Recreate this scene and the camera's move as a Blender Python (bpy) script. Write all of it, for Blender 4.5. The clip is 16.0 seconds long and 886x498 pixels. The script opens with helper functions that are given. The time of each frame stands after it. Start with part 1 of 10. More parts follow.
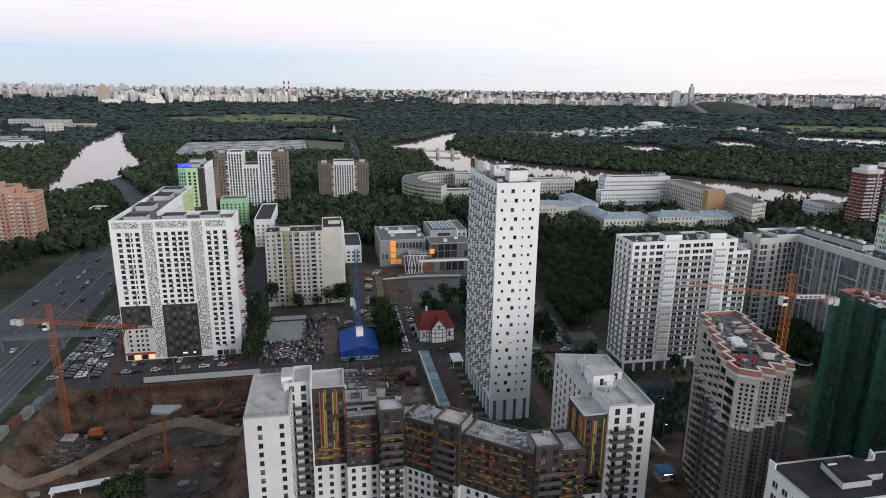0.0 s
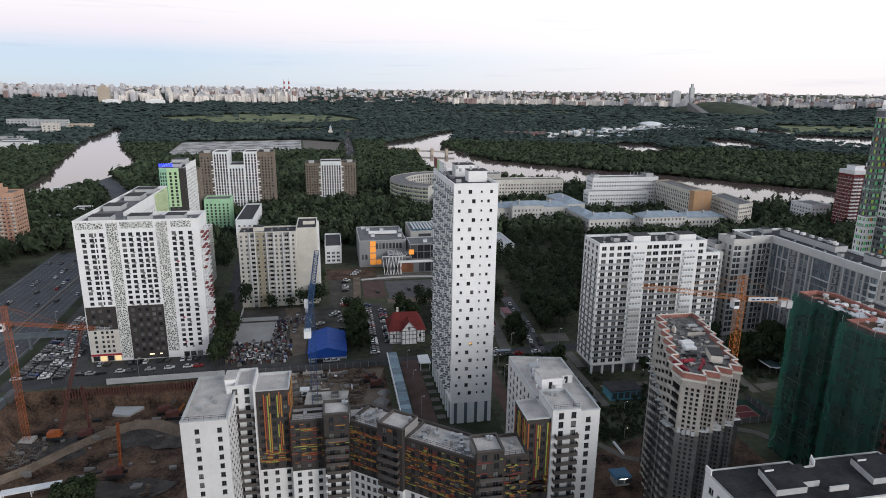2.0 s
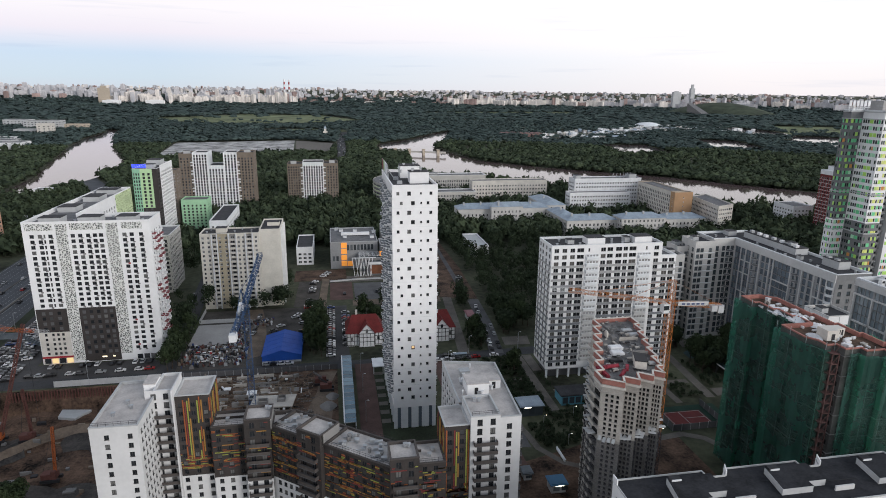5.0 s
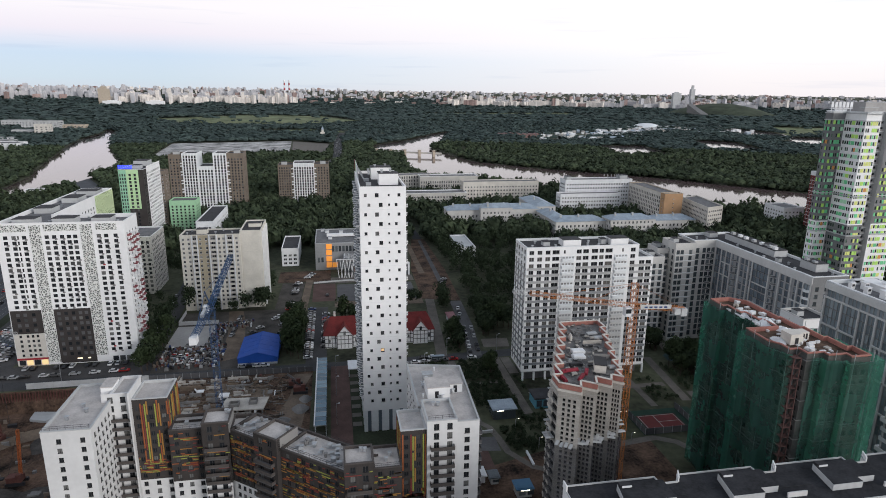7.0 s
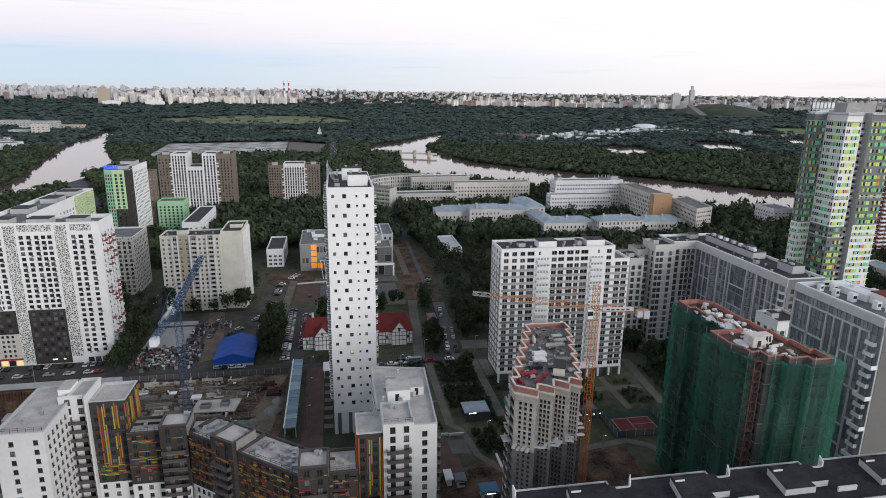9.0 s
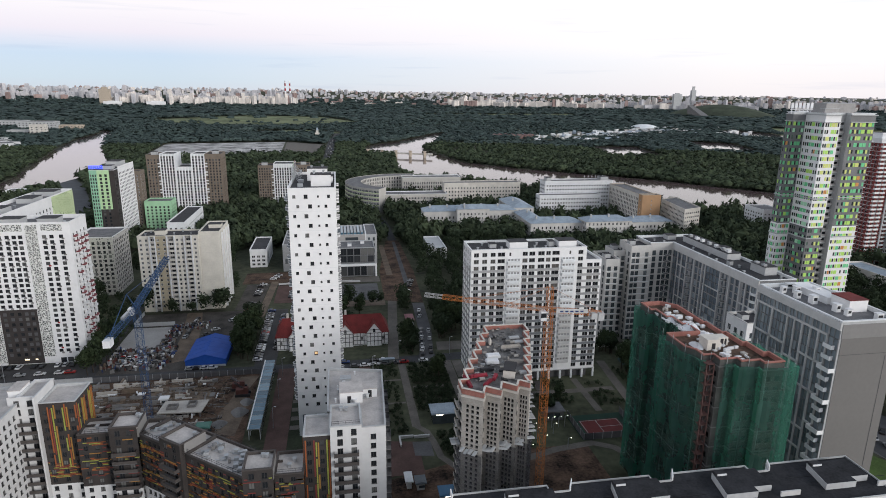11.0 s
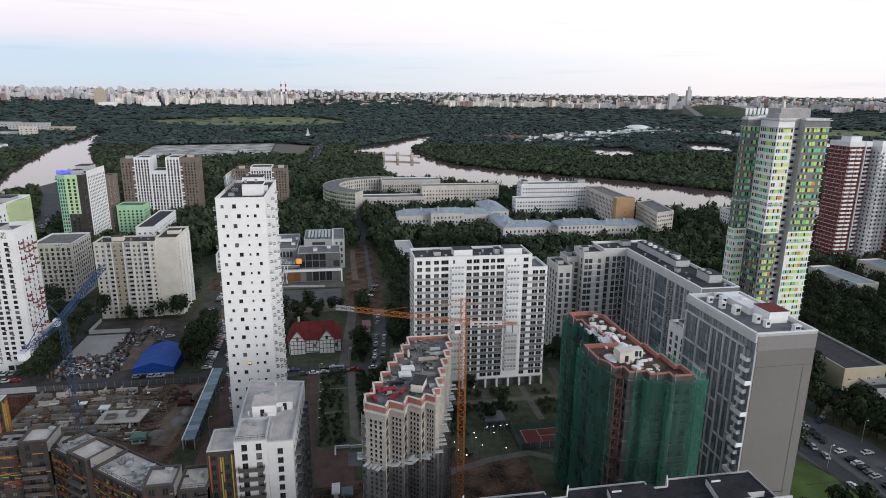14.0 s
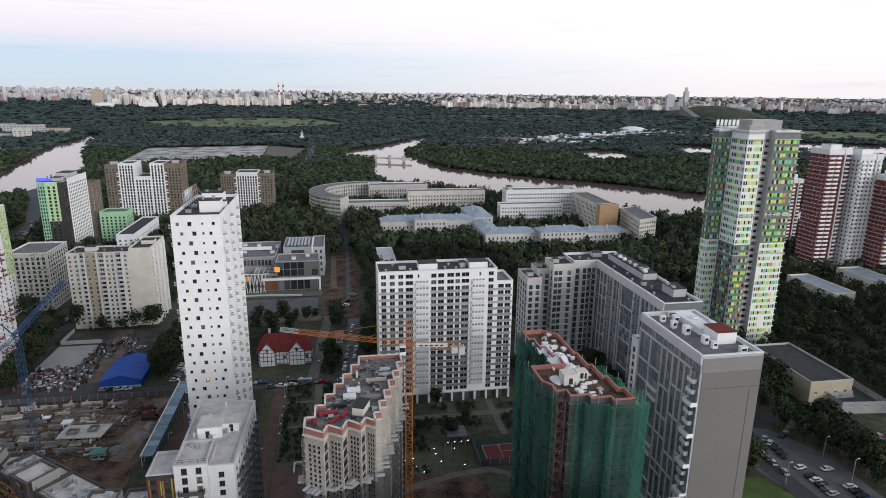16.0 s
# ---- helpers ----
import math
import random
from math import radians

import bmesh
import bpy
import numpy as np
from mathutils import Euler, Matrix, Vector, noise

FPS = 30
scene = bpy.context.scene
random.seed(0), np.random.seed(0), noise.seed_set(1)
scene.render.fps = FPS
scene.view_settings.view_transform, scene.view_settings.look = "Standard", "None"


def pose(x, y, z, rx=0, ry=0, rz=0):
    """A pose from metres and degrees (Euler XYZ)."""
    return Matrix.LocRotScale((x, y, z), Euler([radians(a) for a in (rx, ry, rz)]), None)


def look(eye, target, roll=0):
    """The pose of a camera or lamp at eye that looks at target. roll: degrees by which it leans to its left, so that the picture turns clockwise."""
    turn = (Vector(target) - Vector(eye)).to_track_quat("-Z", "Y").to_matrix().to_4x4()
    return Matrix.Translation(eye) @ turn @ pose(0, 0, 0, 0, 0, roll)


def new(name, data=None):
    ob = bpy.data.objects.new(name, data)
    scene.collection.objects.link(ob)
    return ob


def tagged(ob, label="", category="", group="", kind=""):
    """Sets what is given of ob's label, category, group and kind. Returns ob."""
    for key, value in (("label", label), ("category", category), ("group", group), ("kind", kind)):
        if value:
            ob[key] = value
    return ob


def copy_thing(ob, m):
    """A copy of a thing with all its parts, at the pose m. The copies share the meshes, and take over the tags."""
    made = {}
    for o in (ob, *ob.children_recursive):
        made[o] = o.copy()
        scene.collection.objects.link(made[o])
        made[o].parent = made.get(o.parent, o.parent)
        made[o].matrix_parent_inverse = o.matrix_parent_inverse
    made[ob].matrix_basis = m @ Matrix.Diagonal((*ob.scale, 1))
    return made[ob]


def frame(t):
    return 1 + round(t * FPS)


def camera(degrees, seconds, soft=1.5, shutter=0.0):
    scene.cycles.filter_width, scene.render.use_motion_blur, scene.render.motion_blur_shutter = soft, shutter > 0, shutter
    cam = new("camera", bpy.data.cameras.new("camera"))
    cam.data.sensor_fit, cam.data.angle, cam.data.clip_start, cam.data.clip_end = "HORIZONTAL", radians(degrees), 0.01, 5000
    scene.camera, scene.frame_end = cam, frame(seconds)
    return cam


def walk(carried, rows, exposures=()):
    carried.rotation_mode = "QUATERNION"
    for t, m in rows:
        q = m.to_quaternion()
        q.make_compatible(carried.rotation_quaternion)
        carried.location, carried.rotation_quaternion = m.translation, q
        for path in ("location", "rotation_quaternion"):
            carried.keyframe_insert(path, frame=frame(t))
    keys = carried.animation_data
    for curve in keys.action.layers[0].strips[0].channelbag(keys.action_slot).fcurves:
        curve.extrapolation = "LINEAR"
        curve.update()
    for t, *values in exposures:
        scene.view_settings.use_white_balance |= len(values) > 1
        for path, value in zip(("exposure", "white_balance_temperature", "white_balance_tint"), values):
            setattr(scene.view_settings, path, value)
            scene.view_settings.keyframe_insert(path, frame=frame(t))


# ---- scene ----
cam = camera(71.8, 16.0, soft=0.95)
METRES, EYE, TILT, LEAN, TURN = 110.0, 118.8, 0.0, 0.0, -10.9
ROWS = [
    (0.0, 0.0, 0.0, 0.0, 0.16, -14.66, -0.62),
    (0.5, 0.0351, 0.0051, -0.0002, 0.2, -14.66, -0.61),
    (1.0, 0.0695, 0.0104, -0.0002, 0.24, -14.64, -0.63),
    (1.5, 0.1043, 0.0155, -0.0005, 0.31, -14.64, -0.64),
    (2.0, 0.1384, 0.0207, -0.0004, 0.38, -14.65, -0.63),
    (2.5, 0.1722, 0.0257, -0.0004, 0.44, -14.63, -0.64),
    (3.0, 0.2054, 0.0304, -0.0005, 0.5, -14.62, -0.64),
    (3.5, 0.2378, 0.0354, -0.0004, 0.53, -14.61, -0.66),
    (4.0, 0.2702, 0.0403, -0.0004, 0.58, -14.61, -0.66),
    (6.5, 0.4082, 0.0617, 0.0023, 0.78, -14.55, -0.66),
    (7.0, 0.4305, 0.0649, 0.0023, 0.82, -14.53, -0.67),
    (7.5, 0.4531, 0.0682, 0.0028, 0.82, -14.51, -0.67),
    (8.0, 0.4766, 0.0714, 0.0029, 0.86, -14.5, -0.69),
    (8.5, 0.5018, 0.0746, 0.0028, 0.91, -14.5, -0.68),
    (9.0, 0.5278, 0.0782, 0.0034, 0.93, -14.49, -0.71),
    (11.5, 0.6799, 0.0949, 0.0039, 1.23, -14.46, -0.72),
    (12.0, 0.7136, 0.0975, 0.0041, 1.24, -14.46, -0.72),
    (12.5, 0.7476, 0.1006, 0.0039, 1.23, -14.46, -0.68),
    (13.0, 0.782, 0.1045, 0.0087, 1.18, -14.44, -0.68),
    (13.5, 0.8168, 0.1089, 0.0187, 1.16, -14.45, -0.63),
    (14.0, 0.8506, 0.1134, 0.0309, 1.14, -14.46, -0.63),
    (14.5, 0.8838, 0.1179, 0.0436, 1.12, -14.47, -0.62),
    (15.0, 0.9158, 0.1222, 0.056, 1.13, -14.47, -0.64),
    (15.5, 0.9469, 0.1265, 0.0688, 1.11, -14.48, -0.66),
    (16.0, 0.9775, 0.1306, 0.0817, 1.11, -14.47, -0.66),
]
walk(cam, [(t, pose(0, 0, EYE, TILT, LEAN, TURN) @ pose(METRES * x, METRES * y, METRES * z, 90 + pitch, roll, yaw)) for t, x, y, z, yaw, pitch, roll in ROWS])

# ---- world and sun: an even dusk sky, brighter towards the sunset ahead ----
SUN_EL, SUN_AZ = radians(17), radians(137)
world = bpy.data.worlds.new("sky")
scene.world = world
world.use_nodes = True
wn, wl = world.node_tree.nodes, world.node_tree.links
wn.clear()
w_out = wn.new("ShaderNodeOutputWorld")
w_add = wn.new("ShaderNodeAddShader")
w_sky = wn.new("ShaderNodeTexSky")
w_sky.sky_type, w_sky.sun_disc, w_sky.sun_elevation, w_sky.sun_rotation = "NISHITA", False, SUN_EL, SUN_AZ
w_b1, w_b2 = wn.new("ShaderNodeBackground"), wn.new("ShaderNodeBackground")
w_b1.inputs["Strength"].default_value = 0.012
w_b2.inputs["Strength"].default_value = 0.92
w_tc, w_sep = wn.new("ShaderNodeTexCoord"), wn.new("ShaderNodeSeparateXYZ")
w_ramp, w_ramp2 = wn.new("ShaderNodeValToRGB"), wn.new("ShaderNodeValToRGB")


def ramp(node, stops):
    el = node.color_ramp.elements
    while len(el) < len(stops):
        el.new(0.5)
    for e, (p, c) in zip(el, stops):
        e.position, e.color = p, (*c, 1)


ramp(w_ramp, [(0.0, (0.62, 0.70, 0.80)), (0.012, (0.60, 0.72, 0.84)), (0.045, (0.57, 0.70, 0.88)), (0.075, (0.85, 0.79, 0.89)),
              (0.11, (0.96, 0.90, 0.94)), (0.2, (1.0, 0.94, 0.95)), (0.45, (0.51, 0.56, 0.64)), (1.0, (0.33, 0.39, 0.49))])
ramp(w_ramp2, [(0.0, (0.95, 0.90, 0.93)), (0.03, (0.98, 0.94, 0.97)), (0.07, (1.05, 1.02, 1.04)), (0.2, (1.05, 1.03, 1.03)), (0.45, (0.55, 0.59, 0.66)), (1.0, (0.33, 0.39, 0.49))])
w_map, w_mix = wn.new("ShaderNodeMapRange"), wn.new("ShaderNodeMix")
w_mix.data_type = "RGBA"
w_map.inputs["From Min"].default_value, w_map.inputs["From Max"].default_value = -0.42, 0.40
w_dot = wn.new("ShaderNodeVectorMath")
w_dot.operation = "DOT_PRODUCT"
w_dot.inputs[1].default_value = (0.98, -0.19, 0.0)
wl.new(w_tc.outputs["Generated"], w_sep.inputs[0])
wl.new(w_sep.outputs["Z"], w_ramp.inputs[0])
wl.new(w_sep.outputs["Z"], w_ramp2.inputs[0])
wl.new(w_tc.outputs["Generated"], w_dot.inputs[0])
wl.new(w_dot.outputs["Value"], w_map.inputs["Value"])
wl.new(w_map.outputs[0], w_mix.inputs["Factor"])
wl.new(w_ramp.outputs[0], w_mix.inputs["A"])
wl.new(w_ramp2.outputs[0], w_mix.inputs["B"])
# thin streaks of cloud
w_scale, w_cl, w_cr, w_mul = wn.new("ShaderNodeMapping"), wn.new("ShaderNodeTexNoise"), wn.new("ShaderNodeValToRGB"), wn.new("ShaderNodeMix")
w_scale.inputs["Scale"].default_value = (2.2, 2.2, 44.0)
w_cl.inputs["Scale"].default_value, w_cl.inputs["Detail"].default_value = 2.2, 5.0
ramp(w_cr, [(0.60, (1, 1, 1)), (0.80, (0.86, 0.89, 0.94))])
w_mul.data_type, w_mul.blend_type = "RGBA", "MULTIPLY"
w_mul.inputs["Factor"].default_value = 1.0
wl.new(w_tc.outputs["Generated"], w_scale.inputs[0])
wl.new(w_scale.outputs[0], w_cl.inputs["Vector"])
wl.new(w_cl.outputs["Fac"], w_cr.inputs[0])
wl.new(w_mix.outputs["Result"], w_mul.inputs["A"])
wl.new(w_cr.outputs[0], w_mul.inputs["B"])
wl.new(w_mul.outputs["Result"], w_b2.inputs["Color"])
wl.new(w_sky.outputs[0], w_b1.inputs["Color"])
wl.new(w_b1.outputs[0], w_add.inputs[0])
wl.new(w_b2.outputs[0], w_add.inputs[1])
wl.new(w_add.outputs[0], w_out.inputs["Surface"])

sun = new("sun", bpy.data.lights.new("sun", "SUN"))
sun.data.energy, sun.data.angle, sun.data.color = 1.85, radians(30), (1.0, 0.975, 0.965)
sun.matrix_world = look((120, -130, 54), (0, 0, 0))
scene.view_settings.exposure = 0.09


# ---- materials ----
def mat(name, base, rough=0.85, vary=0.12, size=6.0, grain=0.6, bump=0.15, metal=0.0, island=0.0, tint=None, spec=0.3, alpha=1.0, relief=0.1):
    """Two scales of noise over a base colour, with a fine relief; island: change from piece to piece."""
    m = bpy.data.materials.new(name)
    m.use_nodes = True
    n, l = m.node_tree.nodes, m.node_tree.links
    p = n["Principled BSDF"]
    p.inputs["Roughness"].default_value, p.inputs["Metallic"].default_value = rough, metal
    p.inputs["Specular IOR Level"].default_value = spec
    if alpha < 1:
        p.inputs["Alpha"].default_value = alpha
    tc = n.new("ShaderNodeTexCoord")
    a, b = n.new("ShaderNodeTexNoise"), n.new("ShaderNodeTexNoise")
    a.inputs["Scale"].default_value, a.inputs["Detail"].default_value = 1.0 / size, 5.0
    b.inputs["Scale"].default_value, b.inputs["Detail"].default_value = 1.0 / grain, 3.0
    for k in (a, b):
        l.new(tc.outputs["Object"], k.inputs["Vector"])
    r = n.new("ShaderNodeValToRGB")
    dark = tuple(c * (1 - vary * 1.6) for c in base)
    light = tuple(min(1, c * (1 + vary)) for c in (tint or base))
    ramp(r, [(0.34, dark), (0.66, light)])
    mix = n.new("ShaderNodeMath")
    mix.operation = "MULTIPLY_ADD"
    mix.inputs[1].default_value = 0.35
    l.new(b.outputs["Fac"], mix.inputs[0])
    sub = n.new("ShaderNodeMath")
    sub.operation = "MULTIPLY"
    sub.inputs[1].default_value = 0.65
    l.new(a.outputs["Fac"], sub.inputs[0])
    l.new(sub.outputs[0], mix.inputs[2])
    l.new(mix.outputs[0], r.inputs[0])
    col = r.outputs[0]
    if island:
        h = n.new("ShaderNodeHueSaturation")
        g, o = n.new("ShaderNodeNewGeometry"), n.new("ShaderNodeObjectInfo")
        s = n.new("ShaderNodeMath")
        s.operation = "ADD"
        f = n.new("ShaderNodeMath")
        f.operation = "FRACT"
        l.new(g.outputs["Random Per Island"], s.inputs[0])
        l.new(o.outputs["Random"], s.inputs[1])
        l.new(s.outputs[0], f.inputs[0])
        v = n.new("ShaderNodeMapRange")
        v.inputs["To Min"].default_value, v.inputs["To Max"].default_value = 1 - island, 1 + island
        l.new(f.outputs[0], v.inputs["Value"])
        l.new(v.outputs[0], h.inputs["Value"])
        l.new(col, h.inputs["Color"])
        col = h.outputs[0]
    l.new(col, p.inputs["Base Color"])
    if bump:
        bp = n.new("ShaderNodeBump")
        bp.inputs["Strength"].default_value, bp.inputs["Distance"].default_value = bump, relief
        l.new(b.outputs["Fac"], bp.inputs["Height"])
        l.new(bp.outputs[0], p.inputs["Normal"])
    return m


def glow(name, color, strength):
    m = bpy.data.materials.new(name)
    m.use_nodes = True
    p = m.node_tree.nodes["Principled BSDF"]
    p.inputs["Base Color"].default_value = (*color, 1)
    p.inputs["Emission Color"].default_value, p.inputs["Emission Strength"].default_value = (*color, 1), strength
    return m


def pane_mat(name, low, high, warm=0.0):
    """Window glass over rooms and curtains: each pane a little different."""
    m = bpy.data.materials.new(name)
    m.use_nodes = True
    n, l = m.node_tree.nodes, m.node_tree.links
    p = n["Principled BSDF"]
    g, o, s, f = n.new("ShaderNodeNewGeometry"), n.new("ShaderNodeObjectInfo"), n.new("ShaderNodeMath"), n.new("ShaderNodeMath")
    s.operation, f.operation = "ADD", "FRACT"
    l.new(g.outputs["Random Per Island"], s.inputs[0])
    l.new(o.outputs["Random"], s.inputs[1])
    l.new(s.outputs[0], f.inputs[0])
    r = n.new("ShaderNodeValToRGB")
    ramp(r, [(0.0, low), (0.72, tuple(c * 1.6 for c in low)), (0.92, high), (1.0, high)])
    l.new(f.outputs[0], r.inputs[0])
    l.new(r.outputs[0], p.inputs["Base Color"])
    p.inputs["Roughness"].default_value = 0.12
    p.inputs["Specular IOR Level"].default_value = 0.35
    return m


def speckle_mat(name, light, dark, size, cut=0.5):
    """Printed panels: irregular dark flecks on a pale ground."""
    m = bpy.data.materials.new(name)
    m.use_nodes = True
    n, l = m.node_tree.nodes, m.node_tree.links
    p = n["Principled BSDF"]
    p.inputs["Roughness"].default_value = 0.7
    tc, v, r = n.new("ShaderNodeTexCoord"), n.new("ShaderNodeTexVoronoi"), n.new("ShaderNodeValToRGB")
    v.feature = "DISTANCE_TO_EDGE"
    v.inputs["Scale"].default_value = 1 / size
    r.color_ramp.interpolation = "CONSTANT"
    ramp(r, [(0.0, light), (cut, dark)])
    l.new(tc.outputs["Object"], v.inputs["Vector"])
    l.new(v.outputs["Distance"], r.inputs[0])
    l.new(r.outputs[0], p.inputs["Base Color"])
    return m


WHITE = mat("white_render", (0.80, 0.80, 0.80), 0.8, 0.05, 9.0, 1.2, 0.1)
STRIPW = mat("off_white_render", (0.62, 0.62, 0.62), 0.8, 0.06, 9.0, 1.2, 0.1)
TOWERW = mat("tower_white_panels", (0.82, 0.82, 0.82), 0.7, 0.04, 12.0, 1.5, 0.08)
COOLW = mat("cool_white_panels", (0.72, 0.74, 0.75), 0.75, 0.06, 8.0, 1.0, 0.1)
LGREY = mat("light_grey_panels", (0.44, 0.45, 0.455), 0.8, 0.08, 8.0, 1.0, 0.1)
ENDGREY = mat("flat_grey_sheets", (0.178, 0.172, 0.165), 0.85, 0.05, 12.0, 1.0, 0.05)
MGREY = mat("mid_grey_panels", (0.225, 0.22, 0.215), 0.8, 0.06, 10.0, 1.0, 0.08)
DGREY = mat("dark_grey_panels", (0.10, 0.10, 0.105), 0.75, 0.12, 6.0, 0.8, 0.1)
BROWN = mat("dark_brown_brick", (0.048, 0.042, 0.040), 0.85, 0.16, 4.0, 0.4, 0.25)
BROWN2 = mat("brown_cladding", (0.19, 0.155, 0.125), 0.8, 0.12, 5.0, 0.6, 0.15)
UMBER = mat("umber_balcony_panels", (0.075, 0.066, 0.062), 0.7, 0.15, 3.0, 0.4, 0.05)
RUST = mat("rusty_scaffold", (0.12, 0.05, 0.042), 0.8, 0.2, 3.0, 0.5, 0.2)
WETSOIL = mat("wet_dark_ground", (0.032, 0.030, 0.030), 0.7, 0.35, 5.0, 0.8, 0.5, tint=(0.06, 0.052, 0.046))
BEIGE = mat("beige_panels", (0.66, 0.63, 0.56), 0.85, 0.08, 7.0, 0.8, 0.12)
OCHRE = mat("ochre_panels", (0.42, 0.37, 0.27), 0.85, 0.08, 7.0, 0.8, 0.12)
CREAM = mat("cream_plaster", (0.60, 0.57, 0.52), 0.85, 0.10, 6.0, 0.7, 0.12)
TANW = mat("tan_wall", (0.47, 0.40, 0.32), 0.85, 0.12, 6.0, 0.7, 0.12)
ORANGEW = mat("orange_brick", (0.50, 0.30, 0.21), 0.85, 0.12, 6.0, 0.6, 0.15)
REDW = mat("dark_red_cladding", (0.17, 0.035, 0.033), 0.75, 0.12, 6.0, 0.6, 0.12)
MINT2 = mat("mint_green_panels", (0.28, 0.52, 0.36), 0.75, 0.10, 5.0, 0.8, 0.1)
YARD = mat("dusty_yard_asphalt", (0.074, 0.067, 0.060), 0.95, 0.35, 7.0, 0.8, 0.3)
HILL = mat("dull_hill_grass", (0.050, 0.064, 0.040), 1.0, 0.35, 60.0, 8.0, 0.2)
MINTG = mat("mint_plaster_panels", (0.36, 0.60, 0.38), 0.75, 0.08, 6.0, 0.8, 0.1)
MINT = mat("pale_green_panels", (0.47, 0.66, 0.38), 0.75, 0.07, 7.0, 0.8, 0.1)
LIMEW = mat("lime_white_panels", (0.62, 0.70, 0.42), 0.75, 0.12, 5.0, 0.8, 0.1)
CONC = mat("raw_concrete", (0.42, 0.395, 0.36), 0.95, 0.18, 4.0, 0.4, 0.3)
CONCD = mat("dark_concrete", (0.20, 0.195, 0.19), 0.95, 0.2, 4.0, 0.4, 0.3)
ROOFL = mat("pale_roof_screed", (0.48, 0.45, 0.43), 0.95, 0.16, 3.5, 0.5, 0.2)
ROOFD = mat("dark_roof_felt", (0.048, 0.048, 0.052), 0.9, 0.22, 3.5, 0.5, 0.2)
ROOFM = mat("grey_roof_felt", (0.16, 0.16, 0.165), 0.9, 0.22, 3.5, 0.5, 0.2)
ROOFB = mat("blue_grey_roof_sheet", (0.30, 0.36, 0.42), 0.55, 0.15, 4.0, 0.5, 0.1, 0.2)
ROOFS = mat("slate_blue_roof_sheet", (0.115, 0.135, 0.152), 0.5, 0.2, 4.0, 0.5, 0.1)
ROOFR = mat("red_tile_roof", (0.145, 0.02, 0.018), 0.75, 0.2, 3.0, 0.4, 0.3)
BLUE = mat("blue_tarpaulin", (0.012, 0.075, 0.36), 0.6, 0.12, 3.0, 0.5, 0.1)
CRANEO = mat("orange_crane_paint", (0.40, 0.135, 0.028), 0.55, 0.15, 3.0, 0.4, 0.05)
CRANER = mat("red_orange_crane_paint", (0.36, 0.10, 0.03), 0.6, 0.2, 3.0, 0.4, 0.05)
CRANEB = mat("blue_crane_paint", (0.028, 0.068, 0.15), 0.6, 0.2, 3.0, 0.4, 0.05)
PALE = mat("off_white_paint", (0.70, 0.71, 0.72), 0.6, 0.08, 3.0, 0.4, 0.05)
BLACKM = mat("black_metal", (0.025, 0.025, 0.028), 0.6, 0.2, 3.0, 0.4, 0.1)
STEEL = mat("galvanised_steel", (0.42, 0.44, 0.46), 0.45, 0.15, 2.0, 0.3, 0.05, 0.6)
REDF = mat("worn_red_formwork", (0.25, 0.028, 0.045), 0.7, 0.25, 1.5, 0.3, 0.1)
REDP = mat("red_paint", (0.34, 0.035, 0.045), 0.6, 0.12, 3.0, 0.4, 0.05)
DECK = mat("dusty_roof_deck", (0.185, 0.18, 0.175), 0.95, 0.35, 3.0, 0.4, 0.3)
SALMON = mat("salmon_brick_parapet", (0.37, 0.165, 0.135), 0.9, 0.15, 2.0, 0.4, 0.2)
GREYNET = mat("grey_debris_net", (0.085, 0.086, 0.096), 0.9, 0.35, 4.0, 0.6, 0.3, alpha=0.5)
BLACKFELT = mat("black_roof_felt", (0.033, 0.034, 0.038), 0.95, 0.3, 4.0, 0.5, 0.2, spec=0.15)
HOIST = mat("dark_rusty_hoist", (0.105, 0.055, 0.050), 0.85, 0.25, 3.0, 0.4, 0.2)
# concrete behind the net, with its shade put into the colour
SHADEC = mat("shaded_concrete", (0.095, 0.095, 0.09), 0.95, 0.25, 4.0, 0.4, 0.3)


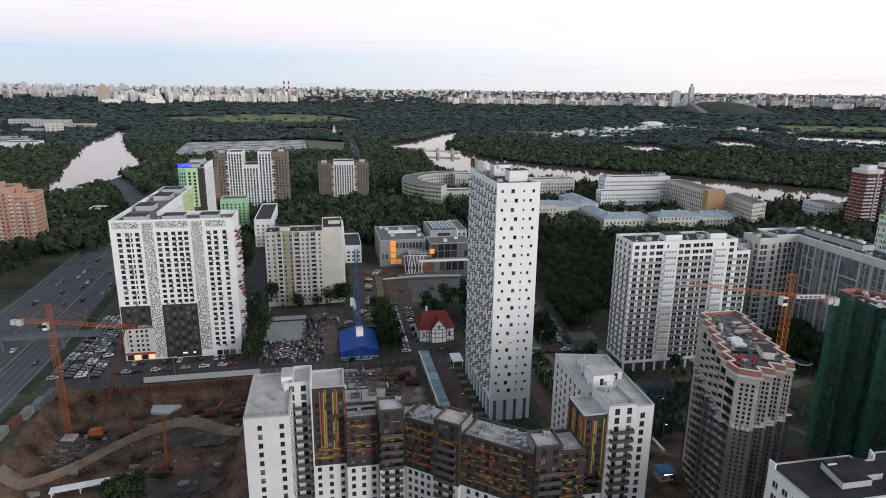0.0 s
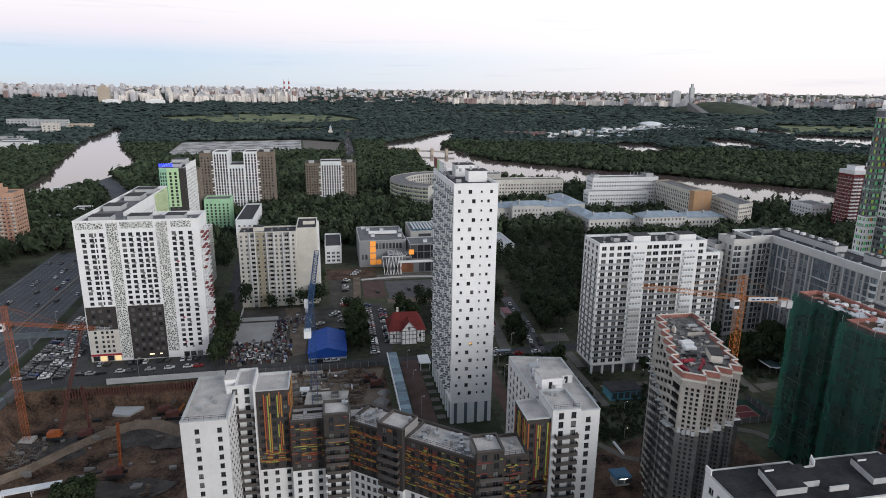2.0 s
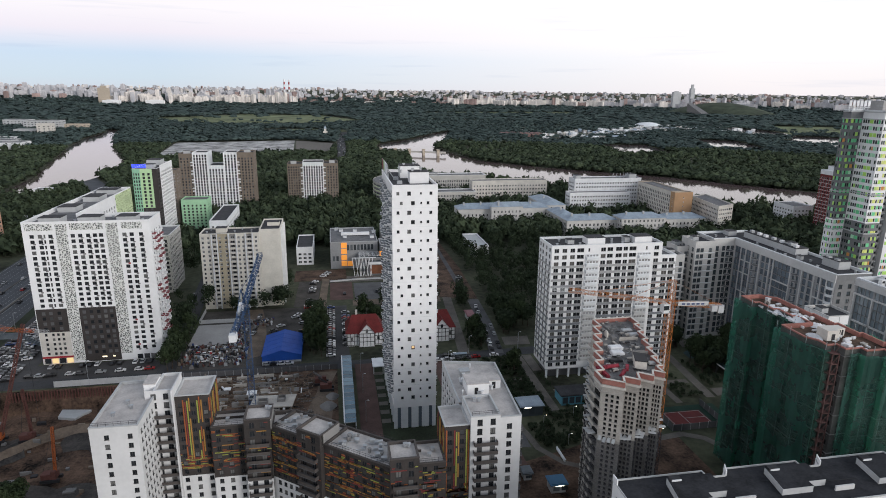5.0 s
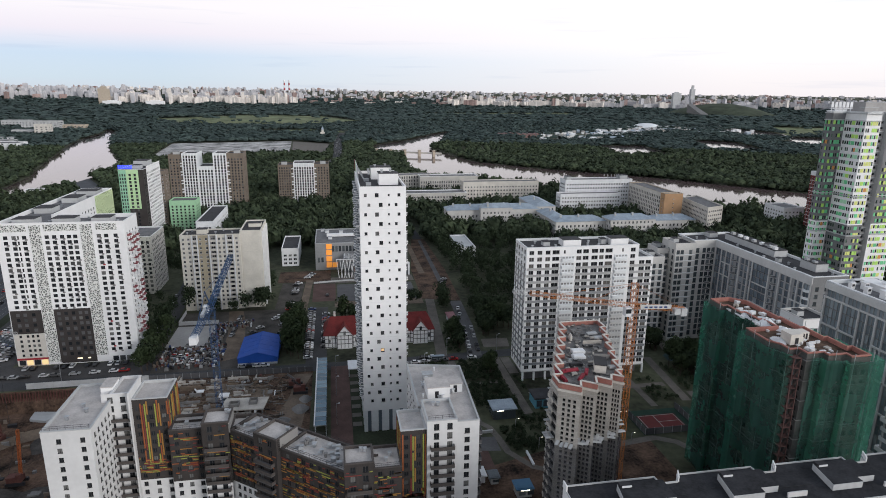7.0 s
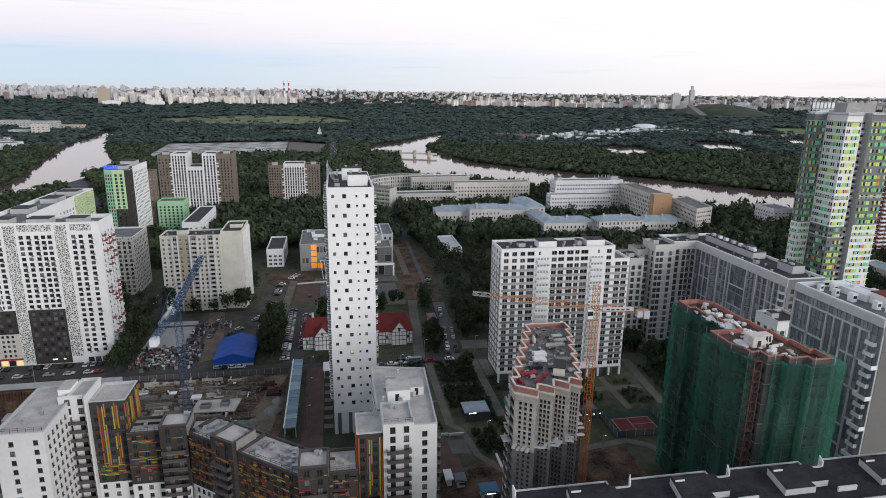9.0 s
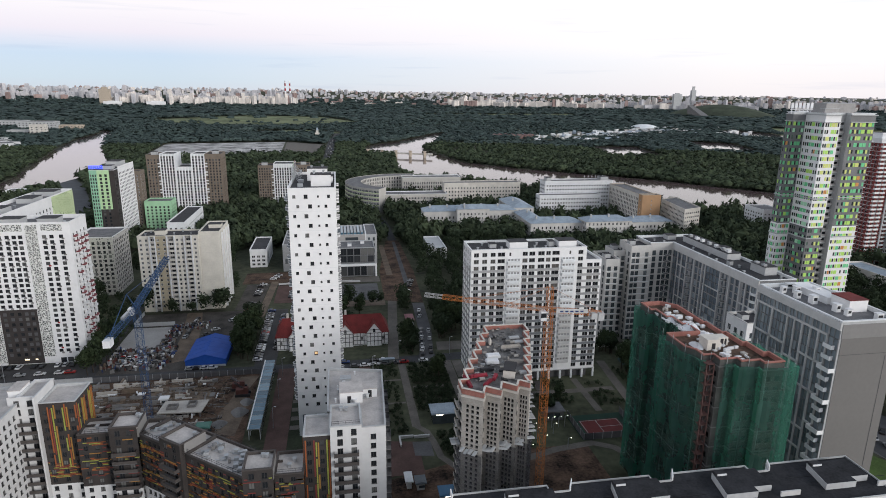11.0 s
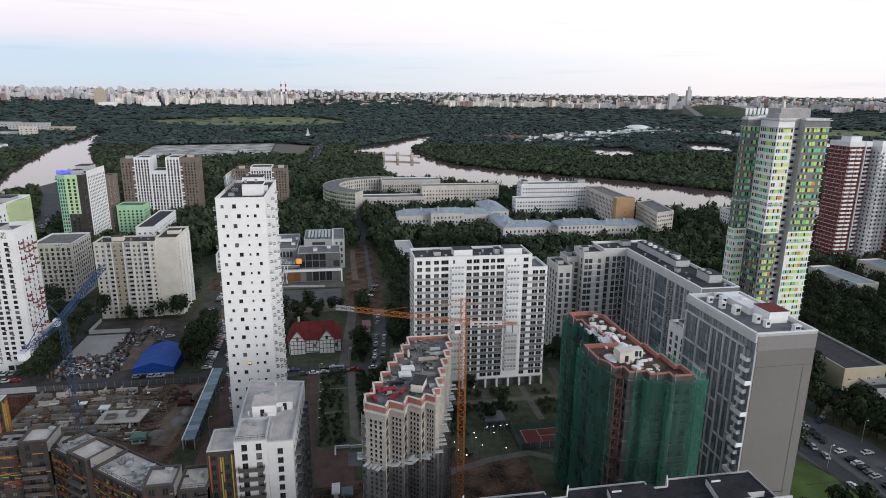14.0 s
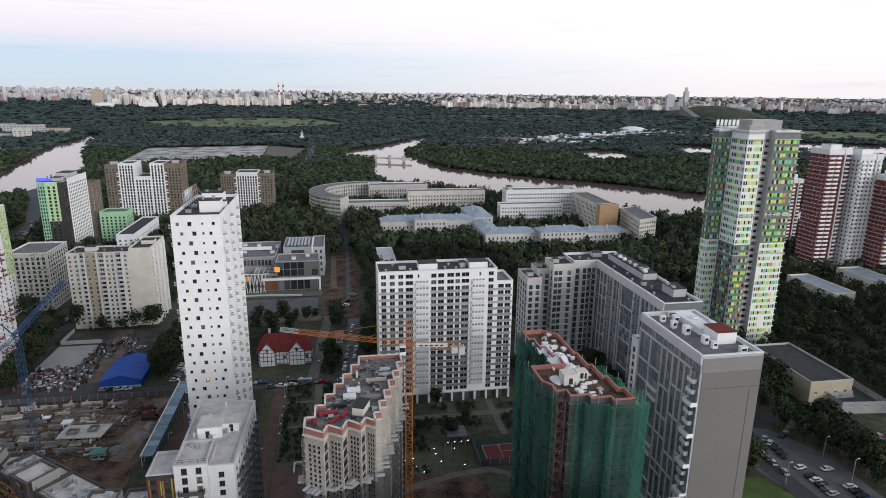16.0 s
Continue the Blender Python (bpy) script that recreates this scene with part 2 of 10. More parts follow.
def net_mat(name, cloth, shine):
    """Woven net: thin cloth that lets light through, streaked upright in darker and lighter green, its cover uneven."""
    m = bpy.data.materials.new(name)
    m.use_nodes = True
    n, l = m.node_tree.nodes, m.node_tree.links
    n.remove(n["Principled BSDF"])
    tc, mp, a, b = n.new("ShaderNodeTexCoord"), n.new("ShaderNodeMapping"), n.new("ShaderNodeTexNoise"), n.new("ShaderNodeTexNoise")
    mp.inputs["Scale"].default_value = (1.0, 1.0, 0.07)
    a.inputs["Scale"].default_value, a.inputs["Detail"].default_value = 0.55, 4.0
    b.inputs["Scale"].default_value, b.inputs["Detail"].default_value = 0.16, 4.0
    l.new(tc.outputs["Object"], mp.inputs[0])
    l.new(mp.outputs[0], a.inputs["Vector"])
    l.new(tc.outputs["Object"], b.inputs["Vector"])
    rc_, ra = n.new("ShaderNodeValToRGB"), n.new("ShaderNodeMapRange")
    ramp(rc_, [(0.32, tuple(c * 0.55 for c in cloth)), (0.7, tuple(c * 1.35 for c in cloth))])
    l.new(a.outputs["Fac"], rc_.inputs[0])
    ra.inputs["From Min"].default_value, ra.inputs["From Max"].default_value = 0.3, 0.7
    ra.inputs["To Min"].default_value, ra.inputs["To Max"].default_value = 0.44, 0.80
    l.new(b.outputs["Fac"], ra.inputs["Value"])
    d, t, x, g, y, o = n.new("ShaderNodeBsdfDiffuse"), n.new("ShaderNodeBsdfTranslucent"), n.new("ShaderNodeMixShader"), n.new("ShaderNodeBsdfTransparent"), n.new("ShaderNodeMixShader"), n["Material Output"]
    l.new(rc_.outputs[0], d.inputs["Color"])
    t.inputs["Color"].default_value = (*shine, 1)
    x.inputs[0].default_value = 0.5
    l.new(d.outputs[0], x.inputs[1])
    l.new(t.outputs[0], x.inputs[2])
    l.new(ra.outputs[0], y.inputs[0])
    l.new(g.outputs[0], y.inputs[1])
    l.new(x.outputs[0], y.inputs[2])
    l.new(y.outputs[0], o.inputs["Surface"])
    return m


NET = net_mat("green_safety_net", (0.066, 0.160, 0.132), (0.08, 0.36, 0.24))
WGREY = mat("weathered_grey_panels", (0.35, 0.34, 0.33), 0.8, 0.1, 8.0, 1.0, 0.1)
SLATE = mat("slate_grey_spandrels", (0.175, 0.18, 0.185), 0.6, 0.12, 6.0, 0.8, 0.1)
SMOKE = mat("smoked_balcony_panels", (0.20, 0.22, 0.24), 0.4, 0.15, 4.0, 0.6, 0.0)
PLASTER = mat("pale_plaster", (0.55, 0.54, 0.52), 0.85, 0.08, 6.0, 0.7, 0.12)
GLASS = pane_mat("window_glass", (0.018, 0.020, 0.023), (0.16, 0.16, 0.155))
GLASSB = pane_mat("blue_grey_glass", (0.045, 0.055, 0.062), (0.17, 0.19, 0.20))
GLASSR = pane_mat("roof_glass", (0.05, 0.105, 0.145), (0.17, 0.27, 0.33))
GLASSC = pane_mat("sky_grey_glass", (0.10, 0.122, 0.145), (0.30, 0.34, 0.37))
GLASSN = pane_mat("blue_curtain_glass", (0.155, 0.185, 0.205), (0.33, 0.37, 0.39))
GLASSP = pane_mat("curtained_glass", (0.016, 0.017, 0.019), (0.115, 0.108, 0.10))
BANDG = mat("blue_grey_bands", (0.195, 0.208, 0.222), 0.8, 0.08, 8.0, 1.0, 0.1)
MIDG = mat("pearl_grey_panels", (0.385, 0.385, 0.38), 0.8, 0.08, 8.0, 1.0, 0.1)
BAYGREY = mat("bright_grey_panels", (0.54, 0.54, 0.535), 0.75, 0.07, 8.0, 1.0, 0.1)
STONEG = mat("stone_grey_panels", (0.30, 0.305, 0.31), 0.8, 0.08, 8.0, 1.0, 0.1)
FRAMEW = mat("white_frame", (0.66, 0.66, 0.66), 0.5, 0.04, 2.0, 0.3, 0.0)
FRAMEG = mat("grey_frame", (0.30, 0.30, 0.305), 0.5, 0.06, 2.0, 0.3, 0.0)
FRAMED = mat("dark_frame", (0.05, 0.05, 0.052), 0.5, 0.08, 2.0, 0.3, 0.0)
PRINT = speckle_mat("fleck_printed_panels", (0.70, 0.71, 0.68), (0.12, 0.125, 0.12), 0.85, 0.125)
LIMEP = speckle_mat("lime_fleck_panels", (0.58, 0.68, 0.40), (0.10, 0.16, 0.07), 1.3, 0.20)
PRINT2 = speckle_mat("coarse_fleck_panels", (0.47, 0.46, 0.43), (0.06, 0.065, 0.06), 1.4, 0.27)
GROUND = mat("park_ground", (0.046, 0.052, 0.030), 1.0, 0.45, 40.0, 3.0, 0.3, tint=(0.066, 0.072, 0.044))
LAWN = mat("bright_lawn", (0.070, 0.115, 0.030), 1.0, 0.25, 9.0, 0.6, 0.3)
GRASS = mat("grass", (0.032, 0.041, 0.023), 1.0, 0.35, 14.0, 0.8, 0.3)
FIELD = mat("far_meadow", (0.15, 0.175, 0.088), 1.0, 0.35, 90.0, 8.0, 0.2)
ASPH = mat("asphalt", (0.050, 0.051, 0.055), 0.9, 0.22, 9.0, 0.7, 0.2)
HWYASPH = mat("bluish_highway_asphalt", (0.078, 0.082, 0.091), 0.85, 0.16, 12.0, 0.8, 0.15)
LOTGREY = mat("grey_lot_paving", (0.105, 0.104, 0.107), 0.9, 0.2, 7.0, 0.7, 0.2)
ASPHL = mat("worn_asphalt", (0.062, 0.060, 0.060), 0.9, 0.25, 9.0, 0.7, 0.2)
PAVE = mat("paving", (0.135, 0.122, 0.108), 0.9, 0.2, 5.0, 0.6, 0.2)
PAVER = mat("red_brown_paving", (0.10, 0.06, 0.052), 0.9, 0.2, 5.0, 0.6, 0.2)
SOIL = mat("excavated_soil", (0.044, 0.029, 0.021), 1.0, 0.55, 7.0, 0.9, 0.8, tint=(0.105, 0.066, 0.046))
WARMG = mat("warm_grey_panels", (0.47, 0.455, 0.425), 0.8, 0.1, 8.0, 1.0, 0.1)
TIMBER = mat("old_site_timber", (0.15, 0.115, 0.085), 0.9, 0.3, 3.0, 0.4, 0.3, island=0.5)
SAND = mat("dusty_sand_track", (0.155, 0.12, 0.092), 1.0, 0.25, 6.0, 0.8, 0.4)
GRAVEL = mat("pale_rubble_field", (0.17, 0.17, 0.17), 1.0, 0.5, 26.0, 5.0, 0.6, tint=(0.42, 0.41, 0.40))
MARK = mat("road_paint", (0.34, 0.34, 0.33), 0.8, 0.15, 2.0, 0.3, 0.0)
TEALG = mat("dull_teal_rubber", (0.035, 0.062, 0.066), 0.9, 0.2, 5.0, 0.5, 0.1)
COURT = mat("tennis_red", (0.13, 0.032, 0.03), 0.9, 0.12, 4.0, 0.5, 0.1)
BARK = mat("bark", (0.06, 0.045, 0.035), 0.95, 0.3, 0.6, 0.1, 0.4)
LEAF = mat("leaves", (0.031, 0.047, 0.023), 0.85, 0.3, 2.2, 0.5, 0.3, island=0.24, tint=(0.040, 0.055, 0.027), spec=0.08)
LEAF2 = mat("darker_leaves", (0.034, 0.048, 0.027), 0.85, 0.3, 2.2, 0.5, 0.3, island=0.24, spec=0.08)
# same woods in two tones: the far one has haze in its colour
WOODS = mat("hazed_far_canopy", (0.040, 0.060, 0.060), 0.9, 0.30, 75.0, 4.0, 0.0, island=0.08, tint=(0.062, 0.086, 0.078), spec=0.1)
WOODS2 = mat("near_leaf_canopy", (0.035, 0.053, 0.035), 0.9, 0.34, 30.0, 3.0, 0.0, island=0.2, tint=(0.058, 0.076, 0.043), spec=0.1)
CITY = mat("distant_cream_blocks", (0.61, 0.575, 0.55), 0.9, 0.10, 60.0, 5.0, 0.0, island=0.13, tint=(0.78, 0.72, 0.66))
# blue-grey with little contrast: distance haze put into the base colour
CITYB = mat("distant_hazed_blocks", (0.44, 0.455, 0.49), 0.9, 0.10, 60.0, 5.0, 0.0, island=0.10, tint=(0.56, 0.535, 0.54))
CITYR = mat("distant_brick_blocks", (0.34, 0.25, 0.23), 0.9, 0.12, 30.0, 6.0, 0.0, island=0.25)
TYRE = mat("tyre", (0.02, 0.02, 0.02), 0.9, 0.1, 0.5, 0.1, 0.0)

WATER = bpy.data.materials.new("calm_river")
WATER.use_nodes = True
_p = WATER.node_tree.nodes["Principled BSDF"]
# pink of the reflected sky, put into base colour and specular tint
_p.inputs["Base Color"].default_value = (0.105, 0.075, 0.075, 1)
_p.inputs["Roughness"].default_value, _p.inputs["IOR"].default_value = 0.06, 1.33
_p.inputs["Specular IOR Level"].default_value = 0.8
_p.inputs["Specular Tint"].default_value = (1.0, 0.76, 0.75, 1)
_tc, _n, _b = (WATER.node_tree.nodes.new(k) for k in ("ShaderNodeTexCoord", "ShaderNodeTexNoise", "ShaderNodeBump"))
_n.inputs["Scale"].default_value = 0.25
_b.inputs["Strength"].default_value, _b.inputs["Distance"].default_value = 0.08, 0.3
WATER.node_tree.links.new(_tc.outputs["Object"], _n.inputs["Vector"])
WATER.node_tree.links.new(_n.outputs["Fac"], _b.inputs["Height"])
WATER.node_tree.links.new(_b.outputs[0], _p.inputs["Normal"])
CARS = [mat("car_%s" % k, c, 0.3, 0.04, 3.0, 0.5, 0.0, 0.3, spec=0.5) for k, c in
        (("white", (0.72, 0.72, 0.72)), ("silver", (0.38, 0.39, 0.40)), ("black", (0.02, 0.02, 0.022)), ("grey", (0.12, 0.12, 0.125)), ("red", (0.35, 0.02, 0.02)), ("blue", (0.03, 0.06, 0.18)))]
STRIPS = [mat("cladding_%s" % k, c, 0.6, 0.06, 3.0, 0.5, 0.0) for k, c in
          (("orange", (0.30, 0.095, 0.035)), ("amber", (0.35, 0.185, 0.05)), ("lime", (0.29, 0.31, 0.07)), ("rust", (0.19, 0.042, 0.038)))]
GREENS = [mat("panel_%s" % k, c, 0.6, 0.06, 3.0, 0.5, 0.0) for k, c in
          (("lime", (0.44, 0.72, 0.15)), ("green", (0.16, 0.58, 0.28)), ("yellow", (0.66, 0.70, 0.22)), ("orange", (0.62, 0.28, 0.08)), ("mint", (0.42, 0.74, 0.50)))]
GREENGLASS = pane_mat("greenish_glass", (0.022, 0.032, 0.030), (0.11, 0.17, 0.13))

# ---- building kit: plan units of U metres ----
U = 1.1


class Mesh:
    """Collects faces in plan units, with a material index each."""

    def __init__(self):
        self.v, self.f, self.m = [], [], []

    def face(self, pts, k=0):
        i = len(self.v)
        self.v += [tuple(p) for p in pts]
        self.f.append(tuple(range(i, i + len(pts))))
        self.m.append(k)

    def box(self, x0, y0, z0, x1, y1, z1, k=0, top=None):
        self.prism([(x0, y0), (x1, y0), (x1, y1), (x0, y1)], z0, z1, k, top)

    def prism(self, poly, z0, z1, k=0, top=None, bottom=True):
        n = len(poly)
        for i in range(n):
            a, b = poly[i], poly[(i + 1) % n]
            self.face([(*a, z0), (*b, z0), (*b, z1), (*a, z1)], k)
        self.face([(*p, z1) for p in poly], k if top is None else top)
        if bottom:
            self.face([(*p, z0) for p in reversed(poly)], k)

    def beam(self, a, b, w, k=0):
        """A square bar from a to b."""
        a, b = Vector(a), Vector(b)
        d = (b - a).normalized()
        s = d.cross(Vector((0, 0, 1)) if abs(d.z) < 0.95 else Vector((1, 0, 0))).normalized() * (w / 2)
        t = d.cross(s).normalized() * (w / 2)
        c = [s + t, t - s, -s - t, s - t]
        for i in range(4):
            p, q = c[i], c[(i + 1) % 4]
            self.face([a + p, a + q, b + q, b + p], k)
        self.face([b + p for p in c], k)
        self.face([a + p for p in reversed(c)], k)

    def data(self, name, mats, base=(0, 0, 0), unit=None):
        u = U if unit is None else unit
        me = bpy.data.meshes.new(name)
        me.from_pydata([(x * u - base[0], y * u - base[1], z * u - base[2]) for x, y, z in self.v], [], self.f)
        for m in mats:
            me.materials.append(m)
        if len(mats) > 1:
            me.polygons.foreach_set("material_index", self.m)
        me.update()
        return me


def thing(name, x, y, z, label, category, group="", kind="", rz=0.0):
    """An Empty at the thing's base (plan units)."""
    ob = new(name)
    ob.empty_display_size = 0.5
    ob.matrix_world = pose(x * U, y * U, z * U, 0, 0, rz)
    return tagged(ob, label, category, group, kind)


def part(name, mb, mats, parent=None, label="", kind=""):
    """One mesh object, built in plan coordinates, under its thing."""
    mats = mats if isinstance(mats, (list, tuple)) else [mats]
    base = tuple(parent.location) if parent else (0, 0, 0)
    ob = new(name, mb.data(name, mats, base))
    ob.parent = parent
    return tagged(ob, label, "", "", kind)


def local_part(name, mb, mats, parent, label=""):
    """One mesh object in metres in its parent's own space."""
    ob = new(name, mb.data(name, mats if isinstance(mats, (list, tuple)) else [mats], unit=1.0))
    ob.parent = parent
    return tagged(ob, label)


WINDOWS = {}
BLOCKED = []  # plan outlines that no tree may stand in


def window_mesh(w, h, frame_mat, pane, mullion):
    """A framed pane set back in its opening; local x along the wall, -y outwards."""
    key = (round(w, 2), round(h, 2), frame_mat.name, pane.name, mullion)
    if key not in WINDOWS:
        mb = Mesh()
        t, y0, y1 = min(0.09, w * 0.08), 0.10, 0.18
        a, b = -w / 2, w / 2
        mb.face([(a, y1, 0), (b, y1, 0), (b, y1, h), (a, y1, h)], 1)
        for x0, x1, z0, z1 in ((a, b, 0, t), (a, b, h - t, h), (a, a + t, t, h - t), (b - t, b, t, h - t)):
            mb.face([(x0, y0, z0), (x1, y0, z0), (x1, y0, z1), (x0, y0, z1)], 0)
        if mullion:
            mb.box(-t / 2, y0, t, t / 2, y1, h - t, 0)
        mb.box(a - 0.05, -0.07, -0.07, b + 0.05, y1, 0, 0)
        WINDOWS[key] = mb
    return key, WINDOWS[key]


WINDATA = {}


class Building:
    """A thing with walls, roofs, and windows that sit in real openings."""

    def __init__(self, name, label, category, x, y, z=0.0, group="", limit=70):
        self.th = thing(name, x, y, z, label, category, group)
        self.wins, self.limit = [], int(limit * 0.42)

    def wall(self, mb, p0, p1, z0, z1, rows=(), k=0, depth=0.18, frame_mat=None, pane=None, mullion=True):
        """A wall from p0 to p1, outside on its right, with rows of (zb, zt, [(u0, u1, w0, w1)])."""
        frame_mat, pane = frame_mat or FRAMEW, pane or GLASS
        d = Vector((p1[0] - p0[0], p1[1] - p0[1], 0))
        L = d.length
        d.normalize()
        nrm = Vector((d.y, -d.x, 0))
        o = Vector((p0[0], p0[1], 0))

        def P(u, w, dep=0.0):
            return o + d * u - nrm * dep + Vector((0, 0, w))

        def Q(u0, u1, w0, w1):
            if u1 - u0 > 1e-4 and w1 - w0 > 1e-4:
                mb.face([P(u0, w0), P(u1, w0), P(u1, w1), P(u0, w1)], k)

        z = z0
        for zb, zt, ops in sorted(rows, key=lambda r: r[0]):
            Q(0, L, z, zb)
            u = 0.0
            for u0, u1, w0, w1 in sorted(ops):
                Q(u, u0, zb, zt)
                Q(u0, u1, zb, w0)
                Q(u0, u1, w1, zt)
                for (a, b), (c, e) in (((u0, w0), (u1, w0)), ((u1, w0), (u1, w1)), ((u1, w1), (u0, w1)), ((u0, w1), (u0, w0))):
                    mb.face([P(a, b), P(a, b, depth), P(c, e, depth), P(c, e)], k)
                c = P((u0 + u1) / 2, w0)
                self.wins.append((c, math.atan2(d.y, d.x), u1 - u0, w1 - w0, frame_mat, pane, mullion and u1 - u0 > 0.9))
                u = u1
            Q(u, L, zb, zt)
            z = zt
        Q(0, L, z, z1)

    def finish(self):
        """Set the windows: the nearest as objects, the rest as one mesh."""
        self.wins.sort(key=lambda w: w[0].y - 0.2 * w[0].z)
        base = self.th.location
        rest = {}
        for i, (c, ang, w, h, fm, pane, mul) in enumerate(self.wins):
            key, mb = window_mesh(w, h, fm, pane, mul)
            m = Matrix.Translation(c * U - base) @ Matrix.Rotation(ang, 4, "Z")
            if i < self.limit:
                if key not in WINDATA:
                    WINDATA[key] = mb.data("window", [fm, pane])
                ob = new("window", WINDATA[key])
                ob.parent = self.th
                ob.matrix_local = m
            else:
                r = rest.setdefault((fm.name, pane.name), (Mesh(), fm, pane))[0]
                n = len(r.v)
                # far off, pane and frame are enough
                k = 5 if base.y > 228 * U else len(mb.f)
                r.v += [tuple(m @ (Vector(v) * U)) for v in mb.v[:k * 4]]
                r.f += [tuple(j + n for j in f) for f in mb.f[:k]]
                r.m += mb.m[:k]
        for r, fm, pane in rest.values():
            ob = new("window_row", r.data("window_row", [fm, pane], unit=1.0))
            ob.parent = self.th
            tagged(ob, kind="stuff")
        return self.th


def rows_of(z0, n, fh, centres, w, h, sill=0.9):
    """n storeys of windows at the same places along the wall."""
    return [(z0 + i * fh, z0 + (i + 1) * fh, [(c - w / 2, c + w / 2, z0 + i * fh + sill, z0 + i * fh + sill + h) for c in centres]) for i in range(n)]


def spread(L, n, margin=1.0):
    return [margin + (L - 2 * margin) * (i + 0.5) / n for i in range(n)]


def flat_roof(b, poly, z, mats, parapet=0.8, thick=0.35, name="roof"):
    """A roof slab with an upstand round it (poly counter-clockwise)."""
    BLOCKED.append(list(poly))
    mb = Mesh()
    mb.face([(*p, z - parapet) for p in poly], 0)
    part(name, mb, mats[0], b.th)
    mb = Mesh()
    n = len(poly)
    inner = []
    for i in range(n):
        a, p, c = Vector(poly[i - 1]), Vector(poly[i]), Vector(poly[(i + 1) % n])
        d0, d1 = (p - a).normalized(), (c - p).normalized()
        n0, n1 = Vector((-d0.y, d0.x)), Vector((-d1.y, d1.x))
        bis = n0 + n1
        inner.append(p + bis * (thick / max(0.3, 1 + n0.dot(n1))))
    outer = [Vector(p) + (Vector(p) - q).normalized() * 0.08 for p, q in zip(poly, inner)]
    for i in range(n):
        j = (i + 1) % n
        mb.face([(*outer[i], z), (*outer[j], z), (*inner[j], z), (*inner[i], z)])
        mb.face([(*inner[i], z), (*inner[j], z), (*inner[j], z - parapet), (*inner[i], z - parapet)])
        mb.face([(*outer[i], z - 0.25), (*outer[j], z - 0.25), (*outer[j], z), (*outer[i], z)])
        mb.face([(*poly[i], z - 0.25), (*poly[j], z - 0.25), (*outer[j], z - 0.25), (*outer[i], z - 0.25)])
    part("parapet", mb, mats[1], b.th)


def rect(x0, y0, x1, y1):
    return [(x0, y0), (x1, y0), (x1, y1), (x0, y1)]


def roof_box(b, name, x0, y0, x1, y1, z0, z1, wall, lid, label=""):
    """A machine room or hatch on a roof: walls with a felt lid that overhangs a little."""
    mb = Mesh()
    mb.box(x0, y0, z0, x1, y1, z1, 0)
    o = part(name, mb, wall, b.th, label)
    mb = Mesh()
    mb.box(x0 - 0.12, y0 - 0.12, z1, x1 + 0.12, y1 + 0.12, z1 + 0.18, 0)
    l = new("lid", mb.data("lid", [lid], tuple(b.th.location)))
    l.parent = o
    return o


def vents(b, pts, z):
    """Small roof vents: a stub with a hooded cap."""
    for x, y in pts:
        mb = Mesh()
        mb.box(x - 0.3, y - 0.3, z, x + 0.3, y + 0.3, z + 0.7, 0)
        mb.prism([(x - 0.45, y - 0.45), (x + 0.45, y - 0.45), (x + 0.45, y + 0.45), (x - 0.45, y + 0.45)], z + 0.8, z + 0.95, 0)
        mb.box(x - 0.1, y - 0.1, z + 0.7, x + 0.1, y + 0.1, z + 0.8, 0)
        part("roof_vent", mb, STEEL, b.th)


def block(name, label, category, poly, h, wall_mat, fh=2.6, base=1.0, win=(1.3, 1.4), step=3.2, roof=None, z0=0.0, sides=None, group="", frame_mat=None, pane=None, limit=60, top=1.6, parapet=0.8, finish=True):
    """A plain block: storeys of even windows on every wall but those that sides names otherwise."""
    cx = sum(p[0] for p in poly) / len(poly)
    cy = sum(p[1] for p in poly) / len(poly)
    b = Building(name, label, category, cx, cy, z0, group, limit)
    mb = Mesh()
    n = max(1, int((h - base - top) / fh))
    for i in range(len(poly)):
        p0, p1 = poly[i], poly[(i + 1) % len(poly)]
        L = math.dist(p0, p1)
        spec = (sides or {}).get(i, step)
        rows = []
        if spec and L > 2.5:
            rows = rows_of(z0 + base, n, fh, spread(L, max(1, int(L / spec)), 0.6), win[0], win[1], (fh - win[1]) * 0.55)
        b.wall(mb, p0, p1, z0, z0 + h, rows, frame_mat=frame_mat, pane=pane)
    part("wall", mb, wall_mat, b.th)
    flat_roof(b, poly, z0 + h, roof or (ROOFM, wall_mat), parapet)
    return b.finish() if finish else b

# ---- ground, pit, roads, water ----
def lift(x, y):
    """Height in metres of the far ground, which climbs gently to the horizon."""
    d = math.hypot(x, y)
    t = min(1.0, max(0.0, (d - 3700) / 1050))
    return 104.0 * t * t * (3 - 2 * t)


PIT = (-99.0, 118.0, -27.0, 225.0)
gx = sorted({PIT[0] * U, PIT[2] * U, *[x * 260.0 for x in range(-19, 26)]})
gy = sorted({PIT[1] * U, PIT[3] * U, -700.0, -300.0, *[y * 260.0 for y in range(0, 26)]})
gm = Mesh()
for i in range(len(gx) - 1):
    for j in range(len(gy) - 1):
        if gx[i] >= PIT[0] * U - 1 and gx[i + 1] <= PIT[2] * U + 1 and gy[j] >= PIT[1] * U - 1 and gy[j + 1] <= PIT[3] * U + 1:
            continue
        gm.face([(x, y, lift(x, y)) for x, y in ((gx[i], gy[j]), (gx[i + 1], gy[j]), (gx[i + 1], gy[j + 1]), (gx[i], gy[j + 1]))])
tagged(new("ground", gm.data("ground", [GROUND], unit=1.0)), "dark earth and undergrowth of the river plain", "ground", kind="structure")


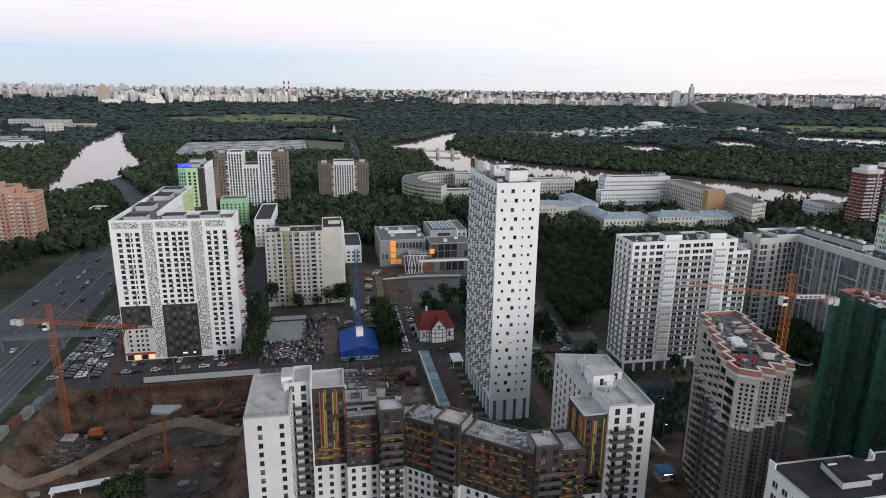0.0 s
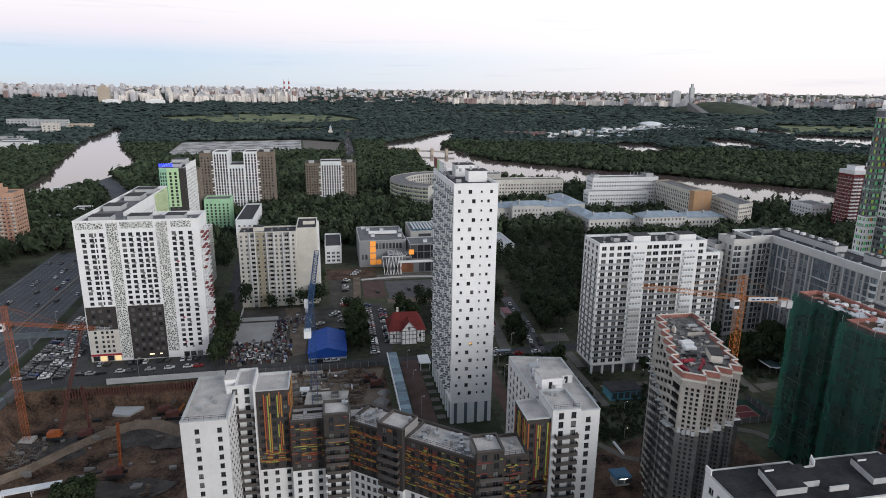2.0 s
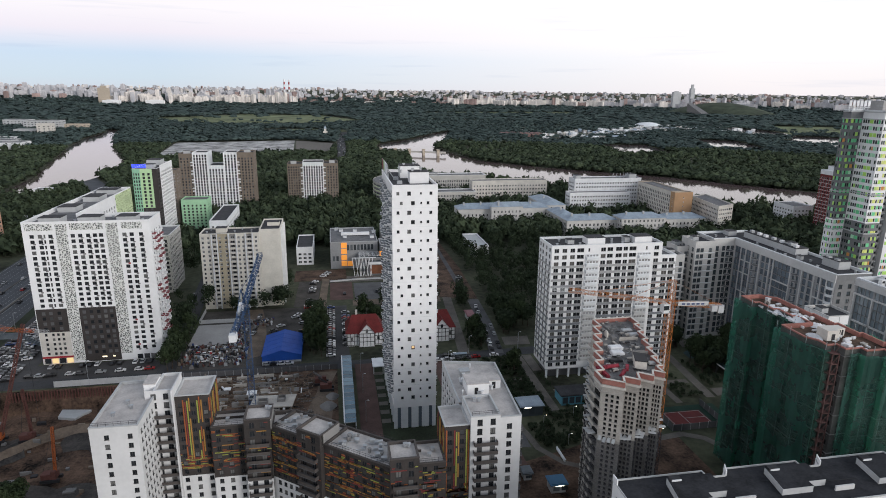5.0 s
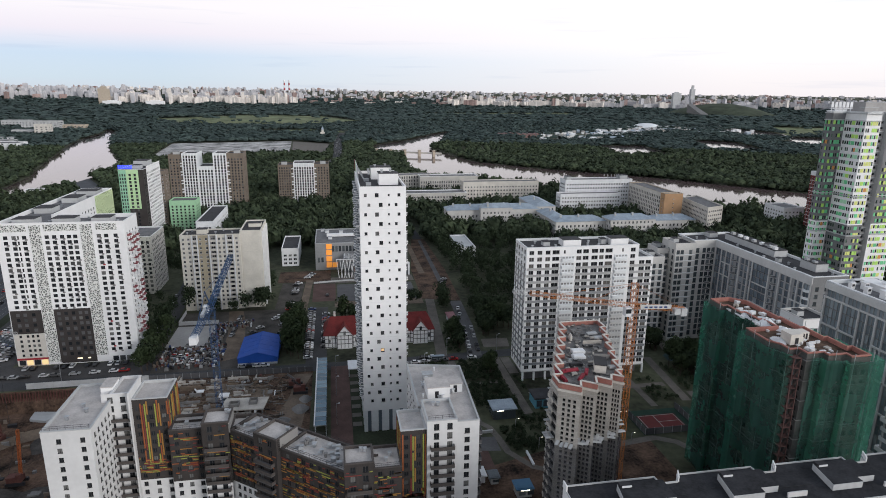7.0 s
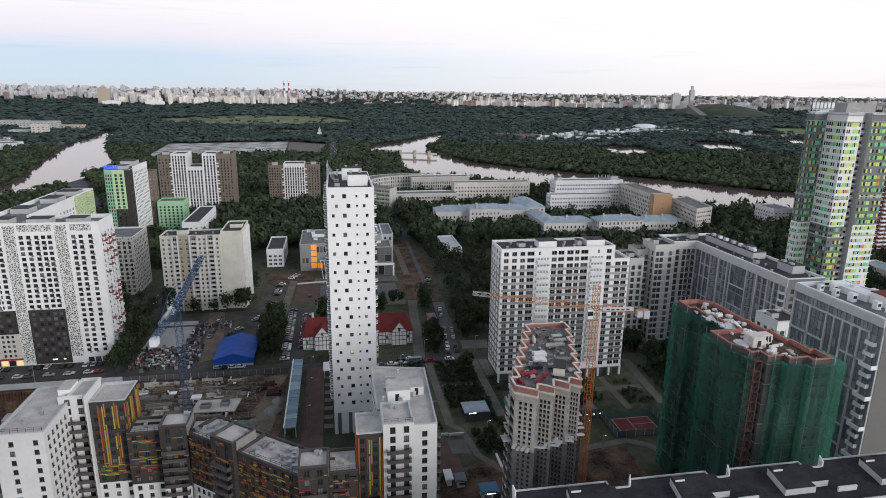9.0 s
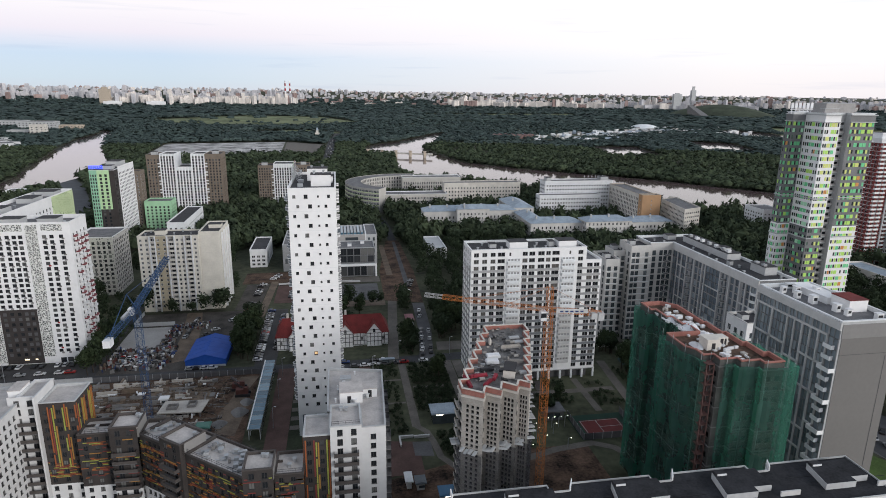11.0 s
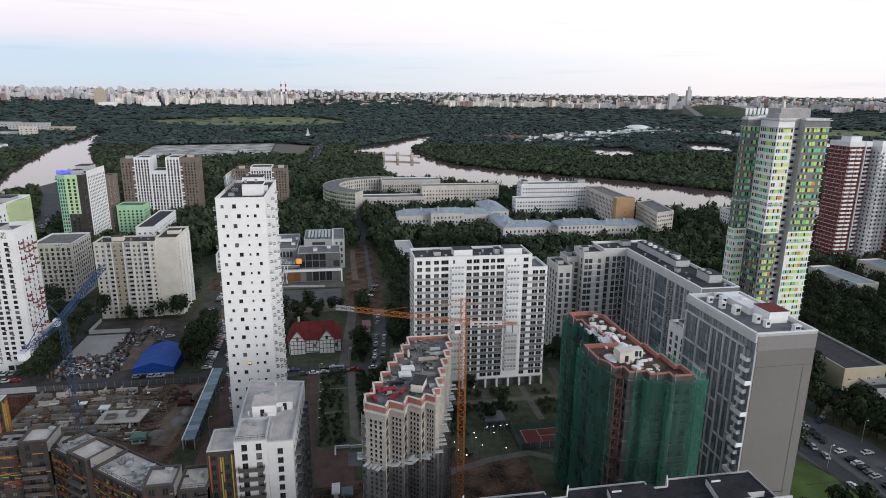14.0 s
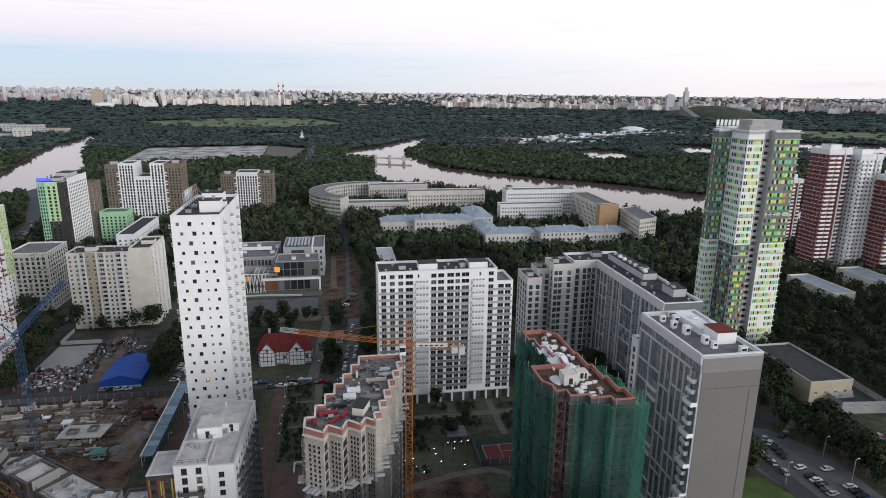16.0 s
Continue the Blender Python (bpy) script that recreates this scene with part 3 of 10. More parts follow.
def track_y(x):
    """The line of the haul track, which bends through the pit."""
    return 176 + 33 / (1 + math.exp(-(x + 72.5) / 6.5)) - 14 / (1 + math.exp(-(x + 42) / 5.0))


def pit_depth(x, y):
    e = min((x - PIT[0]) / 9.0, (PIT[2] - x) / 6.0, (PIT[3] - y) / 3.5, (y - PIT[1]) / 8.0)
    e = max(0.0, min(1.0, e))
    r = -8.0 * e * e * (3 - 2 * e)
    r += e * (1.3 * noise.noise((x * 0.09, y * 0.09, 1.0)) + 0.5 * noise.noise((x * 0.3, y * 0.3, 4.0)))
    ramp_y = track_y(x)
    k = max(0.0, 1 - abs(y - ramp_y) / 5.0)
    return r * (1 - 0.35 * k * e) + 0.0


pm = Mesh()
nx, ny = 48, 70
for i in range(nx):
    for j in range(ny):
        q = []
        for a, b in ((i, j), (i + 1, j), (i + 1, j + 1), (i, j + 1)):
            x, y = PIT[0] + (PIT[2] - PIT[0]) * a / nx, PIT[1] + (PIT[3] - PIT[1]) * b / ny
            q.append((x, y, pit_depth(x, y)))
        pm.face(q)
tagged(part("excavation", pm, SOIL), "raw brown soil of a deep building pit", "pit", kind="structure")


tm = Mesh()
for i in range(44):
    x0, x1 = -97 + i * 1.5, -95.5 + i * 1.5
    y0, y1 = track_y(x0), track_y(x1)
    for k in range(4):
        q = [(x0, y0 - 3.2 + 1.6 * k), (x1, y1 - 3.2 + 1.6 * k), (x1, y1 - 1.6 + 1.6 * k), (x0, y0 - 1.6 + 1.6 * k)]
        tm.face([(x, y, pit_depth(x, y) + 0.4) for x, y in q])
tagged(part("haul_track", tm, SAND), "dusty sand track winding through the pit", "track", kind="structure")
for cx, cy, rx, ry in ((-76, 198, 12, 9), (-46, 200, 11, 8), (-50, 168, 13, 9), (-84, 158, 9, 7)):
    wm_ = Mesh()
    for k in range(5):
        for t in range(20):
            def at_(q, u):
                f = q / 5 * (1 + 0.22 * math.sin(3 * u + cx) + 0.12 * math.sin(7 * u))
                x, y = cx + rx * f * math.cos(u), cy + ry * f * math.sin(u)
                return (x, y, pit_depth(x, y) + 0.22)
            u0, u1 = t * math.pi / 10, (t + 1) * math.pi / 10
            wm_.face([at_(k, u0), at_(k + 1, u0), at_(k + 1, u1), at_(k, u1)])
    tagged(part("wet_patch", wm_, WETSOIL), "dark wet ground on the pit floor", "ground", kind="structure")


def sheet(name, poly, material, z, label, category, kind="structure"):
    if material not in (GRASS, GROUND, FIELD, LAWN):
        BLOCKED.append(list(poly))
    mb = Mesh()
    mb.face([(*p, z) for p in poly])
    return tagged(part(name, mb, material), label, category, kind=kind)


def ribbon(name, line, width, material, z, label, category):
    """A road along a line of (x, y), mitred."""
    mb = Mesh()
    sides = []
    for i, p in enumerate(line):
        a, c = Vector(line[max(0, i - 1)]), Vector(line[min(len(line) - 1, i + 1)])
        d = (c - a).normalized()
        n = Vector((-d.y, d.x)) * (width / 2)
        sides.append((Vector(p) - n, Vector(p) + n))
    for (a, b), (c, e) in zip(sides, sides[1:]):
        mb.face([(*a, z), (*c, z), (*e, z), (*b, z)])
        BLOCKED.append([tuple(a), tuple(c), tuple(e), tuple(b)])
    return tagged(part(name, mb, material), label, category, kind="structure")


HWY = [(-128, -200), (-132, 120), (-135, 270), (-138, 360), (-142, 432)]
HWY_FAR = [(-141, 428), (-143, 500), (-158, 570), (-222, 725), (-285, 850)]
ribbon("road_highway", HWY, 46, HWYASPH, 0.05, "wide asphalt highway of many lanes", "road")
ribbon("road_highway_far", HWY_FAR, 22, HWYASPH, 0.06, "dark asphalt highway going on through trees", "road")
for off, wide in ((-21.6, 0.24), (21.6, 0.24), (7.0, 0.24), (9.6, 0.24), (-5.2, 0.22), (-3.9, 0.22)):
    ribbon("road_line", [(x + off, y) for x, y in HWY], wide, MARK, 0.075, "white edge line worn by traffic", "road marking")
ribbon("road_median", [(x + 8.3, y) for x, y in HWY], 1.3, PAVE, 0.45, "pale concrete barrier strip between the carriageways", "median")
ribbon("road_median", [(x - 4.55, y) for x, y in HWY], 0.7, PAVE, 0.4, "low concrete barrier between the lanes", "median")
dm = Mesh()
for off in (-18.4, -15.2, -12.0, -8.8, -1.2, 1.8, 4.6, 12.8, 15.8, 18.8):
    for k in range(76):
        ya = 200 + 3.2 * k
        xa, xb = (float(np.interp(q, [p[1] for p in HWY], [p[0] for p in HWY])) + off for q in (ya, ya + 1.5))
        dm.face([(xa - 0.1, ya, 0.08), (xa + 0.1, ya, 0.08), (xb + 0.1, ya + 1.5, 0.08), (xb - 0.1, ya + 1.5, 0.08)])
tagged(part("lane_dashes", dm, MARK), "short white dashes between the lanes", "road marking", kind="stuff")
verge = [(-110, 224), (-109.4, 262), (-114.5, 330), (-118, 432)]
ribbon("grass_verge", verge, 4.6, GRASS, 0.11, "narrow strip of grass along the highway", "grass")
ribbon("service_road", [(-106.6, 228), (-106, 262), (-110, 330), (-112, 400)], 3.0, ASPHL, 0.1, "narrow service lane beside the car park", "road")
sheet("car_park_ground", [(-108, 226), (-28, 226), (-28, 247), (-84, 247), (-86, 340), (-106, 340)], ASPHL, 0.06, "worn asphalt of the car park before the flats", "car park")
ribbon("street_cross", [(-110, 229.5), (66, 229.5), (120, 232), (175, 236)], 7, ASPH, 0.09, "asphalt street between the building plots", "road")
ribbon("street_side", [(-33, 232), (-36, 300), (-44, 420), (-60, 520)], 7, ASPH, 0.095, "side street between the flats", "road")
ribbon("street_park", [(34, 232), (34.4, 300)], 8.5, ASPHL, 0.085, "parking lane beside the yard", "road")
ribbon("street_wood", [(86.0, 232), (88.4, 262), (92, 306)], 4.6, PAVE, 0.1, "worn brownish drive past the red-roofed houses", "road")
ribbon("street_wood_far", [(104, 438), (103, 500), (96, 560)], 6, ASPH, 0.1, "asphalt street between the trees", "road")
ribbon("parking_strip", [(99.8, 230.6), (103.4, 262), (105.0, 300)], 6, LOTGREY, 0.105, "paved parking lane between tree strips", "car park")
sheet("beige_court", [(105.6, 238.8), (116.9, 237.8), (118.4, 247.2), (106.4, 247.6)], PAVE, 0.11, "beige paved court behind the slab of flats", "paving")
sheet("yard_dirt", [(-5, 240), (1.5, 243), (2.5, 262), (0, 284), (-3, 300), (-10, 300), (-6, 270)], SAND, 0.1, "dusty bare strip of the yard", "yard")
sheet("inner_lot", [(-83, 462), (-57, 462), (-56, 492), (-83, 492)], ASPH, 0.12, "asphalt lot before the green flats", "car park")
sheet("gravel_lot", [(12, 301), (24, 301), (25.4, 343), (13, 343)], YARD, 0.075, "dusty gravel lot with parked cars", "car park")
sheet("yard_ground", rect(-30, 232, 18, 300), YARD, 0.065, "patched asphalt of the storage yard", "yard")
sheet("concrete_pad", rect(-30, 258, -12, 282), WGREY, 0.09, "pale concrete slab in the yard", "slab")
sheet("site_soil", [(-27, 150), (33, 150), (33, 226), (-27, 226)], SOIL, 0.07, "churned brown soil of the building site", "site ground")
sheet("site_sand", [(23.5, 183), (30, 181), (31.5, 198), (30, 212), (33, 224), (26, 224), (25.5, 208), (22.5, 196)], SAND, 0.1, "flattened sand on the building site", "site ground")
sheet("site_floor", [(-4, 209), (18.5, 206.5), (16.3, 216), (2, 219), (-5, 222)], SAND, 0.12, "beige levelled floor of the building site", "site ground")
sheet("site_floor", [(-27, 209), (-10, 208), (-10, 212.4), (-27, 214)], SAND, 0.12, "beige levelled floor of the building site", "site ground")
sheet("promenade", rect(40, 165, 47, 229), PAVER, 0.1, "red-brown paved promenade", "paving")
sheet("lawn", rect(47, 165, 67, 226), GRASS, 0.08, "lawn with paved strips round the tower", "lawn")
for i in range(7):
    sheet("lawn_path", rect(47.2, 182 + i * 6.0, 50.3, 184.6 + i * 6.0), PAVE, 0.13, "short paved strip across the lawn", "path")
sheet("promenade_red", [(70, 120), (75, 120), (76, 228), (71.5, 228)], PAVER, 0.1, "long red-brown paved walk", "paving")
sheet("garden_lawn", rect(77, 152, 168, 204), GROUND, 0.07, "dark garden lawn between the flats", "lawn")
for i_, p in enumerate(((87.3, 178, 90.2, 227), (106.0, 181, 109.2, 227.6), (109.6, 212, 113.4, 227), (112, 193, 166, 196.0), (136.6, 196.6, 140, 204), (152.4, 179, 155, 204), (91, 205, 105.6, 206.6), (77, 212, 87, 213.2), (77, 194, 87, 195.2))):
    sheet("garden_path", rect(*p), PAVE, 0.11 + 0.012 * i_, "pale paved garden path", "path")
sheet("site_yard", [(76, 95), (141, 95), (141, 160), (110, 160), (76, 150)], SOIL, 0.09, "muddy ground of the building site", "site ground")
sheet("court_apron", rect(140.6, 161.8, 165, 177), mat("dark_green_sports_floor", (0.018, 0.045, 0.032), 0.9, 0.15), 0.12, "dark green surround of the tennis court", "sports ground")
sheet("tennis_court", rect(143.6, 164.4, 157.5, 173.4), COURT, 0.15, "red tennis court with white lines", "sports ground")
for p in ((143.9, 164.7, 157.2, 164.9), (143.9, 172.9, 157.2, 173.1), (143.9, 164.7, 144.1, 173.1), (157.0, 164.7, 157.2, 173.1), (149.4, 164.7, 149.6, 173.1), (149.4, 168.8, 157.0, 169.0)):
    sheet("court_line", rect(*p), MARK, 0.17, "white painted court line", "line")
ribbon("slant_walk", [(171.0, 218), (169.2, 200), (167.4, 181)], 3.4, PAVE, 0.2, "pale paved walk past the garden beds", "path")
sheet("court_paving", [(182, 224.6), (203, 223.6), (207, 232), (184, 232.6)], PAVE, 0.12, "grey paving under the courtyard flats", "paving")
sheet("court_cross", [(170.5, 181.6), (181, 184), (181, 187.4), (171, 187.4)], PAVE, 0.13, "grey paved crossing in the courtyard", "paving")
sheet("play_ground", [(178.6, 213.4), (186, 211.2), (194.6, 212.6), (196, 220.6), (184, 222.2), (179, 219)], TEALG, 0.11, "dull teal rubber floor of a playground", "playground")
sheet("play_floor", [(186.4, 212.2), (193.4, 213.2), (194.8, 219.6), (188.4, 220.6)], LOTGREY, 0.14, "pale angular floor in the playground", "playground")
for a, c in (((186.4, 212.2), (188.4, 220.6)), ((186.4, 212.2), (193.4, 213.2)), ((193.4, 213.2), (194.8, 219.6)), ((189.2, 214.6), (192.6, 218.4))):
    ribbon("play_line", [a, c], 0.35, MARK, 0.17, "white kerb line of the playground", "line")
ribbon("terrace_walk", [(88.8, 178.4), (91.6, 174.6), (93.0, 168), (94.0, 159.6), (99.3, 150.9), (106, 147)], 2.2, PAVE, 0.14, "pale walk bending round a planted bed", "path")
sheet("terrace", [(86.2, 161.4), (92.0, 160.4), (92.0, 168.6), (86.2, 169)], LOTGREY, 0.15, "small pale paved terrace", "paving")
ribbon("garden_walk", [(108, 149), (118, 154.4), (130, 158.2), (143, 160.0), (149, 156.5), (153, 149)], 2.8, PAVE, 0.145, "pale curving walk round the dug ground", "path")
sheet("paved_court", [(76, 152), (88, 152), (88, 169), (76, 171)], PAVER, 0.125, "brown paved court at the end of the walk", "paving")
sheet("dug_ground", [(88, 306), (108, 300), (110, 360), (108.5, 440), (99, 440), (89, 360)], SOIL, 0.13, "dug-up red-brown earth beside the school", "site ground")
sheet("dug_path", [(92.6, 352), (96.4, 352), (96.2, 426), (92.8, 426)], SAND, 0.17, "pale sand path over dug ground", "path")
sheet("trench_lane", [(101.5, 330), (104.4, 330), (105.6, 436), (103.4, 436)], LOTGREY, 0.165, "grey lane laid through the dug ground", "road")
sheet("plaza", rect(43.5, 308, 86, 337), LOTGREY, 0.09, "grey-blue slab before the school", "paving")
sheet("plaza_front", rect(29, 340, 88, 351), PAVE, 0.085, "grey paved strip along the school", "paving")
sheet("plaza_dirt", rect(42, 299, 88, 307.5), SAND, 0.12, "pale dug strip before the slab", "site ground")
sheet("plaza_soil", rect(10, 344, 40, 366), SOIL, 0.1, "bare red-brown earth beside the school", "site ground")
sheet("plaza_brown", rect(30.4, 309, 42.6, 339), PAVER, 0.12, "dark brown sports court", "paving")
ribbon("sand_path", [(25.6, 290), (26.2, 300), (28.0, 347)], 4.0, SAND, 0.14, "sandy path beside the brown court", "path")
for k in range(17):
    u0, u1 = k / 17, (k + 1) / 17
    q = [(30.5 + 46 * u, 340.5 + 2.6 * math.sin(u * 3.1)) for u in (u0, u1)]
    m = Mesh()
    m.prism([q[0], q[1], (q[1][0], q[1][1] + 0.5), (q[0][0], q[0][1] + 0.5)], 0, 0.9)
    tagged(part("kerb_wall", m, BAYGREY), "low pale wall bending round the slab", "wall", kind="structure")
sheet("lot_east", [(230, 100), (256, 100), (257, 150), (248, 168), (236, 172), (226, 166), (228, 145), (231, 132)], LOTGREY, 0.07, "worn asphalt car park behind the grey flats", "car park")
sheet("lawn_east", [(199, 100), (229, 100), (230, 134), (226, 143), (199, 144)], LAWN, 0.1, "bright green lawn beside the car park", "lawn")
ribbon("street_east", [(226, 60), (234, 120), (233, 150), (240, 172), (268, 178), (272, 158), (300, 150), (360, 146)], 7, ASPH, 0.1, "asphalt street behind the grey flats", "road")
sheet("rubble_field", [(-237, 1000), (-268, 1300), (-130, 1330), (-41, 1347), (-30, 1070)], GRAVEL, 0.2, "pale grey rubble and snow-dump field", "field")
sheet("car_lot_far", [(-25, 1075), (-38, 1345), (40, 1280), (31, 1040)], PAVE, 0.22, "large grey lot beside the rubble field", "car park")
ribbon("road_far", [(17, 849), (44, 960), (52, 1031), (56, 1390), (70, 1600)], 16, ASPH, 0.3, "straight road through the woods", "road")
for poly in ([(-620, 2250), (-300, 1900), (-60, 1880), (120, 2050), (160, 2150), (15, 2600), (-300, 2700)], [(300, 2350), (700, 2300), (900, 2420), (500, 2500)], [(435, 2695), (1134, 2649), (1283, 3114), (495, 3012)], [(1250, 1480), (2400, 1180), (2600, 1500), (1500, 1900)],
             [(1700, 2500), (2000, 2400), (2250, 2900), (1900, 3100)], [(-60, 1560), (80, 1650), (-20, 1750), (-150, 1680)], [(330, 1240), (380, 1300), (350, 1340), (300, 1290)]):
    sheet("meadow", poly, FIELD, 0.25, "yellow-green meadow among the woods", "meadow")

RIVER_L = [(-300, 560), (-262, 640), (-250, 760), (-240, 880), (-250, 930), (-280, 1010), (-345, 1180), (-440, 1490), (-470, 1640), (-520, 1700), (-490, 1590), (-470, 1390), (-418, 1170), (-370, 990), (-320, 810), (-300, 690), (-330, 600)]
RIVER_M = [(112, 1100), (165, 1060), (150, 860), (165, 745), (245, 670), (300, 605), (395, 505), (470, 462), (620, 400), (900, 300), (960, 420), (760, 500), (583, 578), (456, 738), (339, 842), (262, 935), (225, 1165), (262, 1260), (330, 1540), (350, 1640), (300, 1560), (199, 1345), (127, 1240)]
POND_A = [(535, 1010), (640, 985), (668, 1142), (680, 1190), (640, 1206), (582, 1200)]
POND_B = [(775, 1105), (880, 1050), (935, 1232), (952, 1275), (905, 1320), (862, 1325)]
POND_C = [(1100, 1440), (1180, 1400), (1260, 1480), (1300, 1600), (1290, 1760), (1190, 1720), (1140, 1560)]
POND_D = [(1030, 1210), (1180, 1020), (1400, 850), (1620, 1060), (1400, 1290), (1220, 1430)]
WATERS = [RIVER_L, RIVER_M, POND_A, POND_B, POND_C, POND_D]
for name, poly in zip(("water_river_west", "water_river_main", "water_pond_1", "water_pond_2", "water_pond_3", "water_channel"), WATERS):
    sheet(name, poly, WATER, 0.4, "calm water mirroring the pale evening sky, whose pink is also in its colour", "water")

# ---- the white tower ----
def balcony_data(w, d, h, rail, slab, bars=False):
    """A slab with a front and two side panels; local x along the wall, -y outwards."""
    mb = Mesh()
    mb.box(-w / 2, -d, -0.12, w / 2, 0, 0.05, 1)
    mb.box(-w / 2, -d, 0.05, w / 2, -d + 0.08, h, 0)
    mb.box(-w / 2, -d + 0.08, 0.05, -w / 2 + 0.08, 0, h, 0)
    mb.box(w / 2 - 0.08, -d + 0.08, 0.05, w / 2, 0, h, 0)
    return mb.data("balcony", [rail, slab])


def bow_data(w, d, h, rail, slab):
    """A half-round balcony."""
    mb = Mesh()
    arc = [(w / 2 * math.cos(math.pi + math.pi * i / 6), d * math.sin(math.pi + math.pi * i / 6)) for i in range(7)]
    mb.prism(arc + [(w / 2, 0.0), (-w / 2, 0.0)][:0], -0.12, 0.06, 1)
    for a, b in zip(arc, arc[1:]):
        mb.face([(*a, 0.06), (*b, 0.06), (*b, h), (*a, h)], 0)
        mb.face([(b[0] * 0.93, b[1] * 0.93, 0.06), (a[0] * 0.93, a[1] * 0.93, 0.06), (a[0] * 0.93, a[1] * 0.93, h), (b[0] * 0.93, b[1] * 0.93, h)], 0)
        mb.face([(a[0] * 1.03, a[1] * 1.03, h), (b[0] * 1.03, b[1] * 1.03, h), (b[0] * 0.88, b[1] * 0.88, h), (a[0] * 0.88, a[1] * 0.88, h)], 1)
        mb.face([(a[0] * 1.03, a[1] * 1.03, h - 0.12), (b[0] * 1.03, b[1] * 1.03, h - 0.12), (b[0] * 1.03, b[1] * 1.03, h), (a[0] * 1.03, a[1] * 1.03, h)], 1)
    return mb.data("balcony", [rail, slab])


def hang(b, data, x, y, z, ang, name="balcony"):
    ob = new(name, data)
    ob.parent = b.th
    ob.matrix_local = Matrix.Translation(Vector((x, y, z)) * U - b.th.location) @ Matrix.Rotation(radians(ang), 4, "Z")
    return ob


def white_tower():
    x0, x1, y0, y1, H = 50.8, 64.6, 178.0, 214.5, 80.6
    b = Building("residential_tower", "tall white tower block with scattered square windows and side balconies", "tower block", 57.7, 196, limit=270)
    mb = Mesh()
    fh, z0 = 2.91, 7.6
    rows = []
    for i in range(24):
        zc = 11.1 + i * fh
        cs = ((1.75, 0.84), (5.1, 1.1), (8.65, 0.54), (11.7, 0.84)) if i % 2 else ((2.75, 0.8), (6.25, 1.1), (8.75, 0.54), (10.85, 0.8))
        rows.append((zc - fh / 2, zc + fh / 2, [(c - w / 2, c + w / 2, zc - w / 2 - 0.02, zc + w / 2 + 0.02) for c, w in cs]))
    b.wall(mb, (x0, y0), (x1, y0), z0, H, rows, frame_mat=FRAMED)
    left, right = [], []
    for i in range(24):
        zb = 9.65 + i * fh
        sh = (i % 3) * 1.1
        left.append((zb, zb + fh, [(u, u + 1.5, zb + 0.5, zb + 2.2) for u in [1.6 + sh * 0.6 + 3.9 * j for j in range(9)] if u < 34.6]))
        right.append((zb, zb + fh, [(u, u + 1.1, zb + 0.4, zb + 2.2) for u in [2.6 + 12.6 * j + (1.5 if i % 2 else 0) for j in range(3)]]))
    b.wall(mb, (x1, y0), (x1, y1), z0, H, right, frame_mat=FRAMED)
    b.wall(mb, (x1, y1), (x0, y1), z0, H)
    b.wall(mb, (x0, y1), (x0, y0), z0, H, left, frame_mat=FRAMED)
    part("wall", mb, TOWERW, b.th)
    lit = Mesh()
    lit.box(x0 + 5.85, y0 + 0.1, 28.2, x0 + 6.65, y0 + 0.16, 28.95)
    part("lit_window", lit, glow("room_light", (1.0, 0.6, 0.28), 0.55), b.th, "window lit from inside")
    seams = Mesh()
    for i in range(1, 12):
        z = 9.65 + fh * 2 * i
        seams.box(x0 + 0.02, y0 - 0.03, z - 0.05, x1 - 0.02, y0, z + 0.02)
    part("panel_joint", seams, COOLW, b.th)
    # open plinth of dark glass between pale piers
    mb = Mesh()
    mb.box(x0 + 0.5, y0 + 0.5, 0, x1 - 0.5, y1 - 0.5, z0)
    part("plinth_glass", mb, GLASSC, b.th, "dark glazed base")
    for i in range(5):
        u = x0 + (x1 - x0) * i / 4
        mb = Mesh()
        mb.box(u - 1.15 if i else u, y0, 0, u + 1.15 if i < 4 else u, y0 + 0.9, z0)
        part("pier", mb, COOLW, b.th)
    for i in range(1, 9):
        for xx in (x0, x1 - 0.5):
            mb = Mesh()
            mb.box(xx, y0 + 4.4 * i, 0, xx + 0.5, y0 + 4.4 * i + 1.3, z0)
            part("pier", mb, COOLW, b.th)
    bow = bow_data(1.5, 0.95, 0.8, STONEG, TOWERW)
    ledge = bow_data(1.9, 1.1, 0.85, SMOKE, TOWERW)
    for i in range(24):
        zb = 9.75 + i * fh
        for j in range(3):
            hang(b, bow, x1, y0 + 3.4 + 12.6 * j + (1.5 if i % 2 else 0), zb, 90)
        for j in range(9):
            if (i + j) % 4 != 0:
                hang(b, ledge, x0, y1 - (2.6 + 3.9 * j + (i % 3) * 0.66), zb + 0.1, -90)
    flat_roof(b, rect(x0, y0, x1, y1), H, (ROOFD, TOWERW), 0.9)
    roof_box(b, "machine_room", 57.2, 186.5, 63.2, 191.5, H - 0.9, H + 2.6, WHITE, ROOFD)
    roof_box(b, "machine_room", 55.6, 199.0, 62.0, 204.5, H - 0.9, H + 3.0, WHITE, ROOFD)
    roof_box(b, "hatch", 62.4, 193.4, 63.8, 196.0, H - 0.9, H + 1.2, WHITE, ROOFD)
    vents(b, [(58.2, 188), (61, 189.5), (57, 201), (60.5, 203), (54, 184), (54.2, 190)], H + 2.8)
    for xx, yy in ((53.2, 186), (53.0, 195)):
        mb = Mesh()
        mb.box(xx, yy, H - 0.9, xx + 1.6, yy + 1.2, H)
        part("roof_unit", mb, STEEL, b.th)
    # lattice billboard along the roof's edge
    mb = Mesh()
    for j in range(8):
        y = 193.5 + 2.9 * j
        mb.beam((51.3, y, H - 0.9), (51.0, y, H + 4.0), 0.16)
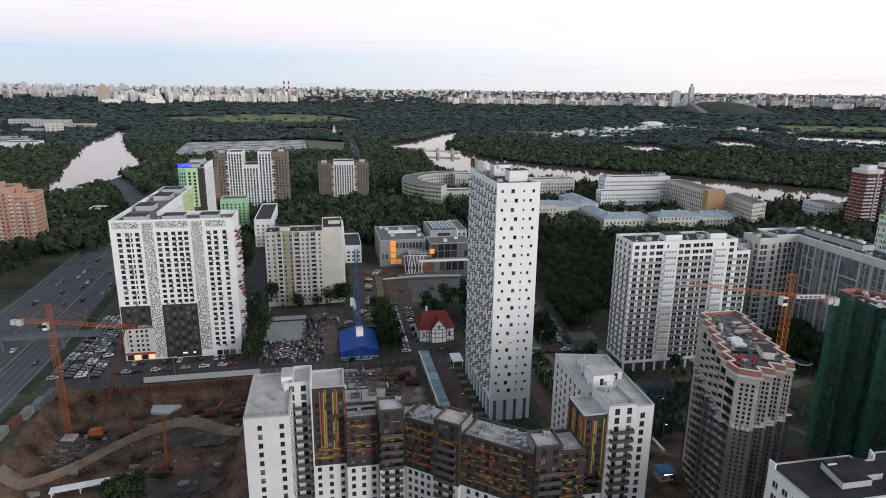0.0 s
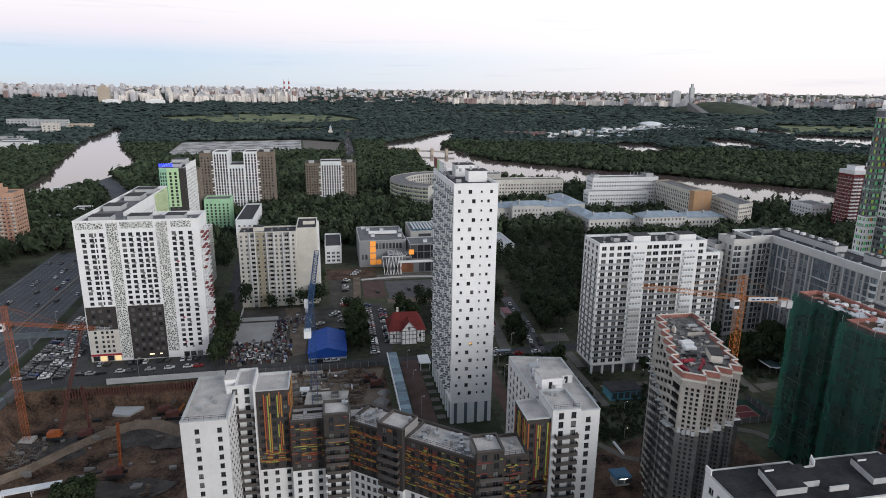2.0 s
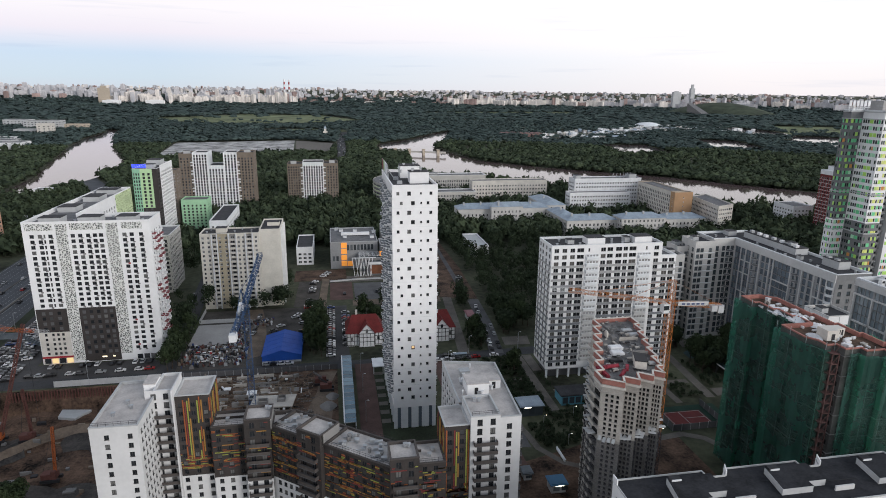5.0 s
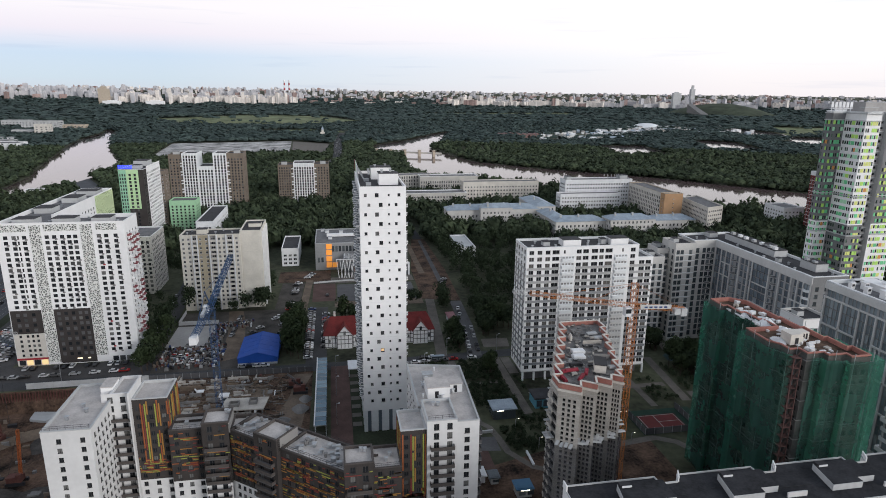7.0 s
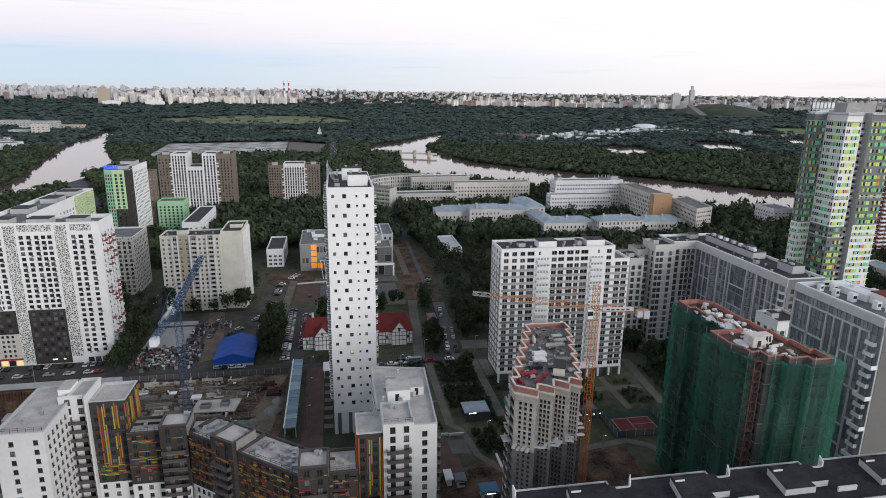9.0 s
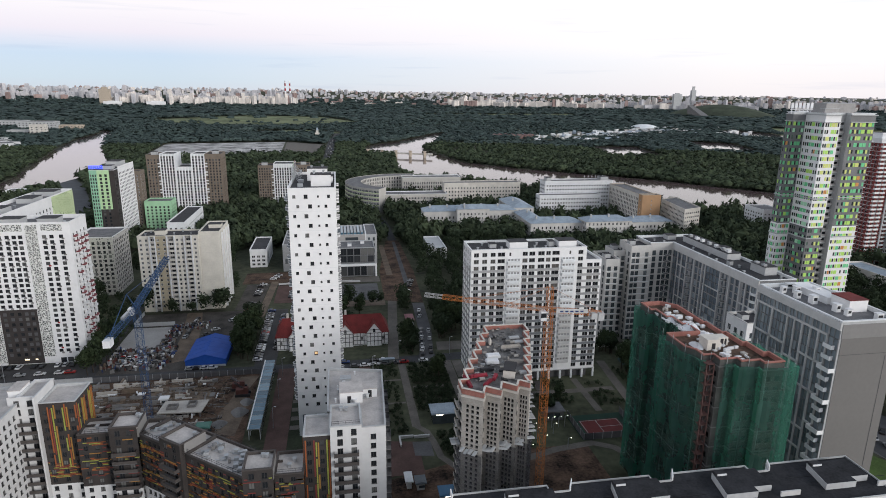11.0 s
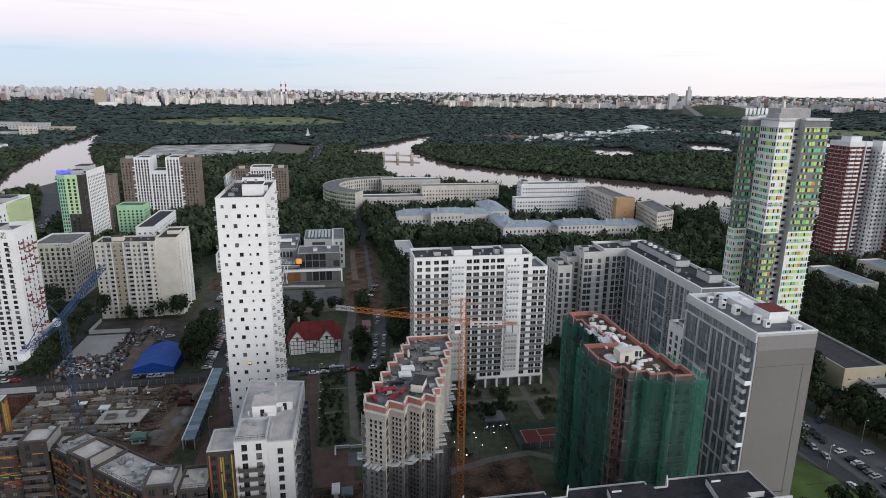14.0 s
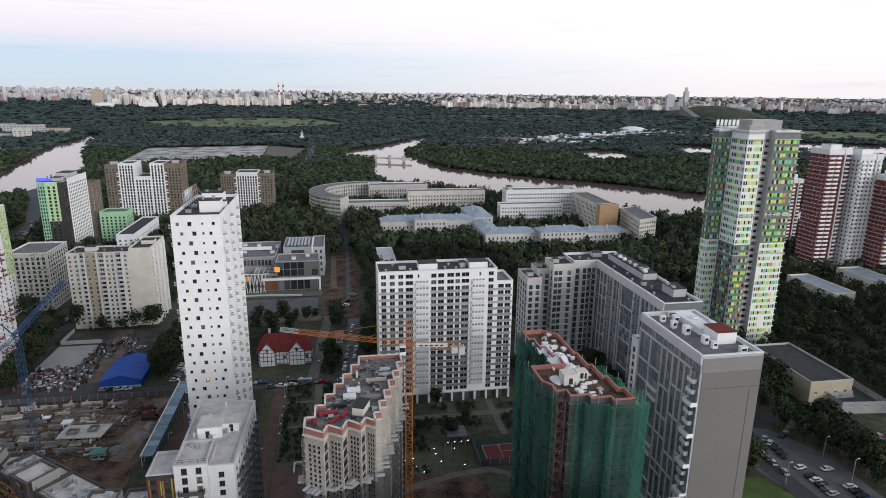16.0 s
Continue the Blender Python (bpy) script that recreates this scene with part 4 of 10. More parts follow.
        mb.beam((53.4, y, H - 0.9), (51.0, y, H + 3.0), 0.12)
    for z in (0.4, 2.2, 3.9):
        mb.beam((51.1, 193.5, H + z), (51.1, 213.8, H + z), 0.12)
    part("billboard_frame", mb, STEEL, b.th)
    for y, y2, m in ((207.5, 213.8, STRIPS[3]), (203.5, 207.3, MINT), (196.5, 203.3, COOLW)):
        mb = Mesh()
        mb.box(50.85, y, H + 0.8, 50.97, y2, H + 4.1)
        part("billboard_panel", mb, m, b.th)
    b.finish()


white_tower()


# ---- long white flats with printed panel bands ----
def printed_flats():
    H, fh = 58.0, 2.14
    b = Building("apartment_block", "tall white flats with fleck-printed bands and a dark brown inset", "apartment block", -59.5, 255, limit=300)
    mb = Mesh()
    y0, x0, x1 = 248.0, -82.3, -37.0
    L = x1 - x0
    # columns reckoned along the front
    left, mid, right = (3.1, 6.0, 7.5, 9.6), (17.4, 20.0, 22.8, 25.2, 27.4), (35.8, 38.4, 41.8)

    def ops(cols, z):
        return [(c - (0.32 if c == 7.5 else 0.76), c + (0.32 if c == 7.5 else 0.76), z + 0.42, z + 1.74) for c in cols]

    rows = []
    for i in range(23):
        z = 4.2 + i * fh
        cols = right if i < 9 else left + mid + right
        rows.append((z, z + fh, ops(cols, z)))
    b.wall(mb, (x0, y0), (x1, y0), 0, H, rows, frame_mat=FRAMED)
    ends = rows_of(4.2, 23, fh, (2.5, 6.0, 9.5, 13.0), 1.2, 1.3, 0.4)
    b.wall(mb, (x1, y0), (x1, 264), 0, H, ends, frame_mat=FRAMED)
    b.wall(mb, (x1, 264), (-68.5, 264), 0, H)
    b.wall(mb, (-68.5, 264), (-68.5, 334), 0, H, rows_of(4.2, 23, fh, spread(70, 20), 1.2, 1.3, 0.4), frame_mat=FRAMED)
    b.wall(mb, (-68.5, 334), (x0, 334), 0, H)
    b.wall(mb, (x0, 334), (x0, y0), 0, H, rows_of(4.2, 23, fh, spread(86, 22), 1.2, 1.3, 0.4), frame_mat=FRAMED)
    part("wall", mb, WHITE, b.th)
    # printed bands stand proud of the wall
    for u0, u1, za, zb in ((11.6, 15.6, 1.0, 57.0), (29.4, 33.6, 3.0, 57.0), (1.0, 10.6, 54.6, 57.2), (16.6, 28.4, 54.6, 57.2), (35.0, 42.5, 54.6, 57.2)):
        p = Mesh()
        p.box(x0 + u0, y0 - 0.12, za, x0 + u1, y0, zb)
        part("printed_band", p, PRINT, b.th, "fleck-printed pale panels")
    for u0, u1, za, zb in ((0.3, 11.4, 13.5, 23.2), (15.8, 29.2, 0.3, 23.2)):
        p = Mesh()
        p.box(x0 + u0, y0 - 0.1, za, x0 + u1, y0, zb)
        part("brown_panel_field", p, BROWN, b.th, "dark brown cladding")
    low = Mesh()
    lr = rows_of(3.4, 5, 2.0, (2.4, 5.0, 6.8, 8.6), 0.95, 1.1, 0.5)
    b.wall(low, (x0 + 0.3, y0 - 0.2), (x0 + 11.4, y0 - 0.2), 0, 13.5, lr, frame_mat=FRAMED)
    part("shop_wing_wall", low, CREAM, b.th)
    p = Mesh()
    p.box(x0 + 0.2, y0 - 0.5, 2.6, x0 + 11.5, y0 - 0.2, 3.3)
    part("shop_fascia", p, REDP, b.th, "red shop sign band")
    for i in range(4):
        p = Mesh()
        p.box(x0 + 0.8 + 2.7 * i, y0 - 0.26, 0.3, x0 + 3.1 + 2.7 * i, y0 - 0.2, 2.4)
        part("shop_window", p, SHOPGLOW if i in (1, 3) else GLASS, b.th)
    for i in range(3):
        p = Mesh()
        p.box(x0 + 35.2 + 2.6 * i, y0 - 0.06, 0.2, x0 + 37.3 + 2.6 * i, y0, 2.2)
        part("shop_window", p, GLASS, b.th)
    for u, w in ((22.0, 1.8), (26.0, 0.9)):
        p = Mesh()
        p.box(x0 + u, y0 - 0.2, 1.8, x0 + u + w, y0 - 0.1, 2.3)
        part("lit_sign", p, SIGNGLOW, b.th)
    # windows in the brown field
    pw = Mesh()
    pw.box(-0.62, -0.05, 0, 0.62, 0, 1.3, 0)
    pwd = [pw.data("window", [k]) for k in (GLASS, DGREY)]
    for i in range(9):
        for c in (17.6, 20.2, 22.9, 25.4, 27.6) + ((3.0, 5.6, 8.6) if i > 4 else ()):
            hang(b, pwd[(i * 3 + int(c)) % 2], x0 + c, y0 - 0.1, 3.2 + i * fh + 0.4, 0, "window")
    ac = Mesh()
    ac.box(-0.38, -0.42, 0, 0.38, 0, 0.5)
    acd = ac.data("air_conditioner", [MGREY])
    acr = ac.data("air_conditioner", [REDP])
    r = random.Random(3)
    for i in range(23):
        z = 4.2 + i * fh
        for c in (right if i < 9 else left + mid + right):
            if r.random() < 0.45 and c != 7.5:
                hang(b, acr if r.random() < 0.04 else acd, x0 + c + 0.72, y0, z - 0.05, 0, "air_conditioner")
    PINK = mat("faded_red_panels", (0.22, 0.07, 0.08), 0.7, 0.15, 3.0, 0.4, 0.05)
    red, whi = balcony_data(2.2, 1.1, 0.7, PINK, WHITE), balcony_data(2.2, 1.1, 0.7, PALE, WHITE)
    for i in range(23):
        for j in range(3):
            hang(b, red if r.random() < 0.5 else whi, x1, y0 + 3.0 + 4.6 * j + (i % 2) * 0.9, 4.4 + i * fh, 90)
    flat_roof(b, [(x0, y0), (x1, y0), (x1, 264), (-68.5, 264), (-68.5, 334), (x0, 334)], H, (ROOFM, WHITE), 1.6)
    for p in ((-78, 252, -70, 258), (-64, 252, -56, 258), (-50, 252, -43, 258), (-80, 275, -73, 283), (-79, 300, -72, 310), (-80, 320, -71, 328)):
        roof_box(b, "machine_room", *p, H - 1.6, H + 0.6, LGREY, ROOFD)
    vents(b, [(-66, 255), (-54, 261), (-41, 254), (-75, 290), (-77, 315)], H - 1.6)
    g = Mesh()
    g.box(-78, 333.9, 20, -68.4, 334.1, 57.5)
    g.box(-68.5, 310, 22, -68.3, 334, 57.5)
    part("lime_panel_field", g, LIMEP, b.th, "lime and white cladding at the far end")
    b.finish()


AMBERGLOW = glow("amber_room_light", (1.0, 0.37, 0.065), 0.34)
LAMPGLOW = glow("lamp_light", (1.0, 0.92, 0.75), 6.0)
SHOPGLOW, SIGNGLOW = glow("shop_light", (1.0, 0.72, 0.36), 0.45), glow("sign_light", (1.0, 0.85, 0.6), 1.0)
printed_flats()


# ---- foreground flats with coloured strips ----
def strip_flats():
    fh, H1, H2, HL = 2.27, 36.5, 38.0, 28.6
    b = Building("apartment_complex", "flats, white below, dark brown above with orange and lime strips", "apartment block", 28, 130, limit=300)
    white, brown = Mesh(), Mesh()
    SPLIT = 16.1
    r = random.Random(11)
    cube = Mesh()
    cube.box(0, -0.10, 0, 1, 0.02, 1)
    strip_data = [cube.data("cladding_strip", [m], unit=1.0) for m in STRIPS]
    count = [0]

    small = [Mesh() for _ in STRIPS]

    def strip(x, y, z, ang, w, h, k=None):
        if count[0] >= 300:
            c, q = math.cos(ang), math.sin(ang)
            small[r.choice((0, 0, 1, 1, 1, 2, 3, 3)) if k is None else k].prism([(x + q * 0.1, y - c * 0.1), (x + w * c + q * 0.1, y + w * q - c * 0.1), (x + w * c, y + w * q), (x, y)], z, z + h)
            return
        ob = new("cladding_strip", strip_data[r.choice((0, 0, 1, 2, 3, 3)) if k is None else k])
        ob.parent = b.th
        ob.matrix_local = Matrix.Translation(Vector((x, y, z)) * U - b.th.location) @ Matrix.Rotation(ang, 4, "Z") @ Matrix.Diagonal((w * U, 1, h * U, 1))
        count[0] += 1

    def face(p0, p1, top, cols, split=True, w=1.0, h=1.15, strips=0, vertical=False):
        """One front: white up to the split, brown over it, with strips on the brown."""
        n = int((top - 1.0) / fh)
        rows = rows_of(0.9, n, fh, cols, w, h, 0.6)
        lowr = [q for q in rows if q[1] <= SPLIT + 0.1]
        upr = [q for q in rows if q[1] > SPLIT + 0.1]
        if split:
            zs = lowr[-1][1] if lowr else SPLIT
            b.wall(white, p0, p1, 0, zs, lowr, frame_mat=FRAMED)
            b.wall(brown, p0, p1, zs, top, upr, frame_mat=FRAMED)
        else:
            b.wall(white, p0, p1, 0, top, rows, frame_mat=FRAMED)
        L = math.dist(p0, p1)
        d = Vector((p1[0] - p0[0], p1[1] - p0[1])) / L
        ang = math.atan2(d.y, d.x)
        if vertical:
            # tall bars between the window columns
            us = [u for u in [0.3 + 0.46 * i for i in range(int(L / 0.46))] if all(abs(u + 0.15 - c) > w / 2 + 0.17 for c in cols)]
            for i, u in enumerate(us):
                z = top - 0.6 - r.random() * 1.5
                while z > SPLIT + 5:
                    hh = min(z - SPLIT - 3, r.choice((3.5, 6, 9, 12)))
                    strip(p0[0] + d.x * u, p0[1] + d.y * u, z - hh, ang, 0.3, hh, (0, 3, 2, 1, 2, 0, 1)[i % 7])
                    z -= hh + r.choice((0.2, 0.6, 2.0))
            strips = 14
        floors = 7 if not vertical else 2
        for i in range(strips * 5):
            f = r.randrange(0, floors)
            zf = SPLIT + 0.72 + f * fh
            if i % 3 and cols:
                # in the solid band under the windows
                z, ww = zf + r.choice((-0.42, -0.1, 0.22)), min(L * 0.95, r.choice((0.9, 1.6, 2.4, 3.6)))
                u = r.random() * (L - ww)
            else:
                # short ones between two windows
                z = zf + 0.6 + r.choice((0.0, 0.32, 0.64, 0.9))
                gaps = [(a2 + w / 2 + 0.05, b2 - w / 2 - 0.05) for a2, b2 in zip([-w / 2, *cols], [*cols, L + w / 2])]
                g0, g1 = r.choice(gaps)
                ww = (g1 - g0) * r.uniform(0.5, 1.0)
                u = g0 + (g1 - g0 - ww) * r.random()
            if z > top - 1.0 or ww < 0.2:
                continue
            strip(p0[0] + d.x * u, p0[1] + d.y * u, z, ang, ww, 0.2)

    bal = balcony_data(5.4, 1.3, 0.8, UMBER, DGREY)

    def balconies(x, y, ang, z0, z1, data=bal):
        z = z0
        while z < z1 - 1.5:
            hang(b, data, x, y, z, ang)
            z += fh

    # left tower
    face((-20.2, 150), (-20.2, 128.2), H1, spread(21.8, 6), False)
    face((-20.2, 128.2), (-10.2, 128.2), H1, (3.4, 8.2), False)
    face((-10.2, 128.2), (-10.2, 141), H1, spread(12.8, 5), False)
    face((-12.2, 141), (-5.8, 141), H2, (1.9, 4.7), False, 1.2, 1.5)
    balconies(-8.7, 141, 0, 1.6, 34.5)
    face((-5.8, 141), (-5.8, 150), H2, (), False)
    face((-5.5, 140.5), (2.5, 140.5), H1, (1.1, 4.0, 6.9), True, vertical=True)
    face((2.5, 140.5), (2.5, 150.4), H1, (2.4, 6.0), True, vertical=True)
    face((2.5, 150.4), (-20.2, 150.4), H1, (), False)
    part("white_wall", white, STRIPW, b.th)
    white = Mesh()
    # low run, stair block and slanted wings
    face((2.5, 138.6), (10.6, 138.6), HL, (1.6, 4.2, 6.8), True, strips=13)
    face((10.6, 136.0), (16.8, 136.0), 31.2, (1.8, 4.4), True, 1.2, 1.5, strips=3)
    balconies(13.7, 136.0, 0, 1.6, 27)
    p0, p1 = (16.8, 137.0), (43.7, 115.4)
    dx, dy = (p1[0] - p0[0]), (p1[1] - p0[1])
    L = math.hypot(dx, dy)
    dx, dy = dx / L, dy / L
    at = lambda u, o=0.0: (p0[0] + dx * u + dy * o, p0[1] + dy * u - dx * o)
    face(at(0), at(9.2), HL, spread(9.2, 4), True, strips=24)
    face(at(9.2), at(9.2, 1.2), 31.2, (), True)
    face(at(9.2, 1.2), at(16.2, 1.2), 31.2, (2.0, 4.9), True, 1.2, 1.5, strips=3)
    face(at(16.2, 1.2), at(16.2, -0.0), 31.2, (), True)
    x, y = at(12.7, 1.2)
    balconies(x, y, math.degrees(math.atan2(dy, dx)), 1.6, 27)
    face(at(16.2), at(L), HL, spread(L - 16.2, 7), True, strips=52)
    face((43.7, 115.4), (43.7, 114.2), 31.2, (), True)
    face((43.7, 114.2), (50.0, 114.2), 31.2, (1.8, 4.5), True, 1.2, 1.5, strips=3)
    balconies(46.9, 114.2, 0, 1.6, 27)
    face((50.0, 115.6), (56.2, 115.6), HL, (1.4, 3.9), True, strips=14)
    part("white_wall", white, STRIPW, b.th)
    white = Mesh()
    # right tower
    face((56.2, 127), (56.2, 118), 35.8, (2, 5.5), True, vertical=True)
    face((56.2, 118), (62.0, 118), 35.8, (1.2, 4.0), True, vertical=True)
    face((62.0, 117.3), (68.8, 117.3), H2, (2.1, 5.1), False, 1.2, 1.5)
    face((62.0, 127), (62.0, 117.3), H2, (), False)
    balconies(65.4, 117.3, 0, 1.6, 34.5)
    face((68.8, 117.3), (68.8, 118.8), H2, (), False)
    face((68.8, 118.8), (74.2, 118.8), H1, (2.6,), False, 1.2, 1.3)
    face((74.2, 118.8), (75.4, 147), H1, spread(28, 9), False)
    face((75.4, 147), (61.3, 150), H1, spread(14, 4), False)
    face((61.3, 150), (61.3, 127), H1, spread(23, 7), False)
    sidebal = balcony_data(3.6, 1.1, 0.9, DGREY, MGREY)
    for k in range(4):
        balconies(74.5 + 0.27 * k, 123 + 6.5 * k, 87.6, 1.6, 34, sidebal)
    part("white_wall", white, STRIPW, b.th)
    white = Mesh()
    # backs of the low runs
    face((22.4, 144.0), (17.0, 144.0), HL, (), True)
    bk = [at(L, -9.0), at(0, -9.0)]
    for a, c, t in (((56.2, 124.5), (51.4, 124.5), HL), ((51.4, 121), (44, 121), HL), (bk[0], bk[1], HL), ((20, 143), (2.5, 143), HL)):
        face(a, c, t, spread(math.dist(a, c), max(1, int(math.dist(a, c) / 3))), True)
    for sm, k in zip(small, STRIPS):
        tagged(part("thin_strip", sm, k, b.th), kind="stuff")
    part("white_wall", white, STRIPW, b.th)
    part("brown_wall", brown, BROWN, b.th)
    # roofs
    RF, RD = (ROOFL, LGREY), (ROOFL, UMBER)
    flat_roof(b, [(17.0, 137.0), (22.4, 144.0), (17.0, 144.0)], HL, RD, 0.7)
    flat_roof(b, [(-20.2, 128.2), (-10.2, 128.2), (-10.2, 150.4), (-20.2, 150.4)], H1, RF, 0.7)
    flat_roof(b, [(-10.2, 141), (-5.8, 141), (-5.8, 150.4), (-10.2, 150.4)], H2, (ROOFL, STRIPW), 0.7)
    flat_roof(b, [(-5.5, 140.5), (2.5, 140.5), (2.5, 150.4), (-5.5, 150.4)], H1, RF, 0.7)
    flat_roof(b, rect(2.5, 138.6, 10.6, 146), HL, RD, 0.7)
    flat_roof(b, rect(10.6, 136, 17.0, 143), 31.2, RD, 0.7)
    flat_roof(b, [at(0), at(9.2), at(9.2, -9), at(0, -9)], HL, RD, 0.7)
    flat_roof(b, [at(9.2, 1.2), at(16.2, 1.2), at(16.2, -6), at(9.2, -6)], 31.2, RD, 0.7)
    flat_roof(b, [at(9.2, -6), at(16.2, -6), at(16.2, -9), at(9.2, -9)], HL, RD, 0.7)
    flat_roof(b, [at(16.2), at(L), at(L, -9), at(16.2, -9)], HL, RD, 0.7)
    flat_roof(b, rect(43.7, 114.2, 50.0, 121.2), 31.2, RD, 0.7)
    flat_roof(b, rect(50.0, 115.6, 56.2, 124.5), HL, RD, 0.7)
    flat_roof(b, rect(56.2, 118, 62.0, 127), 35.8, RF, 0.7)
    flat_roof(b, rect(62.0, 117.3, 68.8, 127), H2, RF, 0.7)
    flat_roof(b, [(68.8, 118.8), (74.2, 118.8), (75.4, 147), (61.3, 150), (61.3, 127), (68.8, 127)], H1, RF, 0.7)
    # raised blocks also need their other sides
    for q, z0, z1 in ((rect(10.6, 136.6, 17.0, 143), HL - 0.7, 31.1), ([at(9.2, 0.6), at(16.2, 0.6), at(16.2, -6), at(9.2, -6)], HL - 0.7, 31.1), (rect(43.7, 114.8, 50.0, 121.2), HL - 0.7, 31.1), (rect(62.02, 117.9, 68.78, 127), 35, 37.2), (rect(-10.2, 141.6, -5.82, 150.4), 35, 37.2)):
        up = Mesh()
        for i in range(4):
            a, c = q[i], q[(i + 1) % 4]
            up.face([(*a, z0), (*c, z0), (*c, z1), (*a, z1)])
        part("stair_block_wall", up, MGREY, b.th)
    roof_box(b, "machine_room", -12.8, 143, -10.2, 148, H1 - 0.7, H1 + 2.2, WHITE, ROOFL)
    roof_box(b, "machine_room", 64.2, 131.0, 69.6, 136.6, H1 - 0.7, H1 + 2.1, WHITE, ROOFL)
    roof_box(b, "machine_room", 69.6, 133.4, 73.2, 136.6, H1 - 0.7, H1 + 1.5, WHITE, ROOFL)
    for x in (66.0, 71.0):
        m = Mesh()
        m.box(x, 130.95 if x < 70 else 133.35, H1 - 0.6, x + 0.9, 131.0 if x < 70 else 133.4, H1 + 1.2)
        part("roof_door", m, BLACKM, b.th)
    roof_box(b, "hatch", 64.5, 141, 67, 143, H1 - 0.7, H1 + 0.7, LGREY, STEEL)
    fin = Mesh()
    fin.box(-5.8, 139.0, 0, -5.5, 149, H2 + 0.6)
    part("white_fin_wall", fin, STRIPW, b.th)
    # a thin rail along the roof edges, ducts and a round cowl here and there
    for p, q, z in ((at(0.4, -0.4), at(8.8, -0.4), HL), (at(16.6, -0.4), at(L - 0.4, -0.4), HL), (at(16.6, -8.6), at(L - 0.4, -8.6), HL), (at(0.4, -8.6), at(8.8, -8.6), HL), ((2.8, 138.9), (10.3, 138.9), HL), ((50.3, 115.9), (55.9, 115.9), HL), ((62.4, 117.7), (68.5, 117.7), H2), ((-19.9, 128.5), (-10.5, 128.5), H1)):
        m = Mesh()
        for zz in (0.45, 0.9):
            m.beam((*p, z + zz), (*q, z + zz), 0.05)
        k = int(math.dist(p, q) / 1.6) + 1
        for i in range(k + 1):
            c = (p[0] + (q[0] - p[0]) * i / k, p[1] + (q[1] - p[1]) * i / k)
            m.beam((*c, z - 0.1), (*c, z + 0.9), 0.05)
        part("roof_rail", m, BLACKM, b.th)
    for i in range(46):
        u, o = (r.uniform(0.8, 8.4), -r.uniform(1.5, 7.5)) if i % 3 == 0 else (r.uniform(17, L - 1), -r.uniform(1.5, 7.5))
        c = at(u, o)
        z = HL - 0.7
        if i % 4 == 3:
            c, z = (r.uniform(63, 73), r.uniform(129, 146)), H1 - 0.7
        m = Mesh()
        s = r.uniform(0.25, 0.6)
        if i % 2:
            m.prism([(c[0] + s * 0.7 * math.cos(t * math.pi / 4), c[1] + s * 0.7 * math.sin(t * math.pi / 4)) for t in range(8)], z, z + 1.02)
            m.prism([(c[0] + s * math.cos(t * math.pi / 4), c[1] + s * math.sin(t * math.pi / 4)) for t in range(8)], z + 1.0, z + 1.15)
        else:
            m.box(c[0], c[1], z, c[0] + s * 2.2, c[1] + s * 1.6, z + s * 1.5)
            m.beam((c[0], c[1], z + 0.2), (c[0] - 1.2, c[1] + 0.4, z + 0.2), 0.18)
        part("roof_cowl" if i % 2 else "roof_duct", m, (STEEL, MGREY, LGREY, PALE)[i % 4], b.th)
    vents(b, [(-17, 134), (-14, 137), (-15.5, 139.5), (-9, 148.5), (-8, 148), (70, 133), (67, 131), (64, 137)], H1 - 0.7)
    vents(b, [at(3, -5), at(5, -3), at(20, -3), at(22, -5), at(25, -4), at(28, -6), at(19, -6.5), (54, 121), (6, 142), (53, 119)], HL - 0.7)
    vents(b, [(15.6, 141.5), (16.3, 141.2), at(15, -4), (47.5, 119.5), (48.3, 119.3)], 30.6)
    vents(b, [(64.5, 125), (65.6, 124.8)], 37.4)
    b.finish()


strip_flats()


